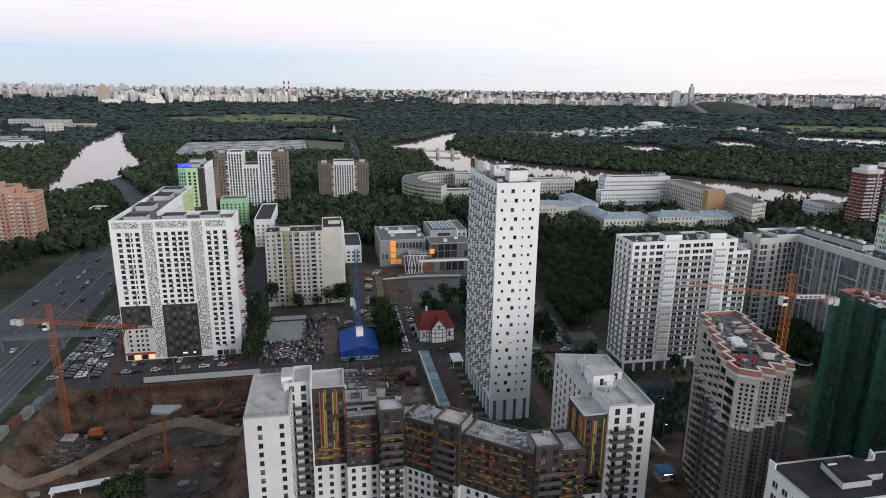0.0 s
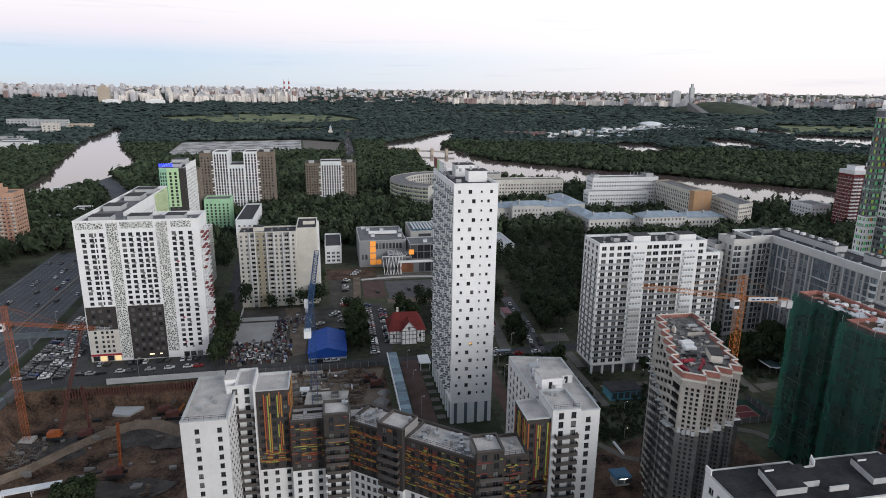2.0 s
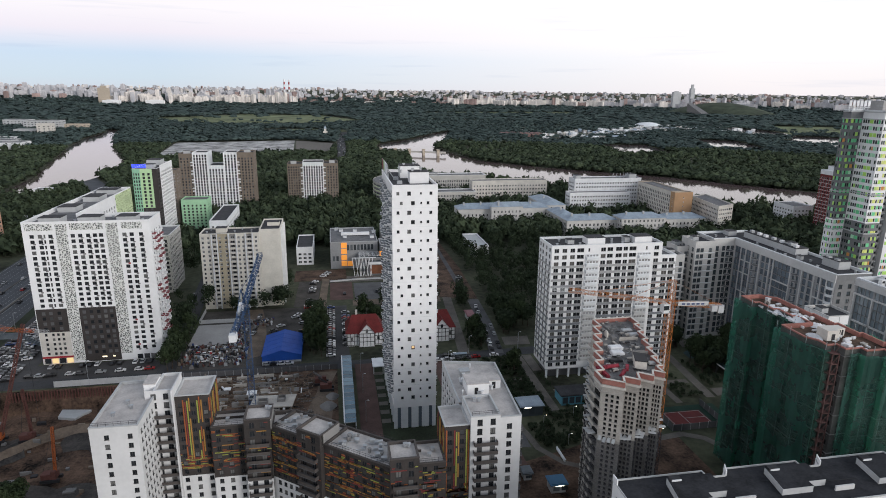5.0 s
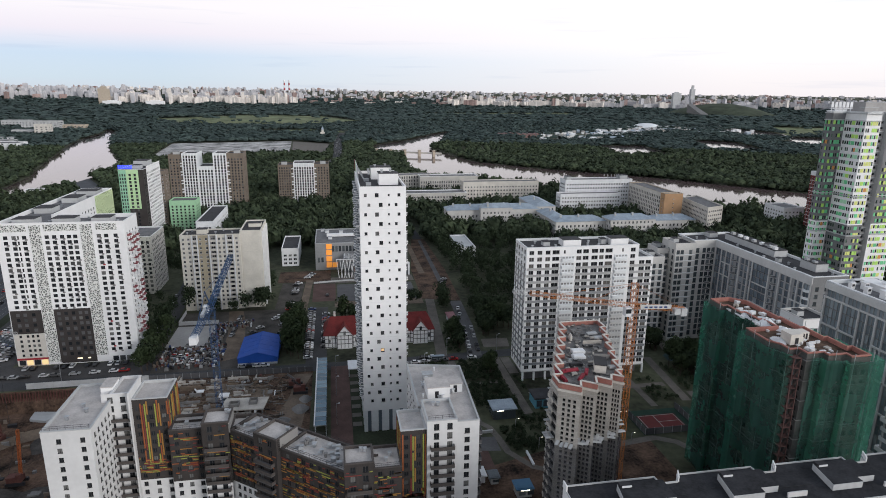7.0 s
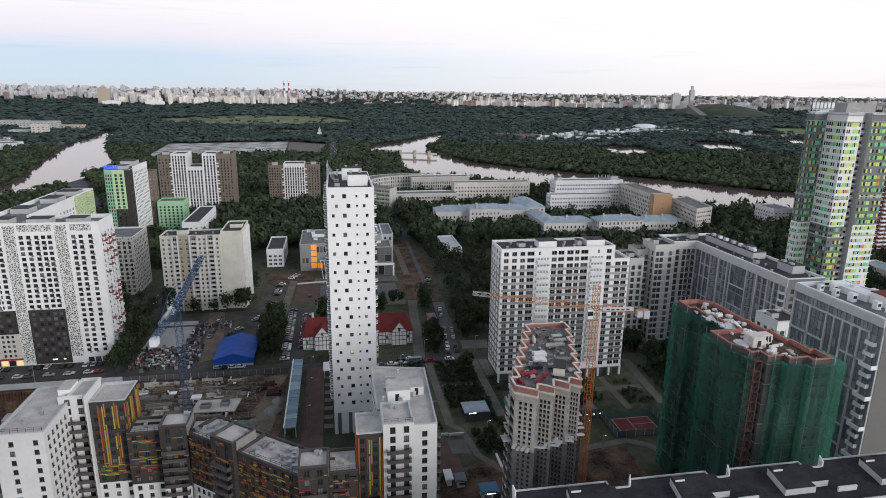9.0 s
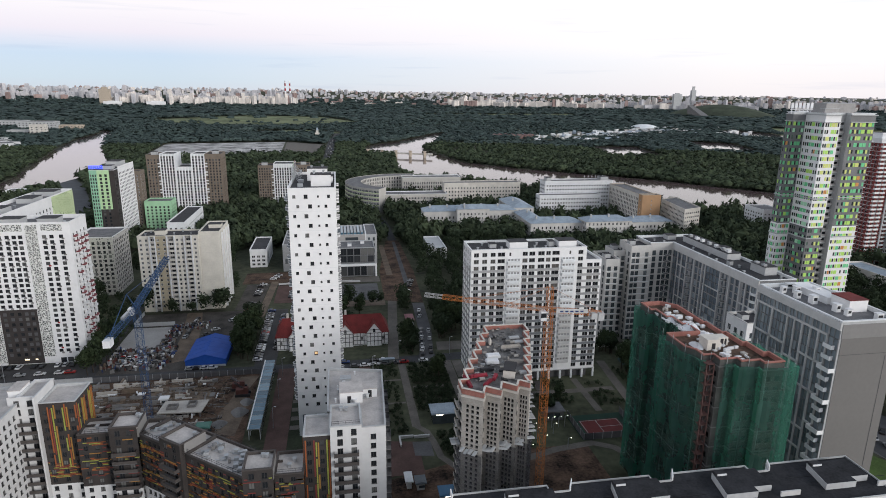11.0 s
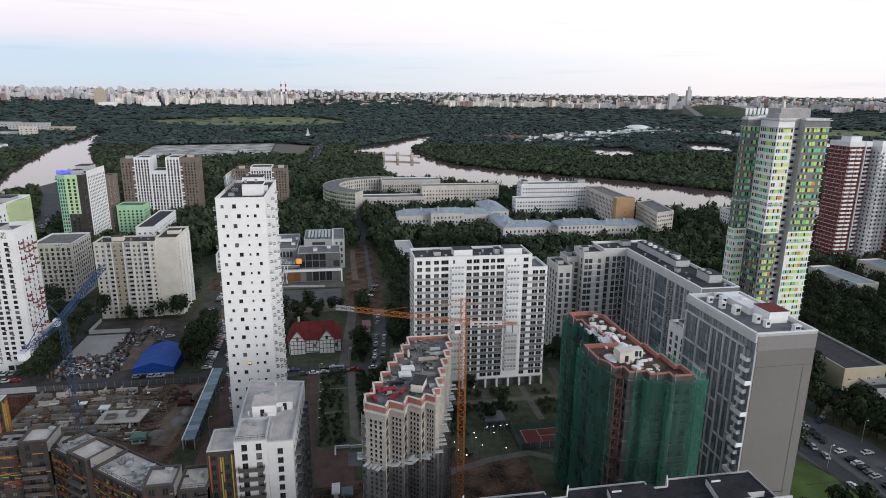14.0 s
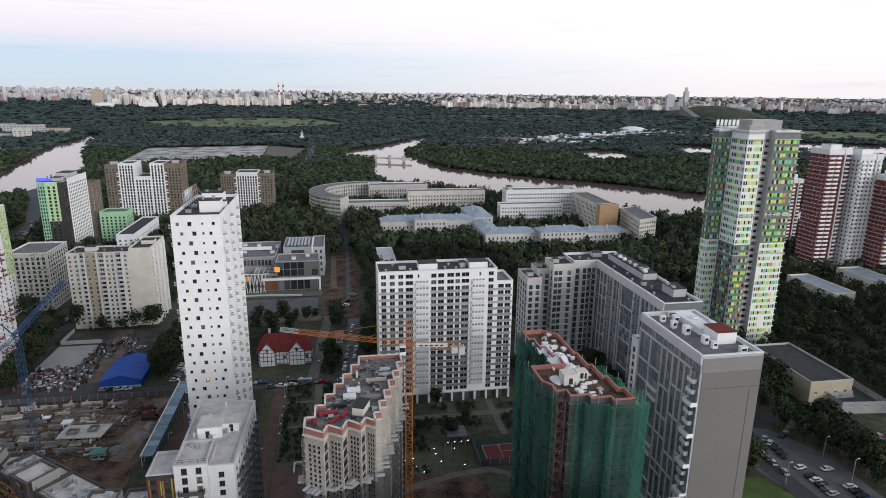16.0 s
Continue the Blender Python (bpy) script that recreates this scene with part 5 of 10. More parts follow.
# ---- pale slab of flats ----
def pale_slab():
    b = Building("apartment_slab", "pale slab of flats with grey bands between rows of windows", "apartment block", 135, 212, limit=260)
    mb, fh, H = Mesh(), 2.52, 53.2
    x0, x1, y0, y1 = 112.0, 156.0, 205.0, 219.0
    cols = [(1.9, 1.7), (5.0, 1.7), (8.1, 1.7), (11.2, 2.5), (20.2, 1.8), (22.9, 2.1), (26.4, 2.3), (29.1, 1.6), (32.0, 2.6), (41.7, 1.8)]
    rows = []
    for i in range(19):
        z = 4.4 + i * fh
        ops = [(c - w * 0.54, c + w * 0.54, z + 0.62, z + 2.1) for c, w in cols]
        if i == 18:
            ops += [(14.2, 14.9, z + 0.75, z + 2.0), (37.2, 37.9, z + 0.75, z + 2.0)]
        rows.append((z, z + fh, ops))
    b.wall(mb, (x0, y0), (x1, y0), 4.0, H, rows, frame_mat=FRAMEG, pane=GLASSP)
    b.wall(mb, (x0, y1), (x0, y0), 4.0, H, rows_of(4.4, 19, fh, (1.6, 4.6, 8.2, 11.8), 1.5, 1.45, 0.65), frame_mat=FRAMEG, pane=GLASSP)
    b.wall(mb, (x1, y0), (x1, y1), 4.0, H)
    b.wall(mb, (x1, y1), (x0, y1), 4.0, H)
    x2, h2 = 162.2, 48.2
    b.wall(mb, (x1, y0), (x2, y0), 4.0, h2, rows_of(4.4, 17, fh, (1.6, 4.3), 2.2, 1.45, 0.65), frame_mat=FRAMEG, pane=GLASSP)
    b.wall(mb, (x2, y0), (x2, y1), 4.0, h2)
    b.wall(mb, (x2, y1), (x1, y1), 4.0, h2)
    part("wall", mb, WHITE, b.th)
    # spandrel bands, a darker cladding on the lower storeys, and loggia screens stand a little proud
    for i in range(1, 19):
        z = 4.4 + i * fh
        p = Mesh()
        for u0, u1 in ((0.2, 12.8), (19.0, 33.6), (40.8, 50.0)):
            p.box(x0 + u0, y0 - 0.05, z - 0.36, x0 + u1, y0, z + 0.56)
        p.box(x0 - 0.05, y0 + 0.4, z - 0.3, x0, y1 - 0.4, z + 0.5)
        if i < 17:
            part("grey_band", p, BANDG if i < 9 else STONEG if i < 14 else MIDG, b.th)
        for u in (13.0, 34.0) if i < 18 else ():
            q = Mesh()
            q.prism([(x0 + u + 0.2, y0), (x0 + u + 0.6, y0 - 0.7), (x0 + u + 5.2, y0 - 0.7), (x0 + u + 5.6, y0)], z + 0.1, z + 1.2)
            q.box(x0 + u + 0.3, y0 - 0.3, z + 1.2, x0 + u + 5.5, y0 - 0.2, z + 2.3)
            part("loggia", q, COOLW if i > 8 else BAYGREY, b.th)
            q, k_ = Mesh(), (i * 5 + int(u)) % 3
            for k in range(4):
                q.box(x0 + u + 0.7 + k * 1.2, y0 - 0.36, z + 1.4, x0 + u + 1.5 + k * 1.2, y0 - 0.3, z + 2.1)
            part("loggia_glazing", q, STONEG if k_ else MGREY, b.th)
    p = Mesh()
    p.box(x0 + 2, y0 + 2, 0, x1 + 4, y1 - 1, 4.0)
    part("recessed_base", p, DGREY, b.th)
    for i in range(12):
        p = Mesh()
        u = x0 + 0.4 + i * 4.5
        p.box(u, y0 + 0.3, 0, u + 0.7, y0 + 1.0, 4.0)
        part("column", p, COOLW, b.th)
    p = Mesh()
    p.box(x0, y0, 3.7, x2, y1, 4.0)
    part("soffit", p, LGREY, b.th)
    flat_roof(b, rect(x0, y0, x1, y1), H, (ROOFD, COOLW), 0.9)
    flat_roof(b, rect(x1, y0, x2, y1), h2, (ROOFM, COOLW), 0.9)
    roof_box(b, "machine_room", 127, 208, 134, 213, H - 0.9, H + 1.6, WHITE, ROOFD)
    roof_box(b, "machine_room", 146, 208, 153, 213, H - 0.9, H + 1.6, WHITE, ROOFD)
    roof_box(b, "hatch", 120, 210, 122.5, 213, H - 0.9, H + 0.6, LGREY, ROOFD)
    roof_box(b, "hatch", 143, 210, 145, 213, H - 0.9, H + 1.0, LGREY, ROOFD)
    vents(b, [(115, 208), (118, 214), (124, 208), (137, 209), (139, 213), (141, 208), (154.5, 210)], H - 0.9)
    b.finish()


pale_slab()


# ---- grey flats round the court ----
def grey_flats():
    b = Building("courtyard_block", "long grey flats with glazed bays and a blank grey end wall", "apartment block", 190, 170, limit=300)
    mb = Mesh()
    fh = 2.75
    H = 57.3
    x0, x1, y0, y1 = 181.0, 196.9, 113.6, 142.8
    b.wall(mb, (x0, y0), (x1, y0), 0, H)
    b.wall(mb, (x1, y0), (x1, y1), 0, H, rows_of(1.5, 19, fh, spread(29, 8), 1.8, 1.5, 0.7))
    b.wall(mb, (x1, y1), (x0, y1), 0, H)
    # curtain glazing between slate spandrels, with one all-glass storey under the cornice
    cells = ((0.65, 6.15, 4), (6.75, 11.95, 4), (12.5, 14.65, 2), (15.05, 17.35, 2), (17.9, 20.15, 2), (20.55, 22.75, 2), (23.3, 25.55, 2), (26.0, 28.9, 2))
    rows = []
    for i in range(20):
        z = 0.2 + i * fh
        ops = []
        for k, (u0, u1, n) in enumerate(cells):
            if i < 19 and k == 1 and i % 6 in (1, 2):
                ops.append((7.6, 9.0, z + 0.3, z + 2.4))
                continue
            w = (u1 - u0) / n
            ops += [(u0 + w * j + 0.05, u0 + w * (j + 1) - 0.05, z + 0.1, z + 2.68) for j in range(n)]
        rows.append((z, z + fh, ops))
    gl = Mesh()
    b.wall(gl, (x0, y1), (x0, y0), 0, H, rows, pane=GLASSN, frame_mat=SLATE, mullion=False)
    part("wall", mb, LGREY, b.th)
    part("glazed_wall", gl, STONEG, b.th)
    # the blank end is a plane of large grey sheets, with a pale cap and a long joint
    p = Mesh()
    p.box(x0 + 0.5, y0 - 0.1, 0, x1, y0, 52.8)
    part("end_wall_sheet", p, ENDGREY, b.th, "blank mid-grey end wall")
    p = Mesh()
    p.box(x0 + 0.3, y0 - 0.12, 52.84, x1, y0, H - 0.9)
    part("end_wall_cap", p, MGREY, b.th)
    for q in ((x1 - 2.6, 0, x1 - 2.45, 48), (x0 + 0.6, 48.6, x1 - 0.3, 48.7)):
        p = Mesh()
        p.box(q[0], y0 - 0.15, q[1], q[2], y0 - 0.1, q[3])
        part("wall_joint", p, DGREY, b.th)
    # pale frame over the long glazed side: posts, and bands that step from bay to bay
    for c, w in ((0.1, 0.5), (6.2, 0.5), (12.0, 0.45), (14.7, 0.3), (17.4, 0.45), (20.2, 0.3), (22.8, 0.45), (25.6, 0.3)):
        p = Mesh()
        p.box(x0 - 0.35, y1 - c - w, 0, x0, y1 - c, H - 4.6)
        part("frame_post", p, BAYGREY, b.th)
    for u0, u1, zs in ((0.1, 6.7, (6.2, 14.4, 22.7, 30.9, 39.2, 44.7)), (6.2, 12.4, (3.5, 11.7, 20.0, 28.2, 36.4, 44.7)), (12.0, 17.8, (8.9, 17.2, 20.0, 28.2, 33.7, 41.9)), (17.4, 23.2, (6.2, 11.7, 19.9, 25.4, 36.4, 44.7)), (22.8, 25.9, (3.4, 11.7, 17.2, 28.2, 36.4, 44.7)), (0.1, 25.9, (52.6,))):
        for z in zs:
            p = Mesh()
            p.box(x0 - 0.4, y1 - u1, z - 0.24, x0 - 0.02, y1 - u0, z + 0.24)
            part("frame_band", p, BAYGREY, b.th)
    p = Mesh()
    p.box(x0 - 0.45, y0 - 0.2, H - 2.3, x0 - 0.02, y1, H - 0.3)
    part("cornice", p, BAYGREY, b.th)
    bal = balcony_data(2.6, 1.0, 0.95, COOLW, COOLW)
    bal2 = balcony_data(5.0, 0.6, 0.95, COOLW, COOLW)
    wrap = balcony_data(3.8, 1.7, 1.0, WHITE, COOLW)
    for i in range(19):
        z = 0.3 + i * fh
        if i % 3 == 1:
            hang(b, wrap, x0, y0 + 1.7, z, -90)
        else:
            hang(b, bal, x0, y0 + 2.3, z, -90)
        if i % 6 in (1, 2):
            hang(b, bal2, x0, y1 - 9.3, z, -90)
    flat_roof(b, rect(x0, y0, x1, y1), H, (ROOFM, COOLW), 1.1, 0.5)
    R = H - 1.1
    roof_box(b, "machine_room", 189.0, 127.6, 193.4, 139.5, R, R + 1.7, WHITE, WHITE)
    roof_box(b, "red_roofed_room", 189.8, 121.4, 195, 127.4, R, R + 3.0, WHITE, ROOFR)
    for p in ((183.6, 137.2, 185.4, 138.8, 2.0), (184.2, 132.5, 186.0, 134.3, 2.2), (185.0, 127.8, 187.0, 130.0, 2.6), (186.4, 121.6, 188.2, 123.6, 2.4), (187.0, 118.8, 188.8, 120.4, 2.0), (192, 115.2, 194.2, 116.8, 1.9), (187.6, 140.4, 190, 141.8, 1.7), (186.6, 135.8, 188.5, 137.8, 2.4), (193.6, 129.6, 195.2, 131.8, 2.7), (190.6, 133.4, 192.4, 135.2, 2.9)):
        p = (p[0] + 0.25, p[1] + 0.25, p[2] - 0.25, p[3] - 0.25, p[4] * 0.8)
        h = roof_box(b, "vent_house", *p[:4], R, R + p[4], WHITE, PALE)
        # black panel in place of the shade inside the vent's open side
        m = Mesh()
        m.box(p[0] + 0.25, p[1] - 0.05, R + p[4] * 0.45, p[2] - 0.25, p[1], R + p[4] * 0.85)
        o = new("louvre", m.data("louvre", [BLACKM], tuple(b.th.location)))
        o.parent = h
    # farther wing: strips of curtain glass, pairs of tall windows and a wide pale cornice
    w = Mesh()
    h2, X0, X1, Y0, Y1 = 46.2, 208.6, 223.0, 178.0, 234.5
    cols = []
    for c, n, ww, full in ((2.2, 2, 1.6, 1), (6.0, 2, 1.4, 1), (9.4, 2, 1.4, 1), (12.4, 1, 1.0, 0), (15.2, 1, 1.0, 0), (18.6, 1, 1.8, 0), (21.3, 1, 1.8, 0), (23.8, 1, 0.9, 0), (29.6, 4, 2.1, 1), (36.2, 1, 1.0, 0), (38.4, 1, 1.0, 0), (42.0, 1, 1.7, 0), (44.8, 1, 1.7, 0), (48.6, 1, 1.0, 0), (51.2, 1, 1.5, 0), (54.2, 2, 1.6, 1)):
        cols += [(c + (k - (n - 1) / 2) * (ww + 0.12), ww, full) for k in range(n)]
    rows = []
    for i in range(15):
        z = 1.6 + i * fh
        rows.append((z, z + fh, [(c - ww / 2, c + ww / 2, z + (0.1 if full and i % 6 != 5 else 0.45), z + 2.62) for c, ww, full in cols]))
    b.wall(w, (X0, Y1), (X0, Y0), 0, h2, rows, pane=GLASSC, frame_mat=FRAMED, mullion=False)
    b.wall(w, (X1, Y0), (X1, 248), 0, h2, rows_of(1.6, 15, fh, spread(70, 14), 1.6, 1.5, 0.7))
    b.wall(w, (X1, 248), (197.9, 248), 0, h2)
    part("wing_wall", w, STONEG, b.th)
    sl = Mesh()
    b.wall(sl, (X0, Y0), (X1, Y0), 0, h2, rows_of(1.6, 15, fh, (2.2, 6.0, 10.0), 1.5, 1.6, 0.6), pane=GLASSB, frame_mat=FRAMED)
    part("slate_end_wall", sl, SLATE, b.th, "slate-grey end of the wing")
    for c in (0.1, 4.2, 7.4, 11.0, 16.6, 22.4, 24.6, 34.4, 40.2, 46.4, 49.6, 52.4, 55.8):
        p = Mesh()
        p.box(X0 - 0.3, Y1 - c - 0.5, 0, X0, Y1 - c, h2 - 3)
        part("frame_post", p, BAYGREY, b.th)
    p = Mesh()
    p.box(X0 - 0.32, Y0, h2 - 3.2, X0, Y1, h2 - 0.3)
    part("frame_band", p, BAYGREY, b.th)
    for c0, c1, zs in ((4.2, 11.4, (7.2, 15.4, 23.6, 31.9, 37.4)), (24.6, 34.8, (9.9, 20.9, 26.4, 34.6)), (46.4, 52.8, (12.6, 23.6, 34.6))):
        for z in zs:
            p = Mesh()
            p.box(X0 - 0.25, Y1 - c1, z, X0, Y1 - c0, z + 0.5)
            part("frame_band", p, BAYGREY, b.th)
    bow2 = bow_data(2.2, 1.2, 0.85, SLATE, LGREY)
    bow3 = bow_data(3.2, 1.2, 0.85, COOLW, COOLW)
    for i in range(15):
        for c in (13.8, 37.3):
            hang(b, bow2, X0, Y1 - c - (0.5 if i % 2 else -0.5), 1.7 + i * fh, -90)
        hang(b, bow3, X0, Y0 + 2.0, 1.7 + i * fh, -90)
    flat_roof(b, [(X0, Y0), (X1, Y0), (X1, 248), (197.9, 248), (197.9, Y1), (X0, Y1)], h2, (ROOFD, COOLW), 1.0, 0.5)
    for p in ((215.6, 207, 221.4, 239, 1.6), (216.4, 186, 221.4, 194, 2.0), (217.5, 212, 220.5, 216, 2.6), (212, 200, 213.5, 202, 0.6), (210, 242, 214, 246, 1.0)):
        roof_box(b, "machine_room", *p[:4], h2 - 1, h2 + p[4], LGREY, ROOFD)
    vents(b, [(212, 225), (211, 190), (214, 197), (220, 182), (213, 215), (211, 207), (203, 241), (206, 238)], h2 - 1)
    for y in (208, 211, 216, 221, 226, 230, 235, 187, 191):
        m = Mesh()
        m.box(216.4, y, h2 + 1.8, 217.8, y + 1.6, h2 + 2.8)
        part("roof_unit", m, STEEL if y % 2 else PALE, b.th)
    # front range across the court: dark glass with bowed balconies in the corner, then stepped blocks
    f = Mesh()
    b.wall(f, (197.9, Y1), (X0, Y1), 0, h2, [(1.6 + i * fh, 1.6 + (i + 1) * fh, [(c - q / 2, c + q / 2, 1.6 + i * fh + 0.4, 1.6 + i * fh + 2.5) for c, q in ((2.0, 1.7), (5.2, 1.6), (7.3, 1.6), (9.4, 1.6))]) for i in range(15)], pane=GLASSB, frame_mat=FRAMED)
    part("stepped_wall", f, PLASTER, b.th)
    for i in range(15):
        hang(b, bow2, 206.0, Y1, 1.7 + i * fh, 0)
    for q, h, cols in ((rect(176.6, 231.6, 182.9, 246), 40.2, (1.6, 4.6)), (rect(182.9, 238, 189.0, 247), 42.2, (1.5, 4.4)), (rect(188.2, 232.6, 197.9, 244), 45.5, (1.3, 3.2, 7.2)), (rect(198.0, 167.5, 208.5, 178.6), 35.0, (2.2, 5.2, 8.3))):
        s = Mesh()
        for i in range(4):
            a, c = q[i], q[(i + 1) % 4]
            L = math.dist(a, c)
            b.wall(s, a, c, 0, h, rows_of(1.6, int((h - 3) / fh), fh, cols if i == 0 else spread(L, max(1, int(L / 2.9)), 0.4), 1.6, 1.8, 0.5) if i in (0, 3) else [], pane=GLASSB, frame_mat=FRAMED)
        part("stepped_wall", s, PLASTER if h != 35.0 else WHITE, b.th)
        for k in range(int((h - 4) / fh)):
            p = Mesh()
            z = 1.75 + k * fh
            p.box(q[0][0] + 0.4, q[0][1] - 0.12, z, q[1][0] - 0.4, q[0][1], z + 0.25)
            part("pale_band", p, COOLW, b.th)
        flat_roof(b, q, h, (ROOFD, PLASTER), 0.9)
        roof_box(b, "hatch", q[0][0] + 1.6, q[0][1] + 5, q[0][0] + 4.2, q[0][1] + 8, h - 0.9, h + 0.9, LGREY, ROOFD)
    b.finish()


grey_flats()


# ---- two towers under construction, with stepped plans ----
def stepped_plan(x, y, n, dx, dy, w0, w1, teeth):
    """A plan that shifts sideways step by step, with a saw-toothed front: teeth of (start, width, back, fore)."""
    front = []
    for a, w, back, fore in teeth:
        front += [(x + a, y + back), (x + a + w, y + fore)]
    right, left = [], []
    for i in range(n):
        w = w0 + (w1 - w0) * i / (n - 1)
        xr = x + dx * i + w
        right += [(xr, y + dy * i + (4.0 if i == 0 else 0)), (xr, y + dy * (i + 1))]
        left += [(x + dx * i, y + dy * i + (1.0 if i == 0 else 0)), (x + dx * i, y + dy * (i + 1))]
    pts = front + right + list(reversed(left[2:])) + [left[1]]
    out = []
    for p in pts:
        if not out or math.dist(p, out[-1]) > 0.2:
            out.append(p)
    return out


def raw_tower():
    b = Building("unfinished_tower", "bare concrete tower under construction with a salmon brick rim", "tower block", 101, 128, limit=260)
    poly = stepped_plan(90.0, 111.4, 7, 2.1, 5.0, 15.0, 11.2, ((0.0, 4.0, 1.0, -1.7), (5.0, 2.9, 1.1, -1.0), (9.1, 2.7, 2.6, 0.4), (13.0, 2.0, 3.0, 1.4)))
    mb = Mesh()
    fh, H = 2.3, 46.2
    for i in range(len(poly)):
        a, c = poly[i], poly[(i + 1) % len(poly)]
        L = math.dist(a, c)
        n = 3 if L < 5.2 else int(L / 1.08)
        rows = rows_of(0.6, 38, fh / 2, spread(L, n, L * 0.14), min(0.62, L * 0.16), 0.72, 0.22) if L > 1.6 and (a[1] + c[1]) / 2 < 141 else []
        if abs(c[1] - a[1]) > abs(c[0] - a[0]) and L > 1.4 and (a[1] + c[1]) / 2 < 141:
            # open loggias on the faces that look sideways
            k = max(1, int(L / 2.6))
            rows = rows_of(0.75, 19, fh, spread(L, k, 0.25), (L - 0.5) / k - 0.5, 1.75, 0.3)
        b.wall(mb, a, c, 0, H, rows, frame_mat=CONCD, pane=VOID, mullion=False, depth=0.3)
    part("wall", mb, CONC, b.th)
    for i in range(20):
        s = Mesh()
        c = (101.5, 128.5)
        z = 0.6 + i * fh
        s.prism([(c[0] + (p[0] - c[0]) * 1.02, c[1] + (p[1] - c[1]) * 1.012) for p in poly], z - 0.12, z + 0.14)
        part("floor_slab", s, CONC, b.th)
    flat_roof(b, poly, H + 1.3, (DECK, SALMON), 1.1, 0.24)
    rim, red = Mesh(), Mesh()
    for i in range(len(poly)):
        a, c = Vector(poly[i]), Vector(poly[(i + 1) % len(poly)])
        if (c - a).length < 0.5:
            continue
        d = (c - a).normalized()
        nn = Vector((d.y, -d.x)) * 0.3
        rim.prism([tuple(a + nn - d * 0.3), tuple(c + nn + d * 0.3), tuple(c), tuple(a)], H - 0.5, H - 0.1)
        cap = Mesh()
        cap.prism([tuple(a + nn * 0.5 - d * 0.15), tuple(c + nn * 0.5 + d * 0.15), tuple(c - nn * 0.95), tuple(a - nn * 0.95)], H + 1.304, H + 1.48)
        part("coping", cap, CREAM, b.th, "cream coping on the brick parapet")
        red.prism([tuple(a + nn * 0.3), tuple(c + nn * 0.3), tuple(c), tuple(a)], H + 0.1, H + 1.02)
    part("cornice", rim, CREAM, b.th)
    part("brick_band", red, SALMON, b.th)
    for i in range(len(poly)):
        cat = Mesh()
        a, c = Vector(poly[i]), Vector(poly[(i + 1) % len(poly)])
        d = c - a
        if d.length < 1.5:
            continue
        d.normalize()
        nn = Vector((d.y, -d.x))
        u = 0.2
        L = (c - a).length
        while u < L - 0.8:
            q = a + d * u
            cat.prism([tuple(q), tuple(q + d * 0.7), tuple(q + d * 0.7 + nn * 1.9), tuple(q + nn * 1.9)], 33.4 + 0.25 * math.sin(u * 3 + i), 33.6 + 0.25 * math.sin(u * 3 + i))
            u += 1.0
        part("catch_platform", cat, LGREY, b.th, "pale debris platform round the tower")
    skirt = Mesh()
    c = Vector((101, 126))
    ringq = [Vector(p) + (Vector(p) - c).normalized() * 1.1 for p in poly]
    for i in range(len(ringq)):
        a, e = ringq[i], ringq[(i + 1) % len(ringq)]
        skirt.face([(*a, 0), (*e, 0), (*e, 33.1), (*a, 33.1)])
    part("debris_net", skirt, GREYNET, b.th, "grey debris net round the lower storeys")
    # balcony openings on the long sides
    for i in range(19):
        z = 0.8 + i * fh
        for k in range(6):
            q = Mesh()
            xx, yy = 90.2 + 2.1 * k, 113.6 + 5 * k
            q.box(xx - 1.0, yy, z, xx, yy + 3.2, z + 0.14)
            q.box(xx - 1.0, yy, z + 0.14, xx - 0.9, yy + 3.2, z + 0.75)
            part("balcony_slab", q, CONC, b.th)
    r = random.Random(5)
    R = H + 0.5
    for nme, x, y, w, d, h, m in (("block_pallet", 98.3, 124.6, 3.0, 2.0, 0.8, PALE), ("block_pallet", 99.2, 127.6, 3.2, 2.0, 0.8, PALE), ("felt_roll", 96.0, 121.2, 3.2, 0.9, 0.6, BLACKM), ("tarpaulin_bundle", 108.2, 135.6, 2.6, 1.6, 0.4, LGREY), ("tarpaulin_bundle", 107.8, 138.6, 2.6, 1.4, 0.4, LGREY), ("block_pallet", 104.6, 118.6, 1.6, 1.4, 0.5, LGREY), ("wall_stub", 104, 133, 5, 0.3, 0.9, CONC), ("wall_stub", 101.6, 135.4, 0.5, 1.4, 1.7, CREAM), ("wall_stub", 103, 124, 4, 0.3, 1.2, CONCD), ("pallet", 104, 141, 1.5, 1.5, 0.5, CONCD)):
        q = Mesh()
        q.box(x, y, R, x + w, y + d, R + h * 0.8)
        q.box(x + 0.15, y + 0.15, R + h * 0.8, x + w * 0.8, y + d * 0.85, R + h)
        part(nme, q, m, b.th)
    # red formwork lies in slanting lengths, and the stair comes up under a felt roof
    for x, y, w, d, a in ((92.0, 116.4, 0.9, 5.0, 0.08), (95.4, 118.9, 3.4, 0.8, 0.1), (98.4, 117.6, 0.8, 2.6, -0.5), (96.2, 115.2, 0.7, 3.0, -0.75), (93.4, 118.6, 1.4, 0.7, 0.5)):
        q = Mesh()
        c, n = math.cos(a), math.sin(a)
        for o, z in ((0.0, 0.0), (0.16, 0.34)):
            q.prism([(x + c * u - n * v, y + n * u + c * v) for u, v in ((-w / 2 + o, -d / 2), (w / 2 - o, -d / 2 + o), (w / 2, d / 2 - o), (-w / 2, d / 2))], R + z, R + z + 0.34)
        part("formwork", q, REDF, b.th, "red steel formwork")
    q = Mesh()
    q.prism([(100.2, 117.4), (102.6, 116.4), (104.2, 120.6), (101.8, 121.6)], R, R + 1.9)
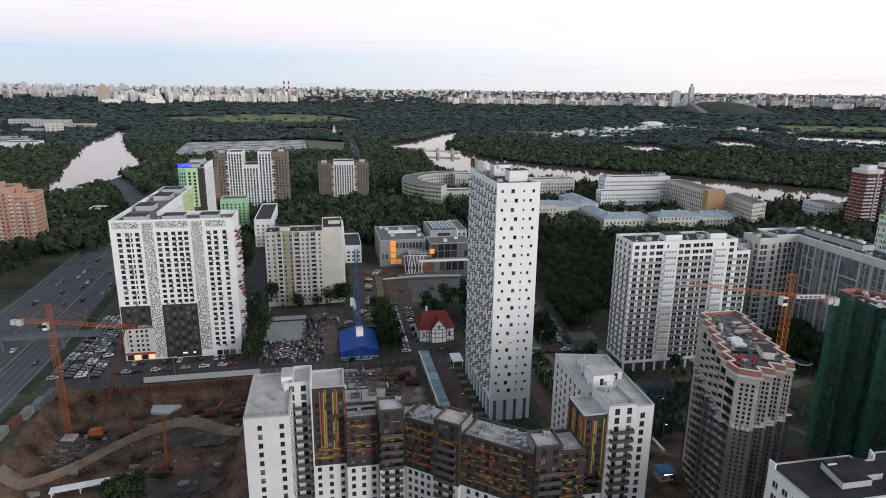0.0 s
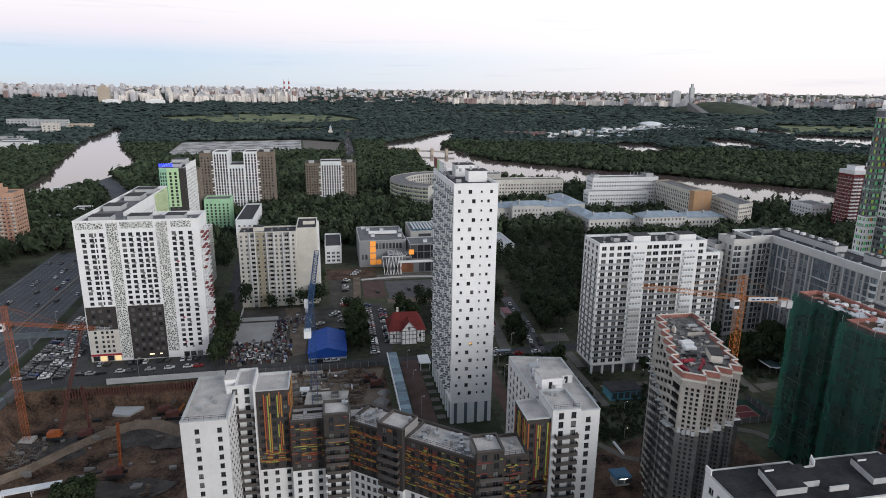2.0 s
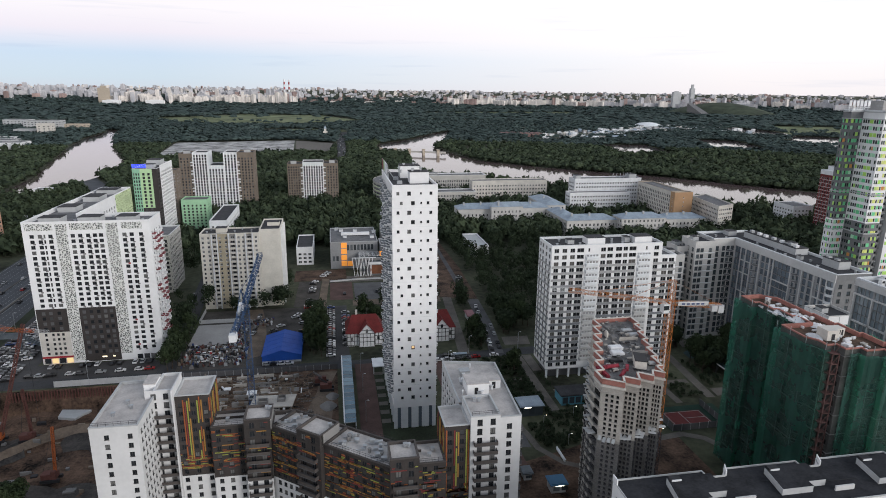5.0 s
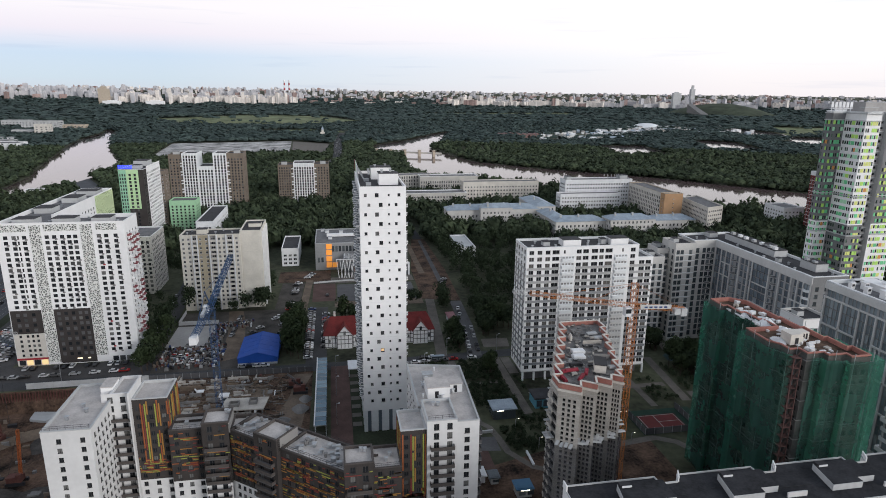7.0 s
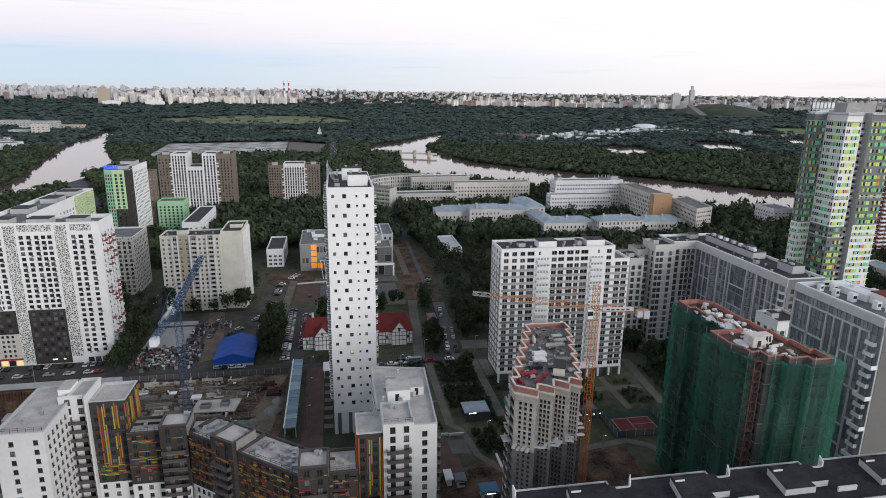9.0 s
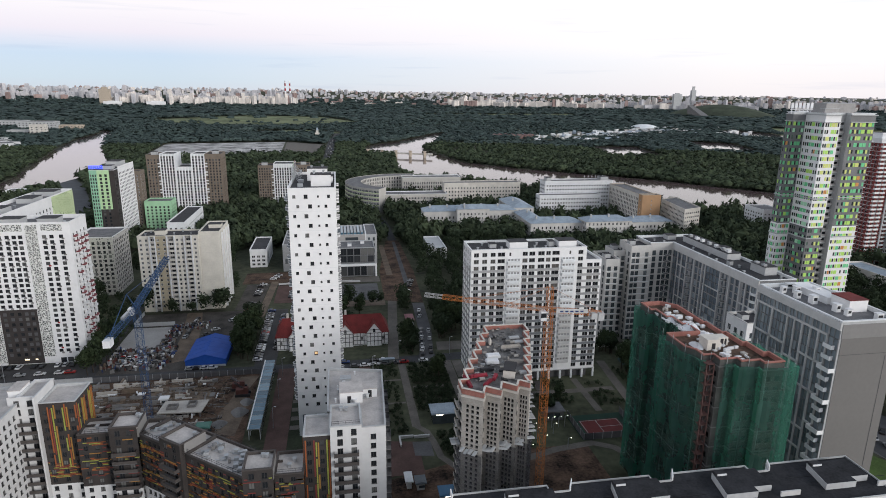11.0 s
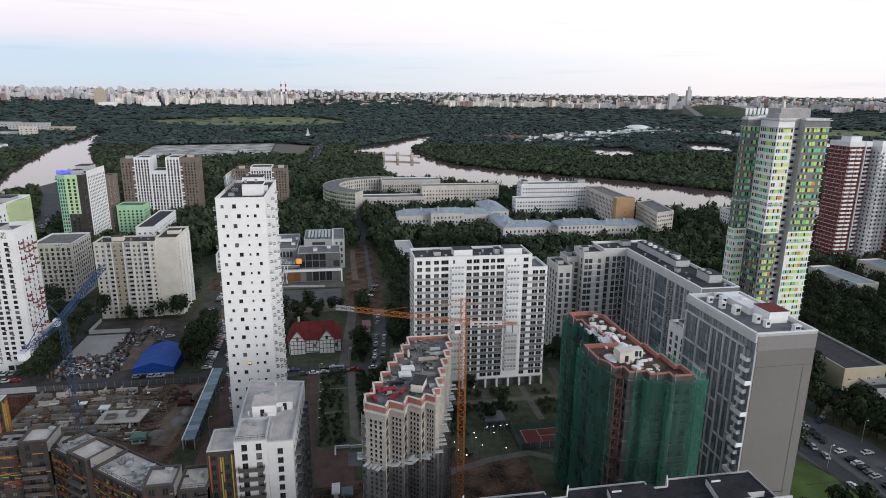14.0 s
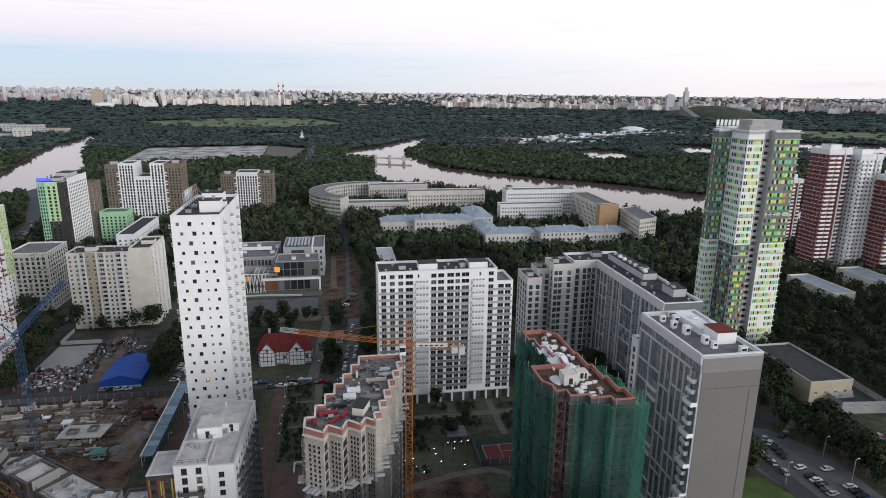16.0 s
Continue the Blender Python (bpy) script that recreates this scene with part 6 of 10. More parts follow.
    part("stair_head", q, CREAM, b.th)
    q = Mesh()
    q.prism([(100.1, 117.3), (102.7, 116.2), (104.4, 120.7), (101.8, 121.8)], R + 1.9, R + 2.1)
    part("stair_roof", q, BLACKM, b.th)
    for i in range(150):
        q = Mesh()
        k = r.random() * 6
        x, y = 92 + 2.1 * k + r.random() * 10, 114 + 5 * k + r.random() * 4
        q.box(x, y, R, x + 0.2 + 1.1 * r.random() ** 2, y + 0.2 + 1.1 * r.random() ** 2, R + 0.12 + 0.35 * r.random())
        part("loose_block", q, r.choice((CONC, CONCD, CONCD, STEEL, BLACKM, CONC, CONCD, DECK)), b.th)
    b.finish()


# near-black panes stand in for the shade inside unglazed openings
VOID = pane_mat("shade_filled_opening", (0.012, 0.012, 0.013), (0.05, 0.048, 0.045))
raw_tower()


def netted_tower():
    b = Building("netted_tower", "tower under construction wrapped in green safety net", "tower block", 152, 127, limit=20)
    poly = [(147.4, 112.0), (147.4, 109.4), (151.5, 109.4), (151.5, 107.8), (156.0, 107.8), (156.0, 106.2), (161.0, 106.2), (161.0, 111.5), (159.6, 111.5), (159.6, 117.5), (158.6, 117.5), (158.6, 124), (157.6, 124), (157.6, 131), (157.0, 131), (157.0, 143.6), (153.6, 147.2), (147.8, 147.0),
            (147.8, 141.2), (149.2, 141.2), (149.2, 135.6), (150.6, 135.6), (150.6, 130.2), (151.8, 130.2), (151.8, 125.2), (143.4, 125.2), (143.4, 117.2), (145.0, 115.0), (145.0, 112.0)]
    H, fh = 51.6, 2.55
    body = Mesh()
    for i in range(len(poly)):
        a, c = poly[i], poly[(i + 1) % len(poly)]
        L = math.dist(a, c)
        rows = rows_of(0.6, 19, fh, spread(L, max(1, int(L / 2.2)), 0.3), 1.2, 1.4, 0.6) if L > 2.4 else []
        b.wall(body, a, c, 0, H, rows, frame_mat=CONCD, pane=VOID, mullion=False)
    # body in the darkened concrete, so less of it shows through the net
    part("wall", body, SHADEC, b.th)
    flat_roof(b, poly, H + 0.4, (SOIL, SALMON), 1.1, 0.4)
    c0 = Vector((152, 127))
    net = Mesh()
    out = []
    n = len(poly)
    for i in range(n):
        a, p, c = Vector(poly[i - 1]), Vector(poly[i]), Vector(poly[(i + 1) % n])
        d0, d1 = (p - a).normalized(), (c - p).normalized()
        n0, n1 = Vector((d0.y, -d0.x)), Vector((d1.y, -d1.x))
        out.append(p + (n0 + n1) * (1.0 / max(0.4, 1 + n0.dot(n1))))
    out = [p + Vector((2.2 if p.x > 159.5 else 0, 0)) for p in out]
    r = random.Random(9)
    ring = []
    for i in range(n):
        a, c = out[i], out[(i + 1) % n]
        m = max(1, int((c - a).length / 0.8))
        for k in range(m):
            ring.append(a + (c - a) * (k / m))
    levels = [1.2875 * k for k in range(40)] + [50.9]
    nrm = [(p - c0).normalized() for p in ring]
    grid = [[(p.x + q.x * s, p.y + q.y * s, z) for p, q, s in ((p, q, 0.34 * math.sin(j * 0.62) + 0.2 * math.sin(j * 1.9 + 2) + 0.10 * math.sin(z * 2.44) + 0.07 * math.sin(z * 0.5 + j) + 0.07 * r.random()) for j, (p, q) in enumerate(zip(ring, nrm)))] for z in levels]
    gap = {j for j, p in enumerate(ring) if p.y < 112.2 and p.x < 147.4 and p.x > 144.3}
    for k in range(len(levels) - 1):
        for j in range(len(ring)):
            if j in gap:
                continue
            jj = (j + 1) % len(ring)
            net.face([grid[k][j], grid[k][jj], grid[k + 1][jj], grid[k + 1][j]])
    part("safety_net", net, NET, b.th, "green mesh net hung from scaffolding")
    for j in range(0, len(ring), 6):
        p = ring[j] - nrm[j] * 0.72
        scaf = Mesh()
        scaf.beam((p.x, p.y, 0), (p.x, p.y, H + 0.9 + 0.5 * r.random()), 0.1)
        part("scaffold_pole", scaf, STEEL, b.th)
    for k in range(1, 11):
        s = Mesh()
        z = 5.0 * k
        s.prism([(a[0] + (p.x - a[0]) * 0.3, a[1] + (p.y - a[1]) * 0.3) for a, p in zip(poly, out)], z - 0.05, z + 0.05)
        part("scaffold_deck", s, CONCD, b.th)
    # hoist shaft in the open gap
    hs = Mesh()
    for x, y in ((144.7, 109.9), (146.5, 109.9), (144.7, 111.8), (146.5, 111.8)):
        hs.beam((x, y, 0), (x, y, H - 1), 0.2)
    for k in range(21):
        z = 0.4 + 2.5 * k
        hs.box(144.6, 109.8, z, 146.6, 111.9, z + 0.14)
        hs.beam((144.7, 109.9, z), (146.5, 109.9, z + 2.2), 0.1)
    part("hoist_shaft", hs, HOIST, b.th, "rusty red hoist scaffold")
    R = H - 0.7
    q = Mesh()
    q.box(148.4, 116.0, R, 151.6, 119.4, R + 2.6)
    q.box(152.4, 118.2, R, 155.2, 120.6, R + 2.0)
    q.box(151.6, 116.6, R, 152.4, 118.2, R + 1.4)
    head = part("stair_head", q, CREAM, b.th)
    # door openings drawn as black sheets that imitate the dark inside
    for x, y, w in ((149.6, 115.95, 0.9), (153.2, 118.15, 0.8), (154.3, 118.15, 0.5)):
        q = Mesh()
        q.box(x, y, R + 0.1, x + w, y + 0.05, R + 1.7)
        o = new("doorway", q.data("doorway", [BLACKM], tuple(b.th.location)))
        o.parent = head
    # a crumpled heap of white sheeting and bags
    for cx, cy, rx, ry, hh in ((152.4, 130.0, 2.6, 4.2, 1.3), (150.6, 136.0, 1.8, 2.8, 1.0), (147.6, 119.0, 1.4, 2.4, 0.8), (153.6, 124.6, 2.0, 1.6, 0.8)):
        q = Mesh()

        def heap(u, k):
            f = (1 - k / 4) * (1 + 0.3 * noise.noise((cx + math.cos(u), cy + math.sin(u), k * 0.7)))
            return (cx + rx * f * math.cos(u), cy + ry * f * math.sin(u), R + hh * math.sin(k / 4 * 1.5) * (1 + 0.5 * noise.noise((u * 2, k * 1.3, cx))))
        for t in range(14):
            for k in range(4):
                u0, u1 = t * math.pi / 7, (t + 1) * math.pi / 7
                q.face([heap(u0, k), heap(u1, k), heap(u1, k + 1), heap(u0, k + 1)])
        part("white_sheeting", q, PALE, b.th, "crumpled white sheeting on the roof")
    for i in range(70):
        q = Mesh()
        x, y = 148.4 + r.random() * 7.4, 109.5 + r.random() * 35
        w, d, h = 0.3 + 1.3 * r.random(), 0.3 + 1.3 * r.random(), 0.2 + 0.6 * r.random()
        q.prism([(x, y), (x + w, y + 0.2), (x + w * 0.9, y + d), (x - 0.1, y + d * 0.9)], R, R + h)
        part("loose_material", q, r.choice((PALE, PALE, PALE, WHITE, CONC)), b.th)
    b.finish()


netted_tower()


# ---- green tower ----
def green_tower():
    b = Building("green_tower", "very tall grey and white tower with lime and yellow panels", "tower block", 280, 250, limit=330)
    H, fh, n = 100.6, 2.93, 33
    grey, white = Mesh(), Mesh()
    r = random.Random(21)
    pan = [Mesh() for _ in GREENS]

    def facet(p0, p1, cells, upper, lower, hues, cut=17):
        """A front of narrow windows with coloured panels between them; storeys of (centre, width, window?)."""
        L = math.dist(p0, p1)
        d = Vector((p1[0] - p0[0], p1[1] - p0[1])) / L
        nn = Vector((d.y, -d.x))
        rows = []
        for i in range(n):
            z = 1.2 + i * fh
            row = cells[(i * 3 + i // 4) % len(cells)]
            ops = [(c - w / 2, c + w / 2, z + 0.62, z + 2.2) for c, w, k in row if k]
            rows.append((z, z + fh, ops))
            for c, w, k in row:
                if k or r.random() < 0.1:
                    continue
                q0, q1 = Vector(p0) + d * (c - w / 2), Vector(p0) + d * (c + w / 2)
                kk = 3 if r.random() < 0.05 else r.choice(hues)
                pan[kk].prism([tuple(q0 + nn * 0.08), tuple(q1 + nn * 0.08), tuple(q1), tuple(q0)], z + 0.58, z + 2.24)
        b.wall(lower, p0, p1, 0, rows[cut][0], rows[:cut], frame_mat=FRAMED, pane=GREENGLASS, mullion=False)
        b.wall(upper, p0, p1, rows[cut][0], H, rows[cut:], frame_mat=FRAMED, pane=GREENGLASS, mullion=False)

    def cells(L, pattern, gap=0.24, margin=0.45):
        """Lay out letters: w window, p panel, P wide panel, b blank."""
        size = {"w": 0.9, "p": 0.9, "P": 1.7, "b": 1.2}
        tot = sum(size[c] for c in pattern) + gap * (len(pattern) - 1)
        s, u, res = (L - 2 * margin) / tot, margin, []
        for c in pattern:
            w = size[c] * s
            if c != "b":
                res.append((u + w / 2, w, c == "w"))
            u += w + gap * s
        return res

    A = ((272.5, 245.0), (272.5, 233.5), (280.2, 233.5), (280.2, 238.5), (286.7, 238.5), (286.7, 235.5), (299.3, 235.5), (299.3, 254.0))
    facet(A[0], A[1], [cells(11.5, q) for q in ("wwwPwwpw", "pwwwPPww", "wwwpPwwp", "wpwwPwpPw")], white, grey, (1, 1, 4, 4, 0))
    facet(A[1], A[2], [cells(7.7, q) for q in ("wwpPpw", "wPwpwp", "wwPpwp", "wpPwPp")], white, grey, (0, 0, 2, 2, 1))
    facet(A[5], A[6], [cells(12.6, q) for q in ("pwpwpPwPp", "wpwpPbwpwp", "pwpPwPPbp", "bpwpwpPwpw")], grey, white, (0, 0, 0, 2, 1, 1))
    facet(A[6], A[7], [cells(18.5, q) for q in ("wpwpPwpwpwpPwp", "bwpwbPwpbwpwPb")], grey, white, (0, 2))
    facet((266.2, 249.6), (266.2, 245.0), [cells(4.6, q) for q in ("pwPw", "wbpw")], grey, white, (1, 1, 4, 0))
    facet((266.2, 245.0), A[0], [cells(6.3, q) for q in ("PwPwP", "wPwPw", "pwPPw", "wPwwp")], grey, white, (1, 1, 4, 0))
    core = Mesh()
    b.wall(core, A[2], A[3], 0, H)
    b.wall(core, A[3], A[4], 0, H, rows_of(1.2, n, fh, (1.1, 3.25, 5.4), 1.7, 1.3, 1.3), frame_mat=FRAMED)
    b.wall(core, A[4], A[5], 0, H)
    b.wall(core, A[7], (293, 267), 0, H)
    b.wall(core, (293, 267), (288, 267), 0, H)
    b.wall(core, (288, 267), (266.2, 249.6), 0, H)
    part("core_wall", core, LGREY, b.th)
    part("grey_wall", grey, SLATE, b.th)
    part("white_wall", white, WHITE, b.th)
    for m, g in zip(pan, GREENS):
        tagged(part("colour_panel", m, g, b.th), kind="stuff")
    poly = [*A, (293, 267), (288, 267), (266.2, 249.6), (266.2, 245)]
    cx, cy = 281.0, 250.0
    for z, t in ((H - 0.3, 0.4), (97.3, 0.35), (63.9, 0.5), (45.9, 0.45)):
        m = Mesh()
        m.prism([(cx + (x - cx) * 1.035, cy + (y - cy) * 1.035) for x, y in poly], z, z + t)
        part("ledge", m, LGREY, b.th)
    # loggias of the core, and corner ledges that stick out of the white storeys
    log = balcony_data(2.0, 0.9, 0.95, WGREY, COOLW)
    slab = Mesh()
    slab.box(-1.4, -0.9, -0.1, 1.4, 0, 0.12)
    slabd = slab.data("corner_ledge", [COOLW])
    for i in range(n - 1):
        z = 1.9 + i * fh
        for u in (281.3, 283.45, 285.6):
            hang(b, log, u, 238.5, z, 0, "loggia")
        hang(b, slabd, 299.3, 236.9, z - 0.6, 90, "corner_ledge")
        if i < 16:
            hang(b, slabd, 266.2, 246.4, z - 0.6, -90, "corner_ledge")
    flat_roof(b, poly, H + 0.8, (ROOFM, COOLW), 1.0)
    roof_box(b, "machine_room", 281, 244, 296, 254, H - 0.2, H + 4.6, WGREY, LGREY)
    roof_box(b, "machine_room", 278, 241, 285, 243.8, H - 0.2, H + 2.4, WGREY, LGREY)
    # the roof sign is kept as plain bars
    m = Mesh()
    for k in range(6):
        x = 264.6 + k * 1.95
        m.box(x, 245.4, H + 2.3, x + 1.28, 245.6, H + 4.8)
        m.box(x + 0.52, 245.6, H - 0.2, x + 0.76, 245.8, H + 4.4)
    m.box(264.6, 245.6, H + 1.7, 276.0, 245.8, H + 1.95)
    part("roof_sign", m, PALE, b.th, "white bars of an unlit roof sign")
    b.finish()


green_tower()


# ---- dark flat roof in the foreground ----
def dark_roof_block():
    b = Building("apartment_block", "white-walled block with a wide black felt roof", "apartment block", 125, 87, limit=10)
    H, x0, x1, y0, y1 = 36.8, 83.9, 166.4, 80.0, 92.3
    starts = [102.3 + 20.6 * k for k in range(3)]
    back = []
    for s in reversed(starts):
        back += [(s + 4.7, y1), (s + 4.7, y1 - 0.1), (s + 3.6, y1 - 2.1), (s + 0.1, y1 - 2.1), (s, y1)]
    poly = [(x0, y0), (x1, y0), (x1, y1)] + [p for i, p in enumerate(back) if i % 5 != 1] + [(x0, y1)]
    mb = Mesh()
    for i in range(len(poly)):
        a, c = poly[i], poly[(i + 1) % len(poly)]
        L = math.dist(a, c)
        b.wall(mb, a, c, 0, H, rows_of(1.5, 12, 2.8, spread(L, int(L / 3)), 1.5, 1.4, 0.8) if i == len(poly) - 1 else [])
    part("wall", mb, WHITE, b.th)
    flat_roof(b, poly, H + 0.12, (BLACKFELT, LGREY), 0.3, 0.12)
    R = H - 0.15
    for k in range(5):
        x = 93.4 + 20.6 * k
        if x + 9 > x1:
            continue
        p = Mesh()
        p.prism([(x - 1.2, 83.2), (x + 5.2, 83.2), (x + 5.2, 84.6), (x + 9.0, 84.6), (x + 9.0, 89.8), (x, 89.8)], R, R + 1.25)
        # white walls made light grey: their shade is put into the colour
        raised = part("raised_wall", p, LGREY, b.th)
        p = Mesh()
        p.prism([(x - 1.1, 83.28), (x + 5.3, 83.28), (x + 5.3, 84.65), (x + 9.1, 84.65), (x + 9.1, 89.9), (x + 0.1, 89.9)], R + 1.25, R + 1.27)
        o = new("raised_roof", p.data("raised_roof", [BLACKFELT], tuple(b.th.location)))
        o.parent = raised
        p = Mesh()
        p.box(x + 0.1, 88.7, R + 1.27, x + 2.2, 89.8, R + 1.75)
        o = new("vent_cap", p.data("vent_cap", [BLACKM], tuple(b.th.location)))
        o.parent = raised
        p = Mesh()
        p.box(x + 0.4, 88.55, R + 1.27, x + 2.3, 88.7, R + 1.6)
        o = new("vent_edge", p.data("vent_edge", [PALE], tuple(b.th.location)))
        o.parent = raised
        p = Mesh()
        p.box(x + 9.6, 82.7, R, x + 13.6, 83.0, R + 1.0)
        # white too, greyed in its colour to hold the shade on it
        part("white_upstand", p, BAYGREY, b.th)
    for s in starts:
        p = Mesh()
        p.prism([(s + 3.75, y1 - 2.1), (s + 3.95, y1 - 2.15), (s + 4.95, y1), (s + 4.75, y1)], H - 0.1, H + 1.0)
        part("white_fin", p, WHITE, b.th)
        p = Mesh()
        p.prism([(s - 0.1, y1 - 2.2), (s + 3.7, y1 - 2.2), (s + 3.6, y1 - 2.1), (s, y1 - 2.1)], H - 0.1, H + 0.22)
        part("coping", p, LGREY, b.th)
    p = Mesh()
    p.box(x0 - 0.1, y1 - 1.8, H, x0 + 0.12, y1, H + 1.3)
    part("white_fin", p, WHITE, b.th)
    for k in range(8):
        p = Mesh()
        p.box(x0 + 2 + 12.7 * k, 85.5 + (k % 3), R, x0 + 9 + 12.7 * k, 85.62 + (k % 3), R + 0.06)
        part("felt_seam", p, BLACKM, b.th)
    b.finish()


dark_roof_block()


# ---- farther buildings ----
def beige_flats():
    b = Building("apartment_block", "weathered beige panel flats with an ochre band and blank end", "apartment block", -12, 313, limit=160)
    mb, oc = Mesh(), Mesh()
    H, fh = 38.8, 2.25
    y0, y1 = 304.5, 318
    for x0, x1, m, cols in ((-31.0, -25.5, mb, (1.4, 4.0)), (-25.5, -23, None, (1.25,)), (-23, -17.5, oc, (1.3, 4.2)), (-17.5, -14, None, (1.75,)), (-14, -9.5, mb, (1.2, 3.3)), (-9.5, -6.2, None, (1.65,)), (-6.2, -3, mb, (1.6,))):
        loggia = m is None
        m = m or Mesh()
        b.wall(m, (x0, y0 + (0.7 if loggia else 0)), (x1, y0 + (0.7 if loggia else 0)), 0, H, rows_of(1.5, 16, fh, cols, 1.9 if loggia else 1.05, 1.25, 0.65))
        if loggia:
            part("loggia_wall", m, WGREY, b.th)
            for i in range(16):
                p = Mesh()
                z = 1.5 + i * fh
                p.box(x0, y0 - 0.35, z - 0.1, x1, y0 + 0.7, z + 0.08)
                p.box(x0 + 0.1, y0 - 0.35, z + 0.08, x1 - 0.1, y0 - 0.25, z + 0.85)
                part("loggia", p, BEIGE if i % 3 else CREAM, b.th)
    for x in (-25.5, -23, -17.5, -14, -9.5, -6.2):
        p = Mesh()
        p.box(x - 0.28, y0 - 0.6, 0, x + 0.28, y0 + 0.7, H - 0.3)
        part("fin_wall", p, PALE, b.th)
    b.wall(mb, (-31, y1), (-31, y0), 0, H, rows_of(1.5, 16, fh, (4, 9), 0.95, 1.1, 0.7))
    b.wall(mb, (-3, y1), (-31, y1), 0, H)
    b.wall(mb, (-3, 305.5), (7, 305.5), 0, H + 1.4)
    b.wall(mb, (-3, y0), (-3, 305.5), 0, H)
    b.wall(mb, (7, 305.5), (7, 331), 0, H + 1.4, rows_of(1.5, 16, fh, spread(25, 8), 1.1, 1.25, 0.65))
    b.wall(mb, (7, 331), (-3, 331), 0, H + 1.4)
    b.wall(mb, (-3, 331), (-3, 305.5), H - 1, H + 1.4)
    for u in (4.0, 10.2, 16.4, 22.6):
        p = Mesh()
        p.box(7.0, 305.5 + u - 0.25, 0, 7.9, 305.5 + u + 0.25, H)
        part("fin_wall", p, PALE, b.th)
    part("wall", mb, BEIGE, b.th)
    part("ochre_wall", oc, OCHRE, b.th)
    # joints between the end wall's concrete panels
    for k in range(1, 8):
        p = Mesh()
        p.box(-2.9, 305.44, k * 4.9, 6.9, 305.5, k * 4.9 + 0.09)
        part("panel_joint", p, CREAM, b.th)
    flat_roof(b, rect(-31, y0, -3, y1), H, (ROOFD, BEIGE), 0.7)
    flat_roof(b, rect(-3, 305.5, 7, 331), H + 1.4, (ROOFD, BEIGE), 0.7)
    roof_box(b, "machine_room", 0, 316, 6, 321, H, H + 2.6, BEIGE, ROOFD)
    roof_box(b, "machine_room", -24, 309, -19, 313, H - 0.7, H + 1.6, BEIGE, ROOFD)
    vents(b, [(-28, 308), (-27, 314), (-15, 309), (-12, 314), (-7, 309), (2, 309), (4, 327)], H - 0.5)
    b.finish()


beige_flats()


def sign_tower():
    b = Building("green_white_tower", "pale green tower with brown base and white side", "tower block", -90, 458, limit=150)
    H, fh = 54.6, 2.4
    g, dk, pr = Mesh(), Mesh(), Mesh()
    cols = (1.3, 3.6, 5.9, 8.2, 11.0, 13.6)
    rows = rows_of(1.5, 21, fh, cols, 1.15, 1.4, 0.6)
    g2 = Mesh()
    left, mid = rows_of(1.5, 21, fh, (0.9, 2.4, 3.9), 0.85, 1.5, 0.5), rows_of(1.5, 21, fh, (2.2, 5.4), 1.5, 1.6, 0.5)
    b.wall(g2, (-98, 438), (-93.2, 438), 0, H, left, frame_mat=FRAMED)
    b.wall(dk, (-93.2, 438), (-85.6, 438), 0, rows[11][0], mid[:11], frame_mat=FRAMED)
    b.wall(g, (-93.2, 438), (-85.6, 438), rows[11][0], H, mid[11:], frame_mat=FRAMED)
    b.wall(dk, (-85.6, 438), (-82.5, 438), 0, H)
    part("dark_green_wall", g2, MINT2, b.th)
    side = rows_of(1.5, 21, fh, spread(42, 14), 1.5, 1.5, 0.5)
    b.wall(dk, (-82.5, 438), (-82.5, 446), 0, H, [(a, c, [o for o in ops if o[1] < 8]) for a, c, ops in side], frame_mat=FRAMED)
    b.wall(pr, (-82.5, 446), (-82.5, 480), 0, H + 1.2, [(a, c, [(o[0] - 8, o[1] - 8, o[2], o[3]) for o in ops if o[0] > 8.2]) for a, c, ops in side], frame_mat=FRAMED)
    b.wall(pr, (-82.5, 480), (-98, 480), 0, H)
    b.wall(g, (-98, 480), (-98, 438), 0, H, rows_of(1.5, 21, fh, spread(42, 13), 1.2, 1.4, 0.6), frame_mat=FRAMED)
    part("green_wall", g, MINT, b.th)
    part("brown_wall", dk, BROWN, b.th)
    part("white_wall", pr, WHITE, b.th)
    flat_roof(b, rect(-98, 438, -82.5, 480), H, (ROOFD, PALE), 0.6)
    roof_box(b, "machine_room", -95, 462, -86, 474, H - 0.6, H + 3, LGREY, ROOFD)
    roof_box(b, "machine_room", -92, 446, -86, 452, H - 0.6, H + 1.8, LGREY, ROOFD)
    blue = glow("blue_sign_light", (0.05, 0.08, 1.0), 1.4)
    p = Mesh()
    p.box(-97.8, 437.96, H + 0.2, -88.8, 438.2, H + 0.6)
    sign = part("roof_sign", p, BLACKM, b.th, "lit blue roof sign")
    for k in range(7):
        q = Mesh()
        q.box(-97.7 + 1.28 * k, 437.8, H + 0.6, -96.75 + 1.28 * k, 438.1, H + 2.9)
        o = new("sign_bar", q.data("sign_bar", [blue], tuple(b.th.location)))
        o.parent = sign
    b.finish()


sign_tower()

block("apartment_block", "grey printed flats with dark square windows round a court", "apartment block", rect(-72, 334.5, -52.5, 360), 32, PRINT2, 2.4, 1.0, (1.35, 1.5), 2.7, (ROOFM, PALE), frame_mat=FRAMED)
block("apartment_block", "small pale green flats with dark windows", "apartment block", rect(-81.8, 493, -62.4, 509), 23.6, MINTG, 2.4, 0.8, (1.3, 1.4), 3.0, (ROOFM, MINTG), frame_mat=FRAMED)
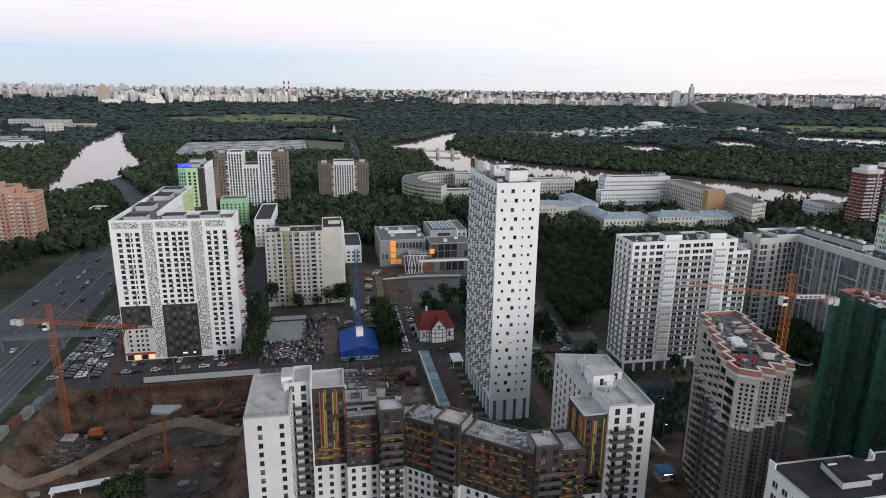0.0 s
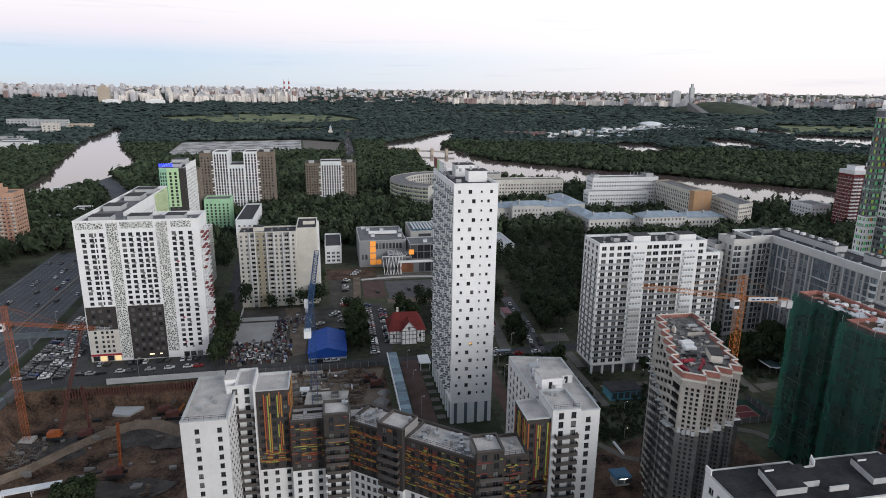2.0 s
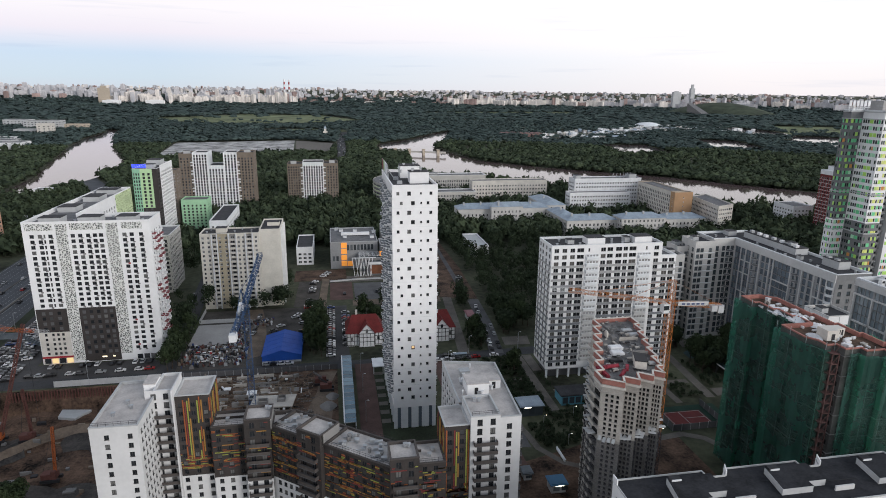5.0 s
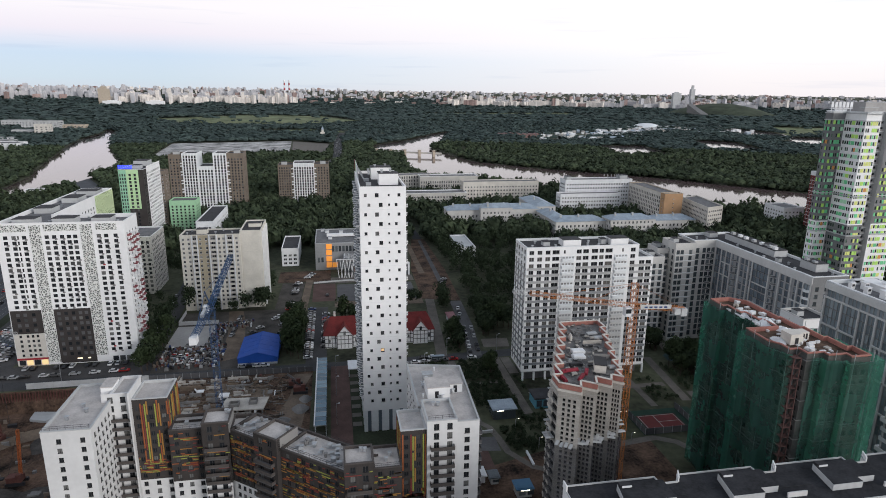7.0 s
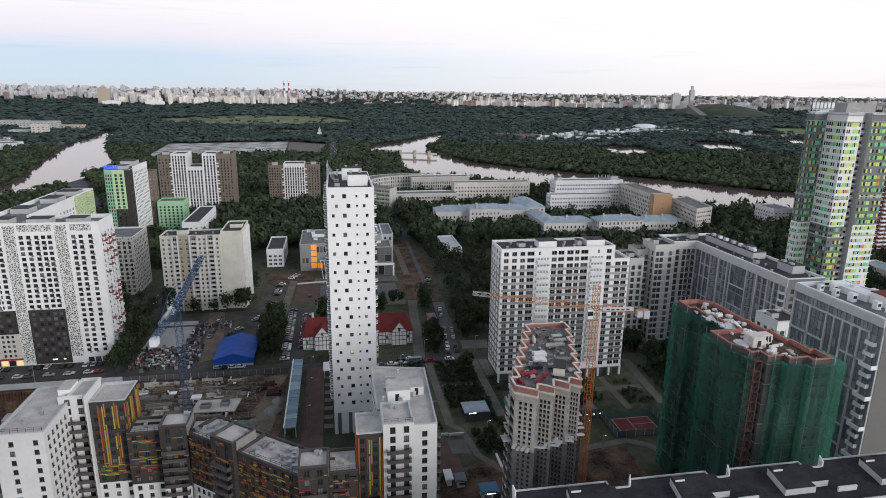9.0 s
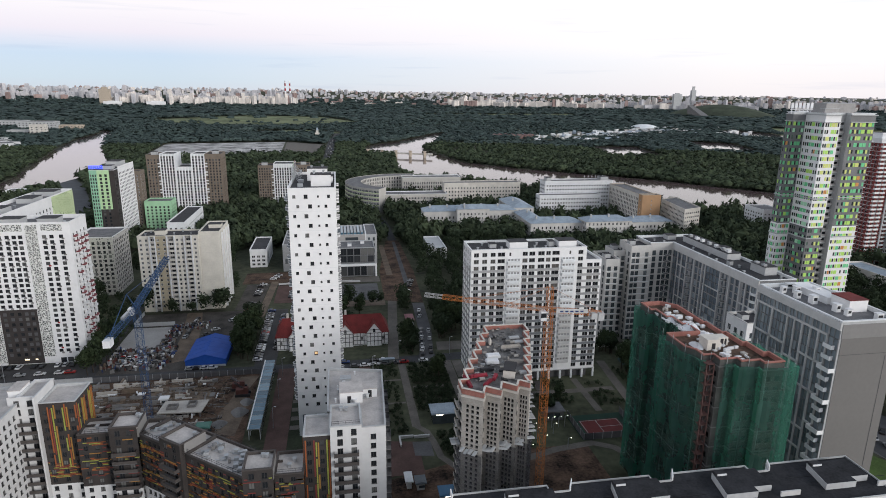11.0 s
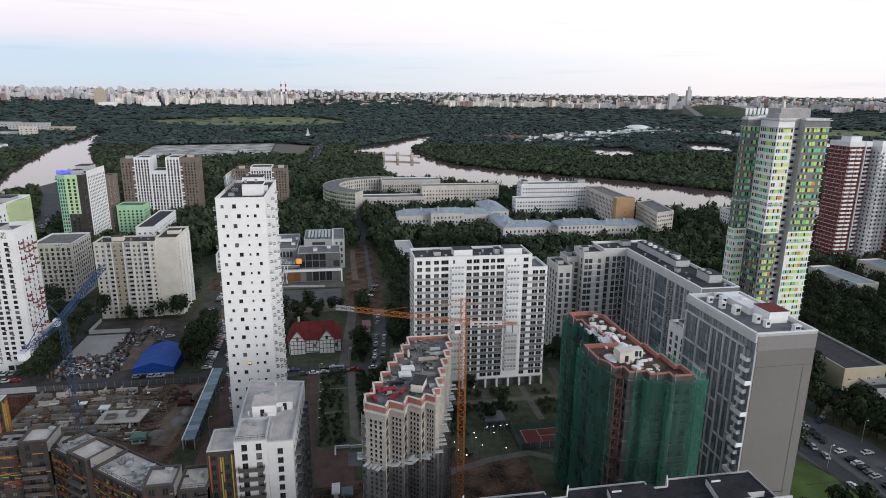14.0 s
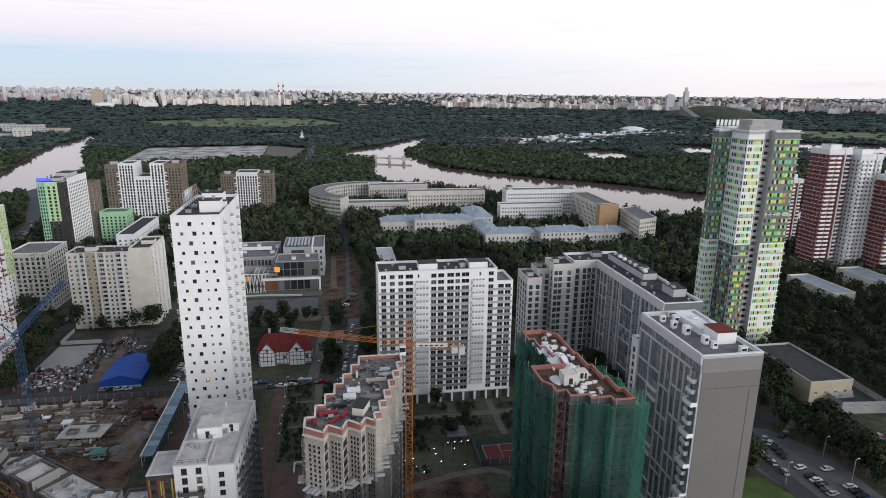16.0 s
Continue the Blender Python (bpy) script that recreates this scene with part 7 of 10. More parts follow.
block("long_flats", "long pale grey flats with roof hatches", "apartment block", rect(-50, 429, -38.5, 490), 19.8, COOLW, 2.6, 0.8, (1.4, 1.4), 3.4, (ROOFD, COOLW))
block("apartment_block", "brown-red narrow tower beside the sign tower", "tower block", rect(-91.4, 499, -84.4, 511), 46, BROWN2, 2.5, 1.0, (1.0, 1.3), 2.6, (ROOFD, BROWN2))


def ribbed_tower(name, label, x, y, spans, depth):
    """Brown and white tower: spans of (width, height, brown?)."""
    W = sum(s[0] for s in spans)
    b = Building(name, label, "tower block", x + W / 2, y + depth / 2, limit=110)
    br, wh = Mesh(), Mesh()
    u = x
    for k, (w, h, dark) in enumerate(spans):
        m = br if dark else wh
        fh = 2.45
        yy = y if dark else y - 0.8
        n = int((h - 3) / fh)
        b.wall(m, (u, yy), (u + w, yy), 0, h, rows_of(1.2, n, fh, spread(w, max(2, int(w / 2.3)), 0.4), 1.15 if dark else 1.35, 1.5 if dark else 2.0, 0.5 if dark else 0.2), frame_mat=FRAMED)
        b.wall(m, (u + w, yy), (u + w, y + depth), 0, h, rows_of(1.2, n, fh, spread(depth, int(depth / 3)), 1.15, 1.5, 0.5) if k == len(spans) - 1 else [], frame_mat=FRAMED)
        b.wall(m, (u + w, y + depth), (u, y + depth), 0, h)
        b.wall(m, (u, y + depth), (u, yy), 0, h, rows_of(1.2, n, fh, spread(depth, int(depth / 3)), 1.15, 1.5, 0.5) if k == 0 else [], frame_mat=FRAMED)
        flat_roof(b, rect(u, yy, u + w, y + depth), h, (ROOFD, PALE if not dark else BROWN2), 0.8)
        if not dark:
            for i in range(int(w / 2.3) + 1):
                rib = Mesh()
                rib.box(u + i * (w - 0.6) / int(w / 2.3), yy - 0.7, 1, u + 0.6 + i * (w - 0.6) / int(w / 2.3), yy, h - 0.5)
                part("white_rib", rib, WHITE, b.th)
        else:
            for i in range(0, n, 1):
                if 0 < k < len(spans) - 1 or i % 3 != 1:
                    rib = Mesh()
                    rib.box(u + (w - 1.9 if k == 0 else 0), yy - 0.8, 1.5 + i * fh, u + (w if k == 0 else 1.9), yy, 2.4 + i * fh)
                    part("balcony", rib, WHITE, b.th)
        u += w
    part("brown_wall", br, BROWN2, b.th)
    part("white_wall", wh, COOLW, b.th)
    roof_box(b, "machine_room", x + 3, y + 5, x + 8, y + 9, spans[0][1] - 0.8, spans[0][1] + 2, LGREY, ROOFD)
    roof_box(b, "machine_room", x + W - 8, y + 5, x + W - 3, y + 9, spans[-1][1] - 0.8, spans[-1][1] + 2, LGREY, ROOFD)
    b.finish()


ribbed_tower("ribbed_tower", "brown and white ribbed towers joined by a lower white middle", -93, 548, [(11, 53.5, True), (12, 54.5, False), (13, 43.5, False), (11, 54.5, False), (13.5, 54.2, True)], 22)
ribbed_tower("ribbed_tower", "brown and white ribbed tower among trees", -7, 583, [(14, 40.0, True), (19, 41.5, False), (13.5, 40.4, True)], 20)
block("small_house", "small white block of flats with a dark roof", "apartment block", rect(10, 379.5, 20.3, 414), 11.6, WHITE, 2.5, 0.6, (1.9, 1.4), 3.0, (ROOFD, WHITE))


def school():
    b = Building("school_building", "low modern school of grey glass with orange panels and timber", "school", 60, 375, limit=120)

    def volume(q, h, walls, roof, wall_mat, pane=None, frame_mat=None, name="wall"):
        """walls: for each side rows of windows."""
        mb = Mesh()
        for i in range(4):
            b.wall(mb, q[i], q[(i + 1) % 4], 0, h, walls.get(i, []), pane=pane or GLASSB, frame_mat=frame_mat or FRAMED)
        part(name, mb, wall_mat, b.th)
        flat_roof(b, q, h, (roof, LGREY), 0.6)

    # grey hall with a high strip of glass
    volume(rect(31, 368, 60, 408), 17.0, {0: [(11.0, 15.6, [(c - 0.75, c + 0.75, 11.6, 15.0) for c in (10.8, 12.9, 15.0, 17.1, 19.2, 21.3, 23.4, 25.5)]), (4.0, 9.0, [(c - 0.7, c + 0.7, 5.0, 8.0) for c in (2.0, 4.2)])],
                                          3: rows_of(2, 3, 4.6, spread(40, 9), 2.4, 2.2, 1.2)}, ROOFM, STONEG)
    # low middle with dark roof lights
    volume(rect(48, 356, 62, 368), 9.5, {0: rows_of(1.0, 2, 3.8, spread(14, 4), 2.6, 2.7, 0.6)}, ROOFM, MGREY)
    # glass box over a glazed ground storey
    gl = {0: rows_of(7.6, 2, 4.4, spread(25, 6, 0.3), 3.7, 3.9, 0.25), 1: rows_of(7.6, 2, 4.4, spread(19, 4, 0.4), 3.9, 3.9, 0.25)}
    volume(rect(61, 356, 86, 375), 16.8, gl, ROOFM, SLATE, GLASS)
    volume(rect(53, 352, 86, 355.9), 7.0, {0: [(0.4, 6.4, [(c - 1.7, c + 1.7, 0.7, 6.2) for c in (14.5, 18.4, 22.3, 26.2, 30.1)])]}, ROOFM, SLATE, GLASS)
    # upper blocks behind
    volume(rect(64, 376, 81.5, 404), 20.4, {0: rows_of(15.5, 1, 4.0, (9.0,), 8.0, 2.2, 0.8)}, ROOFS, WGREY)
    volume(rect(82, 380, 89, 412), 19.2, {0: rows_of(2, 4, 4.0, (2.0, 5.0), 1.3, 2.2, 1.0), 1: rows_of(2, 4, 4.0, spread(32, 8), 1.4, 2.2, 1.0)}, ROOFM, LGREY)
    for k, z in enumerate((1.6, 5.4, 9.4, 13.2)):
        p = Mesh()
        p.box(37.6, 367.7, z, 41.0, 368.0, z + 3.2)
        part("orange_panel", p, AMBERGLOW, b.th, "amber panel lit from inside")
    for x, y, z in ((41.4, 367.7, 1.6), (60.2, 355.7, 10.5)):
        p = Mesh()
        p.box(x, y, z, x + 3.0, y + 0.28, z + 3.0)
        part("orange_panel", p, AMBERGLOW, b.th, "amber panel lit from inside")
    p = Mesh()
    p.box(54.0, 351.7, 0.8, 62.4, 352.0, 6.0)
    part("timber_field", p, mat("timber_boards", (0.20, 0.085, 0.045), 0.7, 0.2, 3.0, 0.4), b.th, "brown timber boarding")
    for p in ((53, 351.2, 6.6, 87, 352, 7.8), (86.1, 351.2, 0, 87, 356, 6.6), (81.5, 376, 9, 82, 404, 20.8), (38, 385, 17.0, 56, 387.5, 18.6)):
        m = Mesh()
        m.box(*p)
        part("white_frame", m, WHITE, b.th)
    for i in range(7):
        m = Mesh()
        m.box(66.2 + 2.1 * i, 379, 19.8, 67.6 + 2.1 * i, 400, 20.9)
        part("rooflight", m, GLASSR, b.th)
    for i in range(5):
        m = Mesh()
        m.box(50.0 + 2.3 * i, 357.5, 8.9, 51.5 + 2.3 * i, 366.5, 10.1)
        part("rooflight", m, GLASSB, b.th)
    for x, y in ((37, 398), (39, 380), (56, 378), (58, 392), (70, 362), (78, 368), (34, 402), (46, 396)):
        roof_box(b, "roof_unit", x, y, x + 2.4, y + 2.0, 16.2, 17.9, PALE, STEEL)
    # a pale lattice over the low roof
    for k in range(6):
        p = Mesh()
        p.box(48.4 + 2.6 * k, 356.4, 10.2, 48.6 + 2.6 * k, 367.6, 10.4)
        part("roof_lattice", p, PALE, b.th)
        p = Mesh()
        p.box(48.2, 357 + 2.0 * k, 10.4, 61.8, 357.16 + 2.0 * k, 10.55)
        part("roof_lattice", p, PALE, b.th)
    for i in range(11):
        p = Mesh()
        x = 45.0 + i
        p.beam((x, 349.8, 0.0), (x + (1.6 if i % 2 else -1.4), 349.8, 11.4), 0.32)
        part("slanted_bar", p, WHITE, b.th)
    p = Mesh()
    p.beam((43.4, 349.8, 11.4), (57.6, 349.8, 11.4), 0.4)
    part("screen_rail", p, WHITE, b.th)
    b.finish()


school()


def oval_building():
    b = Building("oval_office", "curved pale office building with bands of windows round a court", "office building", 125, 590, limit=90)
    cx, cy, rx, ry = 130, 585, 58, 56
    outer = [(cx + rx * math.cos(radians(t)), cy + ry * math.sin(radians(t))) for t in range(75, 251, 11)]
    inner = [(cx + (rx - 15) * math.cos(radians(t)), cy + (ry - 15) * math.sin(radians(t))) for t in range(75, 251, 11)]
    mb = Mesh()
    H, fh = 23.5, 3.6
    for a, c in zip(outer, outer[1:]):
        L = math.dist(a, c)
        b.wall(mb, a, c, 0, H, rows_of(1.0, 6, fh, spread(L, 4, 0.1), 2.3, 1.9, 0.9), pane=GLASSB)
    for a, c in zip(reversed(inner), list(reversed(inner))[1:]):
        L = math.dist(a, c)
        b.wall(mb, a, c, 0, H, rows_of(1.0, 6, fh, spread(L, 3, 0.1), 1.3, 2.6, 0.5))
    for p, q in ((inner[0], outer[0]), (outer[-1], inner[-1])):
        b.wall(mb, p, q, 0, H)
    part("wall", mb, WARMG, b.th)
    poly = outer + list(reversed(inner))
    rf = Mesh()
    for i in range(len(outer) - 1):
        rf.face([(*outer[i], H - 0.4), (*outer[i + 1], H - 0.4), (*inner[i + 1], H - 0.4), (*inner[i], H - 0.4)])
    part("roof", rf, ROOFM, b.th)
    near = [Vector(p) for p in outer[9:]]
    mid = Vector((cx, cy))
    proud = [mid + (p - mid) * 1.004 for p in near]
    for k in range(6):
        gb = Mesh()
        gb.prism([tuple(p) for p in proud] + [tuple(p) for p in reversed(near)], 1.2 + 3.6 * k, 1.9 + 3.6 * k)
        part("lime_band", gb, LIMEW, b.th)
    b.finish()


oval_building()
block("office_block", "grey ribbed office range of the curved building", "office building", rect(130, 612, 190, 630), 23.5, WARMG, 3.6, 1.0, (1.3, 2.6), 2.4, (ROOFM, COOLW))
block("office_block", "low grey office block in the court", "office building", rect(100, 548, 165, 566), 17.0, WARMG, 3.4, 1.0, (1.8, 1.7), 2.8, (ROOFM, COOLW))
block("office_block", "long cream office slab with even windows", "office building", rect(164, 560, 238, 574), 25.0, CREAM, 3.4, 1.0, (1.5, 1.6), 2.9, (ROOFM, CREAM))


def hipped_house(name, label, poly_boxes, h, roof_h, wall_mat, roof_mat, category="institute building"):
    """A range with hipped sheet roofs."""
    x = sum((q[0] + q[2]) / 2 for q in poly_boxes) / len(poly_boxes)
    y = sum((q[1] + q[3]) / 2 for q in poly_boxes) / len(poly_boxes)
    b = Building(name, label, category, x, y, limit=90)
    for x0, y0, x1, y1, dh in poly_boxes:
        mb = Mesh()
        q = rect(x0, y0, x1, y1)
        for i in range(4):
            L = math.dist(q[i], q[(i + 1) % 4])
            b.wall(mb, q[i], q[(i + 1) % 4], 0, h + dh, rows_of(1.2, int((h + dh - 1.6) / 3.6), 3.6, spread(L, max(1, int(L / 3.1))), 1.3, 2.0, 0.9))
        part("wall", mb, wall_mat, b.th)
        rm = Mesh()
        e = 0.6
        a = (x1 - x0) / 2 if x1 - x0 < y1 - y0 else (y1 - y0) / 2
        z0, z1 = h + dh, h + dh + roof_h
        o = [(x0 - e, y0 - e, z0), (x1 + e, y0 - e, z0), (x1 + e, y1 + e, z0), (x0 - e, y1 + e, z0)]
        if x1 - x0 >= y1 - y0:
            r0, r1 = (x0 + a, (y0 + y1) / 2, z1), (x1 - a, (y0 + y1) / 2, z1)
            rm.face([o[0], o[1], r1, r0])
            rm.face([o[1], o[2], r1])
            rm.face([o[2], o[3], r0, r1])
            rm.face([o[3], o[0], r0])
        else:
            r0, r1 = ((x0 + x1) / 2, y0 + a, z1), ((x0 + x1) / 2, y1 - a, z1)
            rm.face([o[0], o[1], r0])
            rm.face([o[1], o[2], r1, r0])
            rm.face([o[2], o[3], r1])
            rm.face([o[3], o[0], r0, r1])
        rm.face(list(reversed(o)))
        part("roof", rm, roof_mat, b.th)
        BLOCKED.append(q)
        for k in range(max(1, int((x1 - x0) / 14))):
            c = Mesh()
            xx = x0 + 5 + 14 * k
            if xx > x1 - 3:
                continue
            c.box(xx, (y0 + y1) / 2 - 3, z0, xx + 1.2, (y0 + y1) / 2 - 1.8, z1 + 1.2)
            part("chimney", c, LGREY, b.th)
    return b.finish()


hipped_house("institute_building", "pale plaster institute with a blue-grey hipped roof", [(132, 470, 208, 486, 0), (158, 464, 184, 470, 2.5), (206, 474, 224, 518, 1.0)], 15.5, 3.6, PLASTER, ROOFB)
hipped_house("institute_building", "pale plaster institute ranges with blue-grey sheet roofs", [(206, 424, 246, 440, 0), (246, 416, 282, 432, 2.0), (282, 420, 318, 436, 0), (206, 440, 220, 470, 0)], 14.0, 3.4, PLASTER, ROOFB)


def institute_slab():
    b = Building("institute_slab", "white institute slab with a set-back upper floor range", "office building", 275, 505, limit=90)
    for q, h in ((rect(236, 495, 292, 506), 23.0), (rect(244, 506, 307, 520), 33.5)):
        mb = Mesh()
        for i in range(4):
            L = math.dist(q[i], q[(i + 1) % 4])
            b.wall(mb, q[i], q[(i + 1) % 4], 0, h, rows_of(1.0, int((h - 2) / 3.3), 3.3, spread(L, int(L / 2.5)), 1.4, 1.5, 1.0))
        part("wall", mb, PALE, b.th)
        flat_roof(b, q, h, (ROOFM, PALE), 0.8)
    roof_box(b, "machine_room", 296, 508, 303, 516, 33, 36.5, LGREY, ROOFD)
    roof_box(b, "machine_room", 246, 508, 250, 516, 33, 36.0, LGREY, ROOFD)
    for k in range(6):
        p = Mesh()
        p.beam((282 + 3.4 * k, 511, 33), (282 + 3.4 * k, 511, 37.5), 0.3)
        p.beam((281.4 + 3.4 * k, 511, 36.4), (282.6 + 3.4 * k, 511, 36.4), 0.3)
        part("mast", p, STEEL, b.th)
    b.finish()


institute_slab()
block("office_range", "long beige office range with vertical bays", "office building", [(304, 505.5), (302, 446.5), (316, 446.5), (318, 505.5)], 30.8, CREAM, 3.4, 1.0, (1.4, 2.4), 2.3, (ROOFM, TANW), sides={0: 3.0})
block("office_range", "orange-brown end block of the office range", "office building", [(301.6, 446.3), (301.4, 439.5), (317, 439.5), (317, 446.3)], 31.3, mat("orange_render", (0.44, 0.27, 0.15), 0.8, 0.08), 3.4, 1.0, (1.0, 1.0), 9.0, (ROOFM, TANW))
block("office_range", "lower tan office wing with rows of windows", "office building", [(327, 456), (320, 409), (337, 416), (344, 463)], 25.4, CREAM, 3.2, 1.0, (1.5, 1.5), 2.6, (ROOFM, CREAM))
block("apartment_block", "small white block of flats near the river", "apartment block", rect(398, 425, 416, 448), 20.5, PALE, 2.8, 1.0, (1.5, 1.4), 3.2, (ROOFM, PALE))
block("kindergarten", "low pale house with a flat roof among trees", "house", rect(124.5, 384, 135.5, 420), 7.5, PALE, 3, 0.5, (1.4, 1.5), 3.0, (LGREY, PALE))


def red_tower(x, y, h, w=16, cladding=REDW, label="dark red tower with white balcony bands"):
    b = Building("red_white_tower", label, "tower block", x + w / 2, y + w / 2, limit=50)
    rd = Mesh()
    fh = 2.7
    n = int((h - 4) / fh)
    q = rect(x, y, x + w, y + w)
    for i in range(4):
        L = math.dist(q[i], q[(i + 1) % 4])
        b.wall(rd, q[i], q[(i + 1) % 4], 0, h, rows_of(1.5, n, fh, spread(L, 5, 0.6), 1.3, 1.4, 0.8) if i in (0, 3) else [])
    part("wall", rd, cladding, b.th)
    k = w / 16
    rows = [balcony_data(3.5 * k, 1.5, 1.05, WHITE, PALE), balcony_data(3.0 * k, 1.2, 1.0, PALE, PALE)]
    edge = Mesh()
    edge.box(-w / 2, -0.25, 0, w / 2, 0, 0.22) if cladding is REDW else edge.box(-w / 2, -0.9, 0, w / 2, 0, 0.95)
    edged = edge.data("slab_edge", [PALE])
    for i in range(n):
        z = 1.6 + i * fh
        hang(b, rows[0], x + 2.2 * k, y, z, 0)
        hang(b, rows[0], x + 6.6 * k, y, z, 0)
        hang(b, rows[1], x + 13.6 * k, y, z, 0)
        hang(b, edged, x, y + w / 2, z, -90, "slab_edge")
    m = Mesh()
    m.box(x + 11.2 * k, y - 0.8, 0, x + 11.9 * k, y, h)
    part("white_fin", m, PALE, b.th)
    m = Mesh()
    m.box(x - 0.3, y - 0.5, h - 3.2, x + w + 0.2, y + w, h - 0.2)
    part("white_crown", m, PALE, b.th)
    flat_roof(b, q, h, (ROOFM, PALE), 1.4)
    roof_box(b, "machine_room", x + 4, y + 4, x + 12, y + 12, h - 1.4, h + 3, PALE, ROOFM)
    b.finish()


red_tower(407, 338, 83)
red_tower(425, 332, 80.5, cladding=PALE, label="white tower with pale balcony bands beside a red one")
red_tower(438, 318, 68)
red_tower(455, 310, 66)
red_tower(404, 396, 52, 14)
red_tower(427, 396, 56, 14)
block("warehouse", "long low hall with a black roof and ochre end wall", "warehouse", [(275, 181), (293.5, 181), (294, 217), (276, 217)], 10.0, OCHRE, 4, 3.0, (1.2, 1.0), 4.5, (ROOFD, LGREY), sides={3: 0, 1: 0})
block("warehouse", "low dark-roofed annex round the hall", "warehouse", [(283, 173.5), (301, 171.5), (303, 200), (294.2, 200), (294.2, 180.8), (283, 180.8)], 3.2, STONEG, 4, 1.0, (1.2, 0.8), 6, (ROOFD, STONEG))
block("house", "low grey block with a blue sheet roof among trees", "house", rect(366, 273, 380, 309), 11.0, CREAM, 3.2, 1.0, (1.3, 1.6), 3.2, (ROOFB, CREAM))
block("house", "low grey block with a sheet roof among trees", "house", rect(412, 290, 428, 322), 10.0, CREAM, 3.2, 1.0, (1.3, 1.6), 3.2, (ROOFB, CREAM))
for x, w, h in ((-216, 14, 42), (-201, 13, 44), (-232, 15, 46), (-188, 12, 40)):
    th = block("orange_flats", "orange-brick flats with pale balcony bands", "apartment block", rect(x - 12, 436, x - 12 + w, 452), h, ORANGEW, 2.6, 1.0, (1.6, 1.3), 2.8, (ROOFM, ORANGEW), group="orange flats beyond the highway")
    x0 = x - 12
    for u0, u1, k in ((w * 0.16, w * 0.34, 0), (w * 0.56, w * 0.66, 1), (w * 0.84, w - 0.2, 0)):
        m = Mesh()
        n = int((h - 4) / 2.6)
        for i in range(n):
            z = 1.2 + 2.6 * i
            m.box(x0 + u0, 434.9, z, x0 + u1, 436, z + 0.2)
            m.box(x0 + u0, 434.9, z + 0.2, x0 + u1, 435.05, z + 1.15)
        tagged(part("balcony_stack", m, (CREAM, SALMON)[k], th, "stack of pale balconies"), kind="stuff")
    m = Mesh()
    m.box(x0 + w * 0.1, 440, h - 0.8, x0 + w * 0.42, 447, h + 2.2)
    part("machine_room", m, ORANGEW, th)
block("office_block", "low blue-grey building with a flat roof", "office building", rect(-217, 516, -199, 530), 7.0, ROOFB, 3.4, 0.6, (1.7, 1.7), 2.6, (PALE, PALE))
block("house", "small white house block among trees", "house", rect(-188, 527, -177, 538), 12.5, WHITE, 3.0, 0.8, (1.3, 1.5), 3.2, (ROOFM, WHITE))
block("house", "white cottage with a grey roof by the river", "house", rect(-256, 655, -240, 668), 9.0, WHITE, 3.0, 0.8, (1.3, 1.5), 3.2, (ROOFM, WHITE))
for x, y, w, d, h, m in ((-545, 1172, 55, 40, 12, PALE), (-600, 1250, 60, 40, 10, LGREY), (-800, 1790, 60, 40, 20, LGREY), (-700, 1670, 80, 40, 24, LGREY), (-600, 1500, 30, 20, 26, CREAM), (-660, 1530, 50, 30, 12, LGREY), (-640, 1320, 70, 40, 9, PALE), (-620, 1700, 50, 30, 14, TANW), (-760, 1500, 60, 30, 10, PALE)):
    block("works_building", "pale works building beyond the woods", "industrial building", rect(x, y, x + w, y + d), h, m, 5, 2, (3.5, 2.2), 8, (ROOFM, m))


# ---- cranes and site machines ----
def lattice(mb, a, b, w, step, t=0.085, k=0):
    """A square lattice boom from a to b."""
    a, b = Vector(a), Vector(b)
    d = (b - a).normalized()
    s = d.cross(Vector((0, 0, 1)) if abs(d.z) < 0.9 else Vector((1, 0, 0))).normalized() * (w / 2)
    q = d.cross(s).normalized() * (w / 2)
    c = [s + q, q - s, -s - q, s - q]
    for o in c:
        mb.beam(a + o, b + o, t, k)
    n = max(2, int((b - a).length / step))
    for i in range(n):
        p0, p1 = a + (b - a) * (i / n), a + (b - a) * ((i + 1) / n)
        for j in range(4):
            o, e = c[j], c[(j + 1) % 4]
            mb.beam(p0 + o, p1 + e, t * 0.7, k)
            mb.beam(p1 + o, p1 + e, t * 0.7, k)


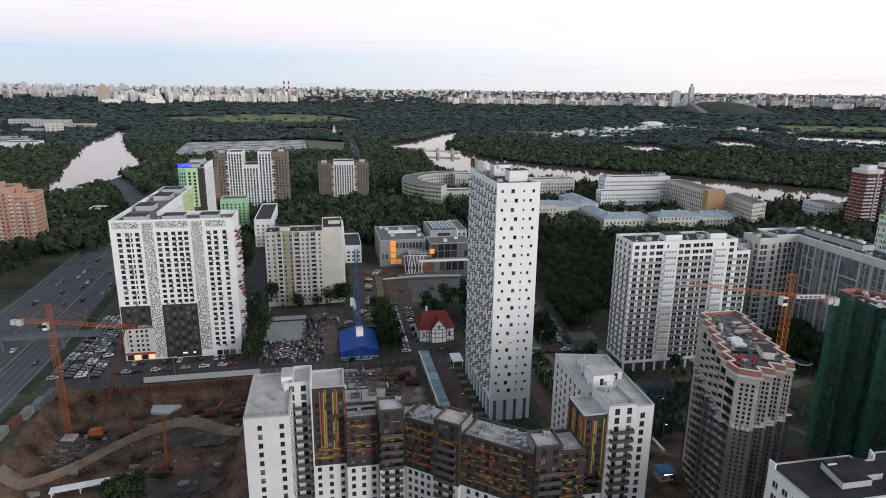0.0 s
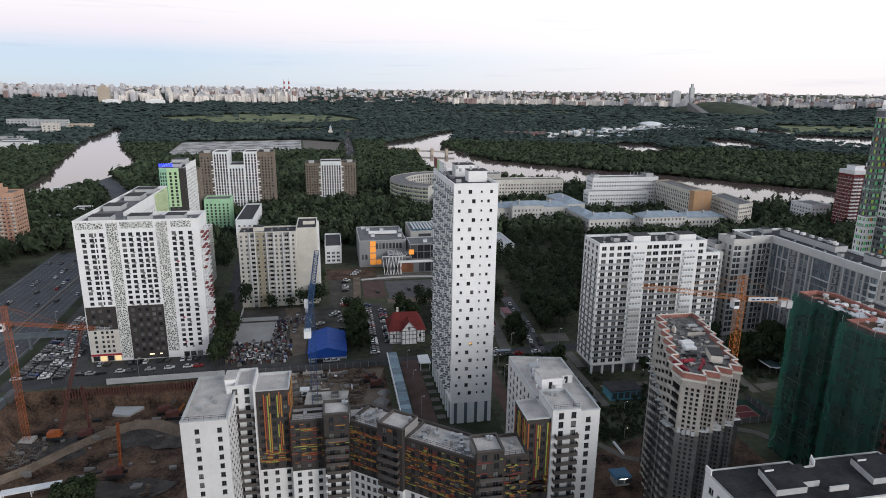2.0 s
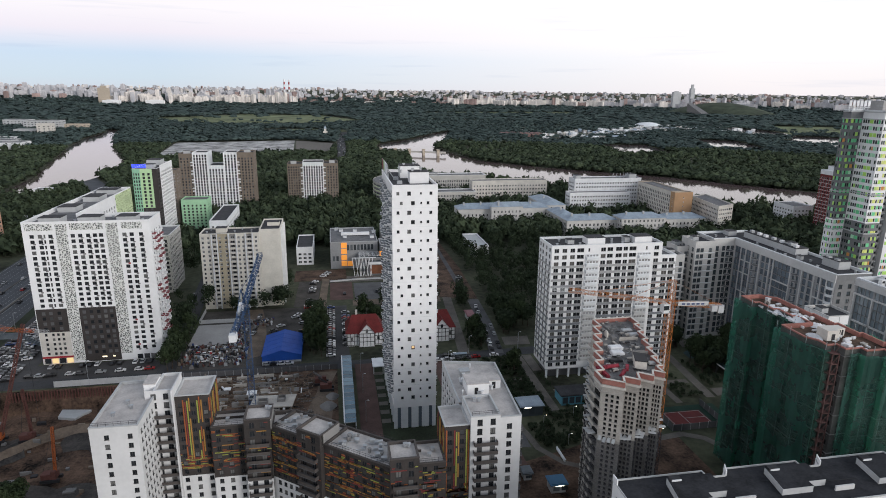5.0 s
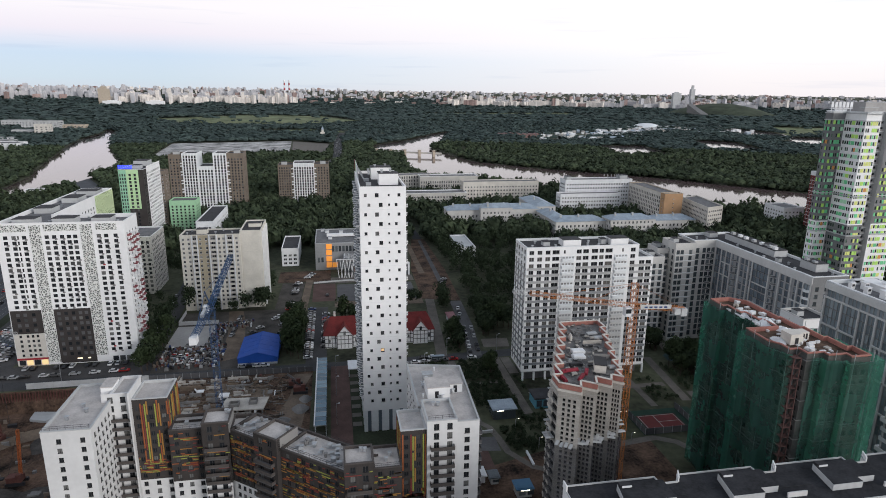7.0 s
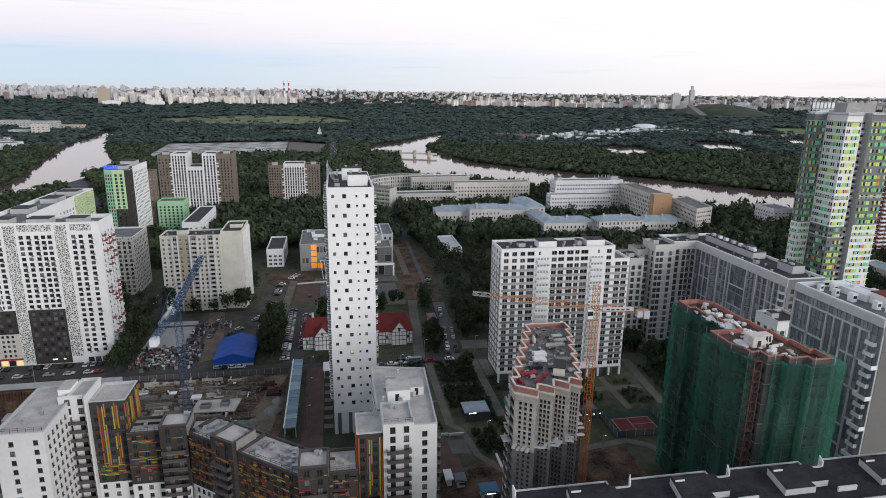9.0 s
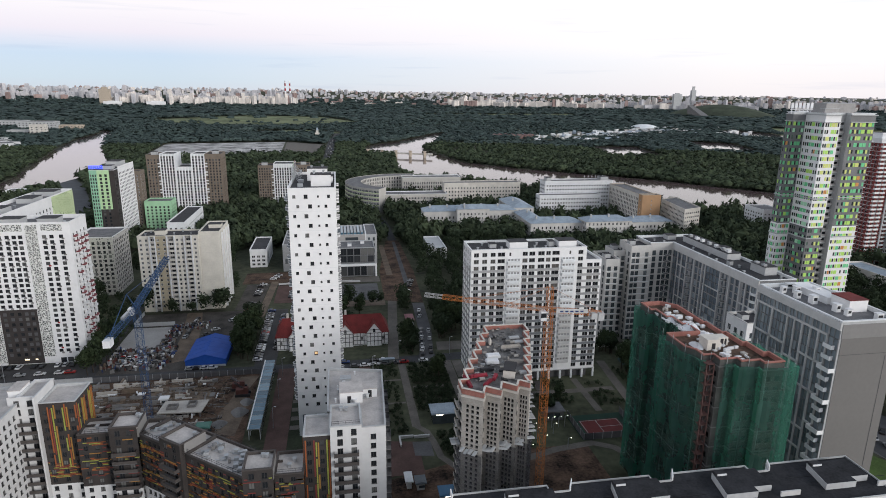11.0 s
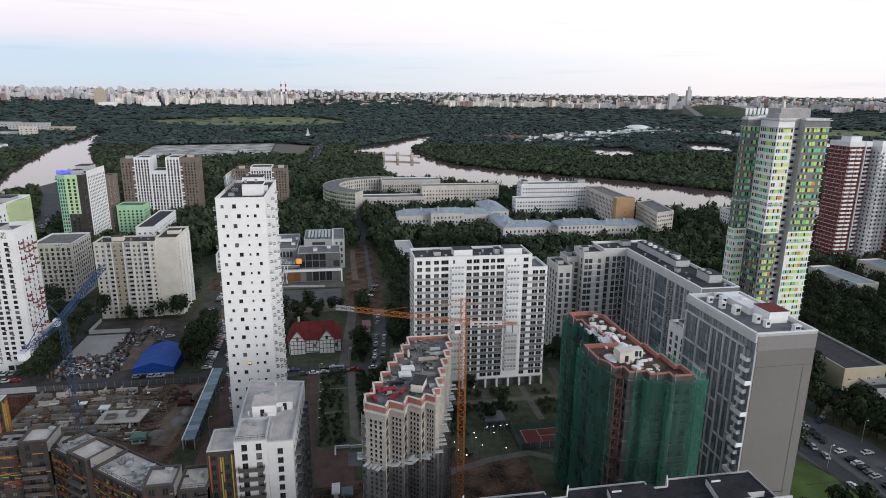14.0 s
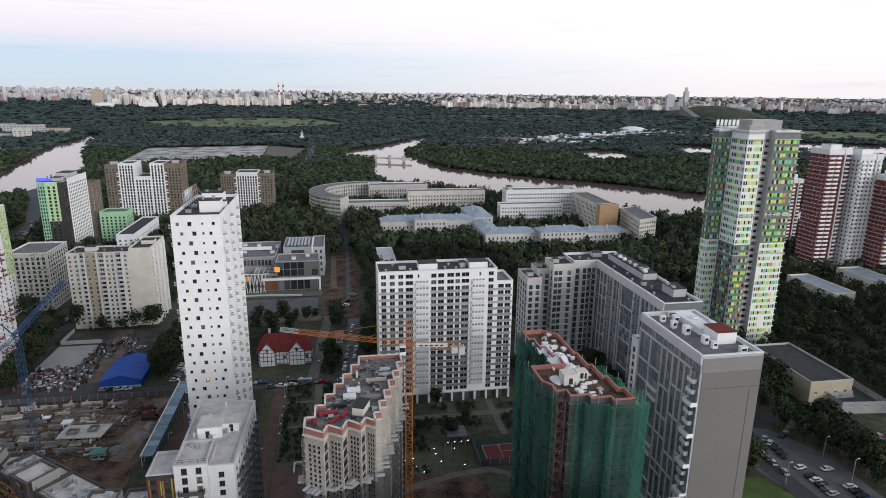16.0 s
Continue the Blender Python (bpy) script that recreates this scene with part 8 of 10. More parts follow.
def tower_crane(name, label, x, y, z0, z1, jib, counter, paint, width=1.6, banner=False):
    th = thing(name, x, y, z0, label, "crane")
    m = Mesh()
    lattice(m, (x, y, z0), (x, y, z1 - 4), width, width * 1.15)
    part("mast", m, paint, th)
    m = Mesh()
    lattice(m, (x, y, z1 - 4), (x, y, z1 + 1.5), width * 0.8, width)
    part("tower_head", m, paint, th)
    root = Vector((x, y, z1 - 4.2))
    m = Mesh()
    tip = root + (Vector(jib) - root) * 0.86
    lattice(m, root, tuple(tip), 0.95, 1.5, 0.06)
    part("jib", m, paint, th)
    m = Mesh()
    lattice(m, tip, jib, 0.8, 1.4, 0.06)
    part("jib_tip", m, LGREY, th, "pale end section of the jib")
    m = Mesh()
    lattice(m, root, counter, 1.05, 1.5, 0.08)
    part("counter_jib", m, paint, th)
    d = (Vector(counter) - root).normalized()
    m = Mesh()
    c = Vector(counter)
    m.box(c.x - 0.9, c.y - 0.8, c.z - 1.6, c.x + 0.6, c.y + 0.8, c.z + 0.3)
    m.box(c.x - 2.6, c.y - 0.7, c.z - 1.2, c.x - 1.1, c.y + 0.7, c.z + 0.3)
    part("counterweight", m, LGREY, th, "grey concrete counterweight")
    m = Mesh()
    top = Vector((x, y, z1 + 1.5))
    m.beam(top, root + (Vector(jib) - root) * 0.7, 0.055)
    m.beam(top, root + (Vector(jib) - root) * 0.35, 0.055)
    m.beam(top, c, 0.055)
    part("tie_rod", m, paint, th)
    if banner:
        q0, q1 = root + (c - root) * 0.12, root + (c - root) * 0.72
        m = Mesh()
        m.prism([(q0.x, q0.y - 0.75), (q1.x, q1.y - 0.75), (q1.x, q1.y - 0.68), (q0.x, q0.y - 0.68)], q1.z + 0.1, q0.z + 0.55)
        sheet_ = part("banner", m, BAYGREY, th, "white banner with blue bars")
        for k in range(5):
            p0, p1 = q0 + (q1 - q0) * (0.12 + 0.16 * k), q0 + (q1 - q0) * (0.22 + 0.16 * k)
            m = Mesh()
            m.prism([(p0.x, p0.y - 0.8), (p1.x, p1.y - 0.8), (p1.x, p1.y - 0.76), (p0.x, p0.y - 0.76)], q1.z + 0.35, q1.z + 0.72)
            o = new("banner_bar", m.data("banner_bar", [CARS[5]], tuple(th.location)))
            o.parent = sheet_
    m = Mesh()
    m.box(x - 2.2, y - 1.0, z1 - 6.6, x - 0.8, y + 0.8, z1 - 4.4)
    cab = part("cab", m, PALE, th, "white cab with glazed front")
    m = Mesh()
    m.box(x - 2.25, y - 1.06, z1 - 5.8, x - 0.9, y - 1.0, z1 - 4.7)
    w = new("cab_window", m.data("cab_window", [GLASS], tuple(th.location)))
    w.parent = cab
    m = Mesh()
    m.box(x - 2.2, y - 2.2, z0 - 0.2, x + 2.2, y + 2.2, z0 + 0.7)
    part("footing", m, CONC, th)
    return th


tower_crane("tower_crane", "orange lattice tower crane beside the unfinished tower", 114.0, 128.0, 0.0, 62.5, (84.5, 131.0, 62.4), (126.5, 126.5, 57.3), CRANEO, banner=True)
tower_crane("tower_crane", "red-orange lattice tower crane standing in the pit", -88.6, 204.0, -8.0, 38.5, (-58.0, 202.0, 31.2), (-97.5, 204.5, 35.2), CRANER)


def luffing_crane():
    th = thing("tower_crane", 7.4, 174.5, 0, "dark blue luffing tower crane with white winch", "crane")
    m = Mesh()
    lattice(m, (7.4, 174.5, 0), (7.4, 174.5, 46), 1.7, 1.9)
    part("mast", m, CRANEB, th)
    m = Mesh()
    lattice(m, (7.5, 172.5, 47.5), (9.0, 204, 54.0), 1.3, 1.7, 0.15)
    part("jib", m, CRANEB, th)
    m = Mesh()
    lattice(m, (7.4, 175.5, 47), (7.1, 152, 46.6), 1.3, 1.6)
    part("counter_jib", m, CRANEB, th)
    m = Mesh()
    m.box(6.2, 150.8, 45.0, 8.0, 153.4, 46.9)
    part("counterweight", m, PALE, th, "white counterweight block")
    m = Mesh()
    m.box(6.2, 165.0, 46.9, 7.0, 170.0, 47.9)
    part("winch_house", m, STEEL, th, "grey winch house")
    m = Mesh()
    m.box(5.6, 172.6, 45.6, 6.9, 174.6, 47.6)
    part("cab", m, PALE, th, "white cab")
    m = Mesh()
    m.beam((7.4, 174.5, 47), (7.4, 168, 53.5), 0.25)
    m.beam((7.2, 153.5, 47.2), (7.4, 168, 53.5), 0.14)
    m.beam((7.4, 168, 53.5), (8.6, 196, 52.6), 0.1)
    part("a_frame", m, CRANEB, th)
    m = Mesh()
    m.box(5.2, 172.3, -0.2, 9.6, 176.7, 0.8)
    part("footing", m, CONC, th)


luffing_crane()


def crawler(name, label, x, y, z, boom, paint, width=0.5):
    th = thing(name, x, y, z, label, "construction machine")
    for s in (-1.3, 1.3):
        m = Mesh()
        m.prism([(x - 2.6, y + s - 0.45), (x + 2.6, y + s - 0.45), (x + 2.6, y + s + 0.45), (x - 2.6, y + s + 0.45)], z, z + 0.9)
        part("track", m, BLACKM, th)
    m = Mesh()
    m.box(x - 2.4, y - 1.3, z + 0.9, x + 1.8, y + 1.3, z + 2.6)
    m.box(x + 0.4, y - 1.3, z + 2.6, x + 1.8, y - 0.2, z + 3.4)
    part("upper_body", m, CRANER if name == "crawler_crane" else RUST, th)
    m = Mesh()
    lattice(m, (x + 1.2, y, z + 1.6), boom, width, 1.3, 0.15 if width > 0.55 else 0.1)
    part("boom", m, paint, th)
    m = Mesh()
    m.beam(boom, (boom[0] + 0.2, boom[1], z + 4), 0.07)
    m.beam(boom, (x - 2, y, z + 3), 0.07)
    part("cable", m, BLACKM, th)


crawler("crawler_crane", "orange crawler crane with a raised dark boom in the pit", -79.6, 204, -7.6, (-67.2, 206.3, 32.6), RUST, 0.85)
crawler("piling_rig", "dark piling rig with an upright mast in the pit", -69.6, 203, -7.6, (-69.0, 202.8, 11.3), RUST, 0.6)
crawler("piling_rig", "orange piling rig near the track", -52.6, 177.5, -7.0, (-51.6, 180.5, 9.0), CRANER, 0.6)
for x, y, c in ((-38, 214, CARS[3]), (-44, 212, CRANEO), (-34, 211, CRANEO), (-48, 217, CARS[3])):
    crawler("excavator", "small excavator working at the pit wall", x, y, pit_depth(x, y), (x + 3.5, y + 1.5, pit_depth(x, y) + 4.5), c)
m = Mesh()
m.prism([(-81.6, 170.0), (-66.4, 172.6), (-66.8, 175.4), (-82.0, 172.8)], -5.6, -5.3)
for x, y in ((-81.2, 170.6), (-67, 173), (-81.6, 172.4), (-67.2, 175), (-74, 171.9), (-74.4, 173.8)):
    m.beam((x, y, -8.6), (x, y, -5.6), 0.25)
tagged(part("site_canopy", m, PALE), "long white sheet roof of a site shelter", "shelter")
m = Mesh()
m.prism([(-66, 216.6), (-59.6, 214.4), (-56.2, 220.4), (-66.5, 222.0)], -8.4, -6.9)
tagged(part("concrete_slab", m, LGREY), "pale concrete foundation slab in the pit", "foundation")
r7 = random.Random(31)
for i in range(56):
    x, y = PIT[0] + 8 + r7.random() * 58, 150 + r7.random() * 68
    z = pit_depth(x, y)
    m = Mesh()
    w, d, h = 0.8 + 2.6 * r7.random(), 0.4 + 1.2 * r7.random(), 0.4 + 0.9 * r7.random()
    m.prism([(x, y), (x + w, y + 0.3), (x + w * 0.9, y + d), (x - 0.2, y + d)], z - 0.4, z + h)
    tagged(part(r7.choice(("material_stack", "rubble_block", "formwork_panel")), m, r7.choice((CONCD, CONCD, TIMBER, BLACKM, CONCD, BROWN2))), "stack of building material lying in the pit", "building material", "material stacks in the pit")
# sheet piling along the pit's far edge
for i in range(58):
    m = Mesh()
    x = -84 + i
    m.beam((x, 223.6, -7), (x, 223.6, 0.1 + 0.15 * math.sin(i * 1.7)), 0.35)
    tagged(part("sheet_pile", m, RUST), "rusty steel pile of the pit wall", "pile", "piles along the pit wall")


def fence(name, line, h, material, label):
    th = thing(name, line[0][0], line[0][1], 0, label, "fence")
    for (x0, y0), (x1, y1) in zip(line, line[1:]):
        L = math.dist((x0, y0), (x1, y1))
        n = max(1, int(L / 3.0))
        for i in range(n):
            a, c = i / n, (i + 0.97) / n
            m = Mesh()
            p, q = (x0 + (x1 - x0) * a, y0 + (y1 - y0) * a), (x0 + (x1 - x0) * c, y0 + (y1 - y0) * c)
            d = Vector((q[0] - p[0], q[1] - p[1])).normalized() * 0.06
            m.prism([(p[0] + d.y, p[1] - d.x), (q[0] + d.y, q[1] - d.x), (q[0] - d.y, q[1] + d.x), (p[0] - d.y, p[1] + d.x)], 0.1, h)
            part("panel", m, material, th)
            m = Mesh()
            m.beam((*p, 0), (*p, h + 0.1), 0.14)
            part("post", m, STEEL, th)


fence("site_fence", [(-70, 226.3), (-28, 226.8)], 2.4, LGREY, "pale panel fence along the pit edge")
fence("site_fence", [(-28, 226.8), (33, 226.0)], 2.2, DGREY, "dark panel fence of the building site")
fence("yard_fence", [(-30, 300), (-30, 284), (-12, 284)], 2.0, LGREY, "grey panel fence of the yard")
fence("court_fence", [(141, 177), (141, 162), (160, 162), (160, 177)], 2.4, DGREY, "dark mesh fence of the tennis court")

# half-built foundations on the site behind the flats: broken walls, slabs, planks and steel
for i in range(7):
    y = 190 + i * 5.2
    x = -26 + 3 * (i % 2)
    while x < 14 - 4 * (i % 3):
        w = r7.uniform(3.5, 9)
        m = Mesh()
        h = r7.uniform(0.7, 2.1)
        m.box(x, y, 0, x + w, y + 0.45, h)
        if r7.random() < 0.6:
            k = x + r7.uniform(0.5, w - 1)
            m.box(k, y + 0.45, 0, k + 0.45, y + r7.uniform(2, 4.6), h * 0.8)
        if r7.random() < 0.5:
            m.box(x + 0.2, y - 1.6, 0, x + w * 0.7, y, r7.uniform(0.15, 0.4))
        tagged(part("foundation_wall", m, r7.choice((CONCD, CONC, SAND, CONCD))), "broken line of raw concrete foundation wall", "foundation", "foundations behind the flats")
        x += w + r7.uniform(0.6, 2.4)
for i in range(110):
    x, y = -26 + r7.random() * 47, 186 + r7.random() * 37
    w, d, h = 0.8 + 3.4 * r7.random() ** 2, 0.4 + 1.6 * r7.random() ** 2, 0.3 + 1.1 * r7.random()
    a = r7.choice((0, 0, 0, math.pi / 2, math.pi / 2, r7.uniform(0, 3)))
    c, q = math.cos(a), math.sin(a)
    z = r7.choice((0, 0, 0, 1.0))
    m = Mesh()
    for k in range(r7.choice((1, 2, 3))):
        o = 0.12 * k
        m.prism([(x + c * u - q * v, y + q * u + c * v) for u, v in ((o, o), (w - o, -o), (w + o * 0.5, d), (-o, d - o))], z + h * k / 3, z + h * (k + 1.02) / 3)
    tagged(part(r7.choice(("material_stack", "formwork_panel", "brick_pallet")), m, r7.choice((CONC, CONCD, TIMBER, BROWN2, CONCD, RUST, TIMBER, PALE, SAND, SAND))), "stack of boards, blocks or formwork on the site", "building material", "material on the site")
# loose planks and reinforcing bars, past counting
m = Mesh()
for i in range(1100):
    x, y = -26 + r7.random() * 50, 184 + r7.random() * 40
    a = r7.choice((0.0, 0.0, 0.04, 1.57, r7.uniform(0, 3.1)))
    w = r7.uniform(0.4, 2.6)
    z = r7.choice((0.1, 0.1, 0.3, 0.9))
    m.beam((x, y, z), (x + w * math.cos(a), y + w * math.sin(a), z + r7.choice((0, 0, 0.2))), r7.uniform(0.1, 0.3), r7.choice((0, 0, 0, 1, 2, 3)))
for i in range(260):
    x, y = -92 + r7.random() * 11, 188 + r7.random() * 15
    z, a, w = pit_depth(x, y) + 0.1, r7.choice((0.1, 0.2, 1.7, r7.uniform(0, 3.1))), r7.uniform(0.5, 2.4)
    m.beam((x, y, z), (x + w * math.cos(a), y + w * math.sin(a), pit_depth(x + w * math.cos(a), y + w * math.sin(a)) + 0.25), r7.uniform(0.1, 0.24), r7.choice((0, 0, 1, 2, 3)))
tagged(part("site_debris", m, [TIMBER, CONCD, BROWN2, BLACKM]), "loose planks, bars and rubble strewn over the site", "debris", kind="stuff")
m = Mesh()
for cx, cy, R_, hh in ((29.5, 196, 3.0, 2.2), (31, 203, 2.4, 1.8), (24, 189, 2.6, 1.6)):
    for t in range(14):
        for k in range(4):
            f = lambda u, q2: (cx + R_ * (1 - q2 / 4) * (1 + 0.15 * math.sin(3 * u)) * math.cos(u), cy + R_ * (1 - q2 / 4) * (1 + 0.15 * math.sin(3 * u)) * math.sin(u), 0.05 + hh * math.sin(q2 / 4 * 1.4))
            u0, u1 = t * math.pi / 7, (t + 1) * math.pi / 7
            m.face([f(u0, k), f(u1, k), f(u1, k + 1), f(u0, k + 1)])
tagged(part("gravel_heap", m, CONCD), "grey gravel heaps beside the site track", "gravel", kind="stuff")
pass_truck = ((27, 214, CARS[3]), (29, 209, BLACKM))
for x, y, c in pass_truck:
    crawler("excavator", "dark excavator parked on the site track", x, y, 0.1, (x - 3.0, y + 1.2, 4.6), c)


# ---- small buildings ----
def blue_tent():
    th = thing("storage_tent", 11, 246, 0, "large blue tarpaulin tent hall with a ridged roof", "tent")
    x0, x1, y0, y1, e, r = 3.2, 18.6, 235.5, 258.0, 3.0, 5.4
    c = (x0 + x1) / 2
    m = Mesh()
    m.face([(x0 - 0.3, y0 - 0.3, e), (c, y0 - 0.3, r), (c, y1, r), (x0 - 0.3, y1, e)])
    m.face([(c, y0 - 0.3, r), (x1 + 0.3, y0 - 0.3, e), (x1 + 0.3, y1, e), (c, y1, r)])
    part("roof_cover", m, BLUE, th)
    m = Mesh()
    m.face([(x0, y0, 0.9), (x1, y0, 0.9), (x1, y0, e), (c, y0, r - 0.1), (x0, y0, e)])
    m.face([(x1, y0, 0), (x1, y1, 0), (x1, y1, e), (x1, y0, e)])
    m.face([(x0, y1, 0), (x0, y0, 0), (x0, y0, e), (x0, y1, e)])
    m.face([(x1, y1, 0), (x0, y1, 0), (x0, y1, e), (c, y1, r - 0.1), (x1, y1, e)])
    part("side_cover", m, BLUE, th)
    for k in range(6):
        m = Mesh()
        y = y0 + k * (y1 - y0) / 5
        m.beam((x0 - 0.32, y, e + 0.01), (c, y, r + 0.01), 0.07)
        m.beam((c, y, r + 0.01), (x1 + 0.32, y, e + 0.01), 0.07)
        part("rib", m, BLUE, th)
    m = Mesh()
    m.box(x0, y0 - 0.05, 0, x1, y0, 0.9)
    part("base_wall", m, LGREY, th)


blue_tent()


def glass_passage():
    th = thing("covered_walkway", 36.5, 204, 0, "long covered walkway with a pale glass roof", "walkway")
    for i in range(18):
        y = 178 + 2.9 * i
        m = Mesh()
        m.prism([(35.0, y), (38.6, y), (38.6, y + 2.78), (35.0, y + 2.78)], 3.6, 3.75)
        part("roof_pane", m, GLASSR, th)
        m = Mesh()
        m.box(34.95, y - 0.05, 3.5, 38.65, y + 0.05, 3.8)
        part("rafter", m, STEEL, th)
        for x in (35.05, 38.5):
            m = Mesh()
            m.beam((x, y, 0), (x, y, 3.55), 0.2)
            part("post", m, PALE, th)
    m = Mesh()
    m.box(38.5, 178, 0.1, 38.6, 230, 3.5)
    part("side_wall", m, GLASSB, th)
    m = Mesh()
    m.box(34.6, 178, 3.5, 35.0, 230.2, 3.9)
    part("gutter", m, PALE, th)


glass_passage()
m = Mesh()
m.box(46.6, 218.5, 3.2, 51.0, 226.5, 3.5)
for x, y in ((47, 219), (50.6, 219), (47, 226), (50.6, 226)):
    m.beam((x, y, 0), (x, y, 3.2), 0.25)
tagged(part("gate_canopy", m, PALE), "white flat canopy over the gate", "canopy")


def timber_house(x0, x1, y0, y1, gables):
    th = thing("timbered_house", (x0 + x1) / 2, (y0 + y1) / 2, 0, "half-timbered house with a steep red tile roof", "house", "red-roofed houses")
    e, rz = 6.2, 12.0
    m = Mesh()
    m.box(x0, y0, 0, x1, y1, e)
    part("wall", m, WHITE, th)
    m = Mesh()
    for i in range(int((x1 - x0) / 1.5) + 1):
        m.box(x0 + 1.5 * i, y0 - 0.08, 0.3, x0 + 1.5 * i + 0.22, y0, e)
    for z in (0.3, 2.2, 4.2, 5.9):
        m.box(x0, y0 - 0.1, z, x1, y0, z + 0.22)
    part("timber_frame", m, BLACKM, th)
    yc = (y0 + y1) / 2
    m = Mesh()
    m.face([(x0 - 0.6, y0 - 0.7, e - 0.3), (x1 + 0.6, y0 - 0.7, e - 0.3), (x1 - 2.5, yc, rz), (x0 + 2.5, yc, rz)])
    m.face([(x1 + 0.6, y1 + 0.7, e - 0.3), (x0 - 0.6, y1 + 0.7, e - 0.3), (x0 + 2.5, yc, rz), (x1 - 2.5, yc, rz)])
    m.face([(x0 - 0.6, y1 + 0.7, e - 0.3), (x0 - 0.6, y0 - 0.7, e - 0.3), (x0 + 2.5, yc, rz)])
    m.face([(x1 + 0.6, y0 - 0.7, e - 0.3), (x1 + 0.6, y1 + 0.7, e - 0.3), (x1 - 2.5, yc, rz)])
    part("roof", m, ROOFR, th)
    for g in gables:
        w, gz = 3.3, 10.4
        m = Mesh()
        m.box(g - w, y0 - 1.4, 0, g + w, y0, e)
        m.face([(g - w, y0 - 1.4, e), (g + w, y0 - 1.4, e), (g, y0 - 1.4, gz)])
        gb = part("gable_wall", m, WHITE, th)
        m = Mesh()
        for k in range(5):
            m.box(g - w + k * 1.6, y0 - 1.5, 0.3, g - w + k * 1.6 + 0.22, y0 - 1.4, e)
        for z in (2.2, 4.2, 5.9, 7.4):
            s = w if z < e else w * (gz - z) / (gz - e)
            m.box(g - s, y0 - 1.5, z, g + s, y0 - 1.4, z + 0.22)
        q = new("gable_timber", m.data("gable_timber", [BLACKM], tuple(th.location)))
        q.parent = gb
        m = Mesh()
        m.face([(g - w - 0.5, y0 - 1.9, e - 0.5), (g, y0 - 1.9, gz + 0.15), (g, yc, gz + 0.15), (g - w - 0.5, yc, e - 0.5)])
        m.face([(g, y0 - 1.9, gz + 0.15), (g + w + 0.5, y0 - 1.9, e - 0.5), (g + w + 0.5, yc, e - 0.5), (g, yc, gz + 0.15)])
        part("gable_roof", m, ROOFR, th)
        m = Mesh()
        m.box(g - 0.5, y0 - 1.56, 6.4, g + 0.5, y0 - 1.5, 8.0)
        part("window", m, GLASS, th)
    for i in range(3):
        m = Mesh()
        x = x0 + 2 + i * (x1 - x0 - 4) / 2
        m.box(x - 0.5, y0 - 0.14, 2.6, x + 0.5, y0 - 0.08, 4.0)
        part("window", m, GLASS, th)
    m = Mesh()
    m.box(x0 + 4, yc + 1, rz - 2, x0 + 4.9, yc + 1.9, rz + 1.6)
    part("chimney", m, CREAM, th)


timber_house(37.5, 53.0, 247.5, 261, (46.0,))
timber_house(62.5, 85.0, 248.5, 262, (66.6, 79.0))


def pavilion(name, label, x0, y0, x1, y1, h, wall_mat, roof_mat, lit=False):
    th = thing(name, (x0 + x1) / 2, (y0 + y1) / 2, 0, label, "pavilion")
    m = Mesh()
    m.box(x0 + 0.5, y0 + 0.5, 0, x1 - 0.5, y1 - 0.5, h - 0.3)
    part("wall", m, wall_mat, th)
    m = Mesh()
    m.box(x0, y0, h - 0.3, x1, y1, h)
    m.box(x0 + 0.4, y0 + 0.4, h, x1 - 0.4, y1 - 0.4, h + 0.12)
    part("roof", m, roof_mat, th)
    for i in range(int((x1 - x0) / 2.4)):
        m = Mesh()
        m.box(x0 + 1.0 + 2.4 * i, y0 + 0.42, 0.8, x0 + 2.8 + 2.4 * i, y0 + 0.5, h - 0.9)
        part("window", m, GLASSB, th)
    if lit:
        m = Mesh()
        m.box(x0 + 1.6, y0 + 0.36, h - 0.72, x0 + 4.0, y0 + 0.42, h - 0.5)
        part("strip_light", m, LAMPGLOW, th, "lit strip lamp under the eaves")


th = thing("floor_deck", 10, 199.5, 0, "raw concrete floor deck on stub columns", "foundation")
m = Mesh()
m.prism([(2.9, 195.9), (17.3, 194.9), (18.4, 203.4), (3.6, 204.2)], 1.7, 2.1)
part("slab", m, CONC, th)
for x, y in ((3.6, 196.4), (8.4, 196.0), (12.8, 195.8), (16.8, 195.5), (4.2, 203.4), (10.5, 203.0), (17.6, 202.8)):
    m = Mesh()
    m.box(x - 0.25, y - 0.25, 0, x + 0.25, y + 0.25, 1.7)
    part("column", m, CONCD, th)
for x, y, w, d in ((5.5, 197.5, 3.4, 2.6), (12.0, 198.4, 2.8, 3.2)):
    m = Mesh()
    for p in ((x, y, x + w, y + 0.3), (x, y + d, x + w, y + d + 0.3), (x, y + 0.3, x + 0.3, y + d), (x + w - 0.3, y + 0.3, x + w, y + d)):
        m.box(p[0], p[1], 2.1, p[2], p[3], 3.0)
    part("upstand", m, CONCD, th)
pavilion("site_cabin", "small white site cabin among foundations", 1.0, 204.8, 4.4, 207.6, 2.6, PALE, PALE)
pavilion("site_cabin", "low site hut with a faded green roof", 17.4, 183.4, 22.2, 187.4, 2.4, LGREY, mat("faded_green_sheet", (0.08, 0.20, 0.16), 0.6, 0.15))
pavilion("park_pavilion", "low glazed pavilion with a blue-grey roof", 93.8, 178.2, 102.5, 185.5, 4.0, GLASSB, ROOFB, True)
th = thing("court_canopy", 184.6, 196, 0, "dark arched shelter roof with a white rim", "pavilion")
q = [(181.4, 199.6), (183.4, 201.4), (185.9, 201.6), (188.2, 200.4), (188.2, 193.4), (186.0, 191.6), (183.6, 191.2), (181.4, 192.4)]
m = Mesh()
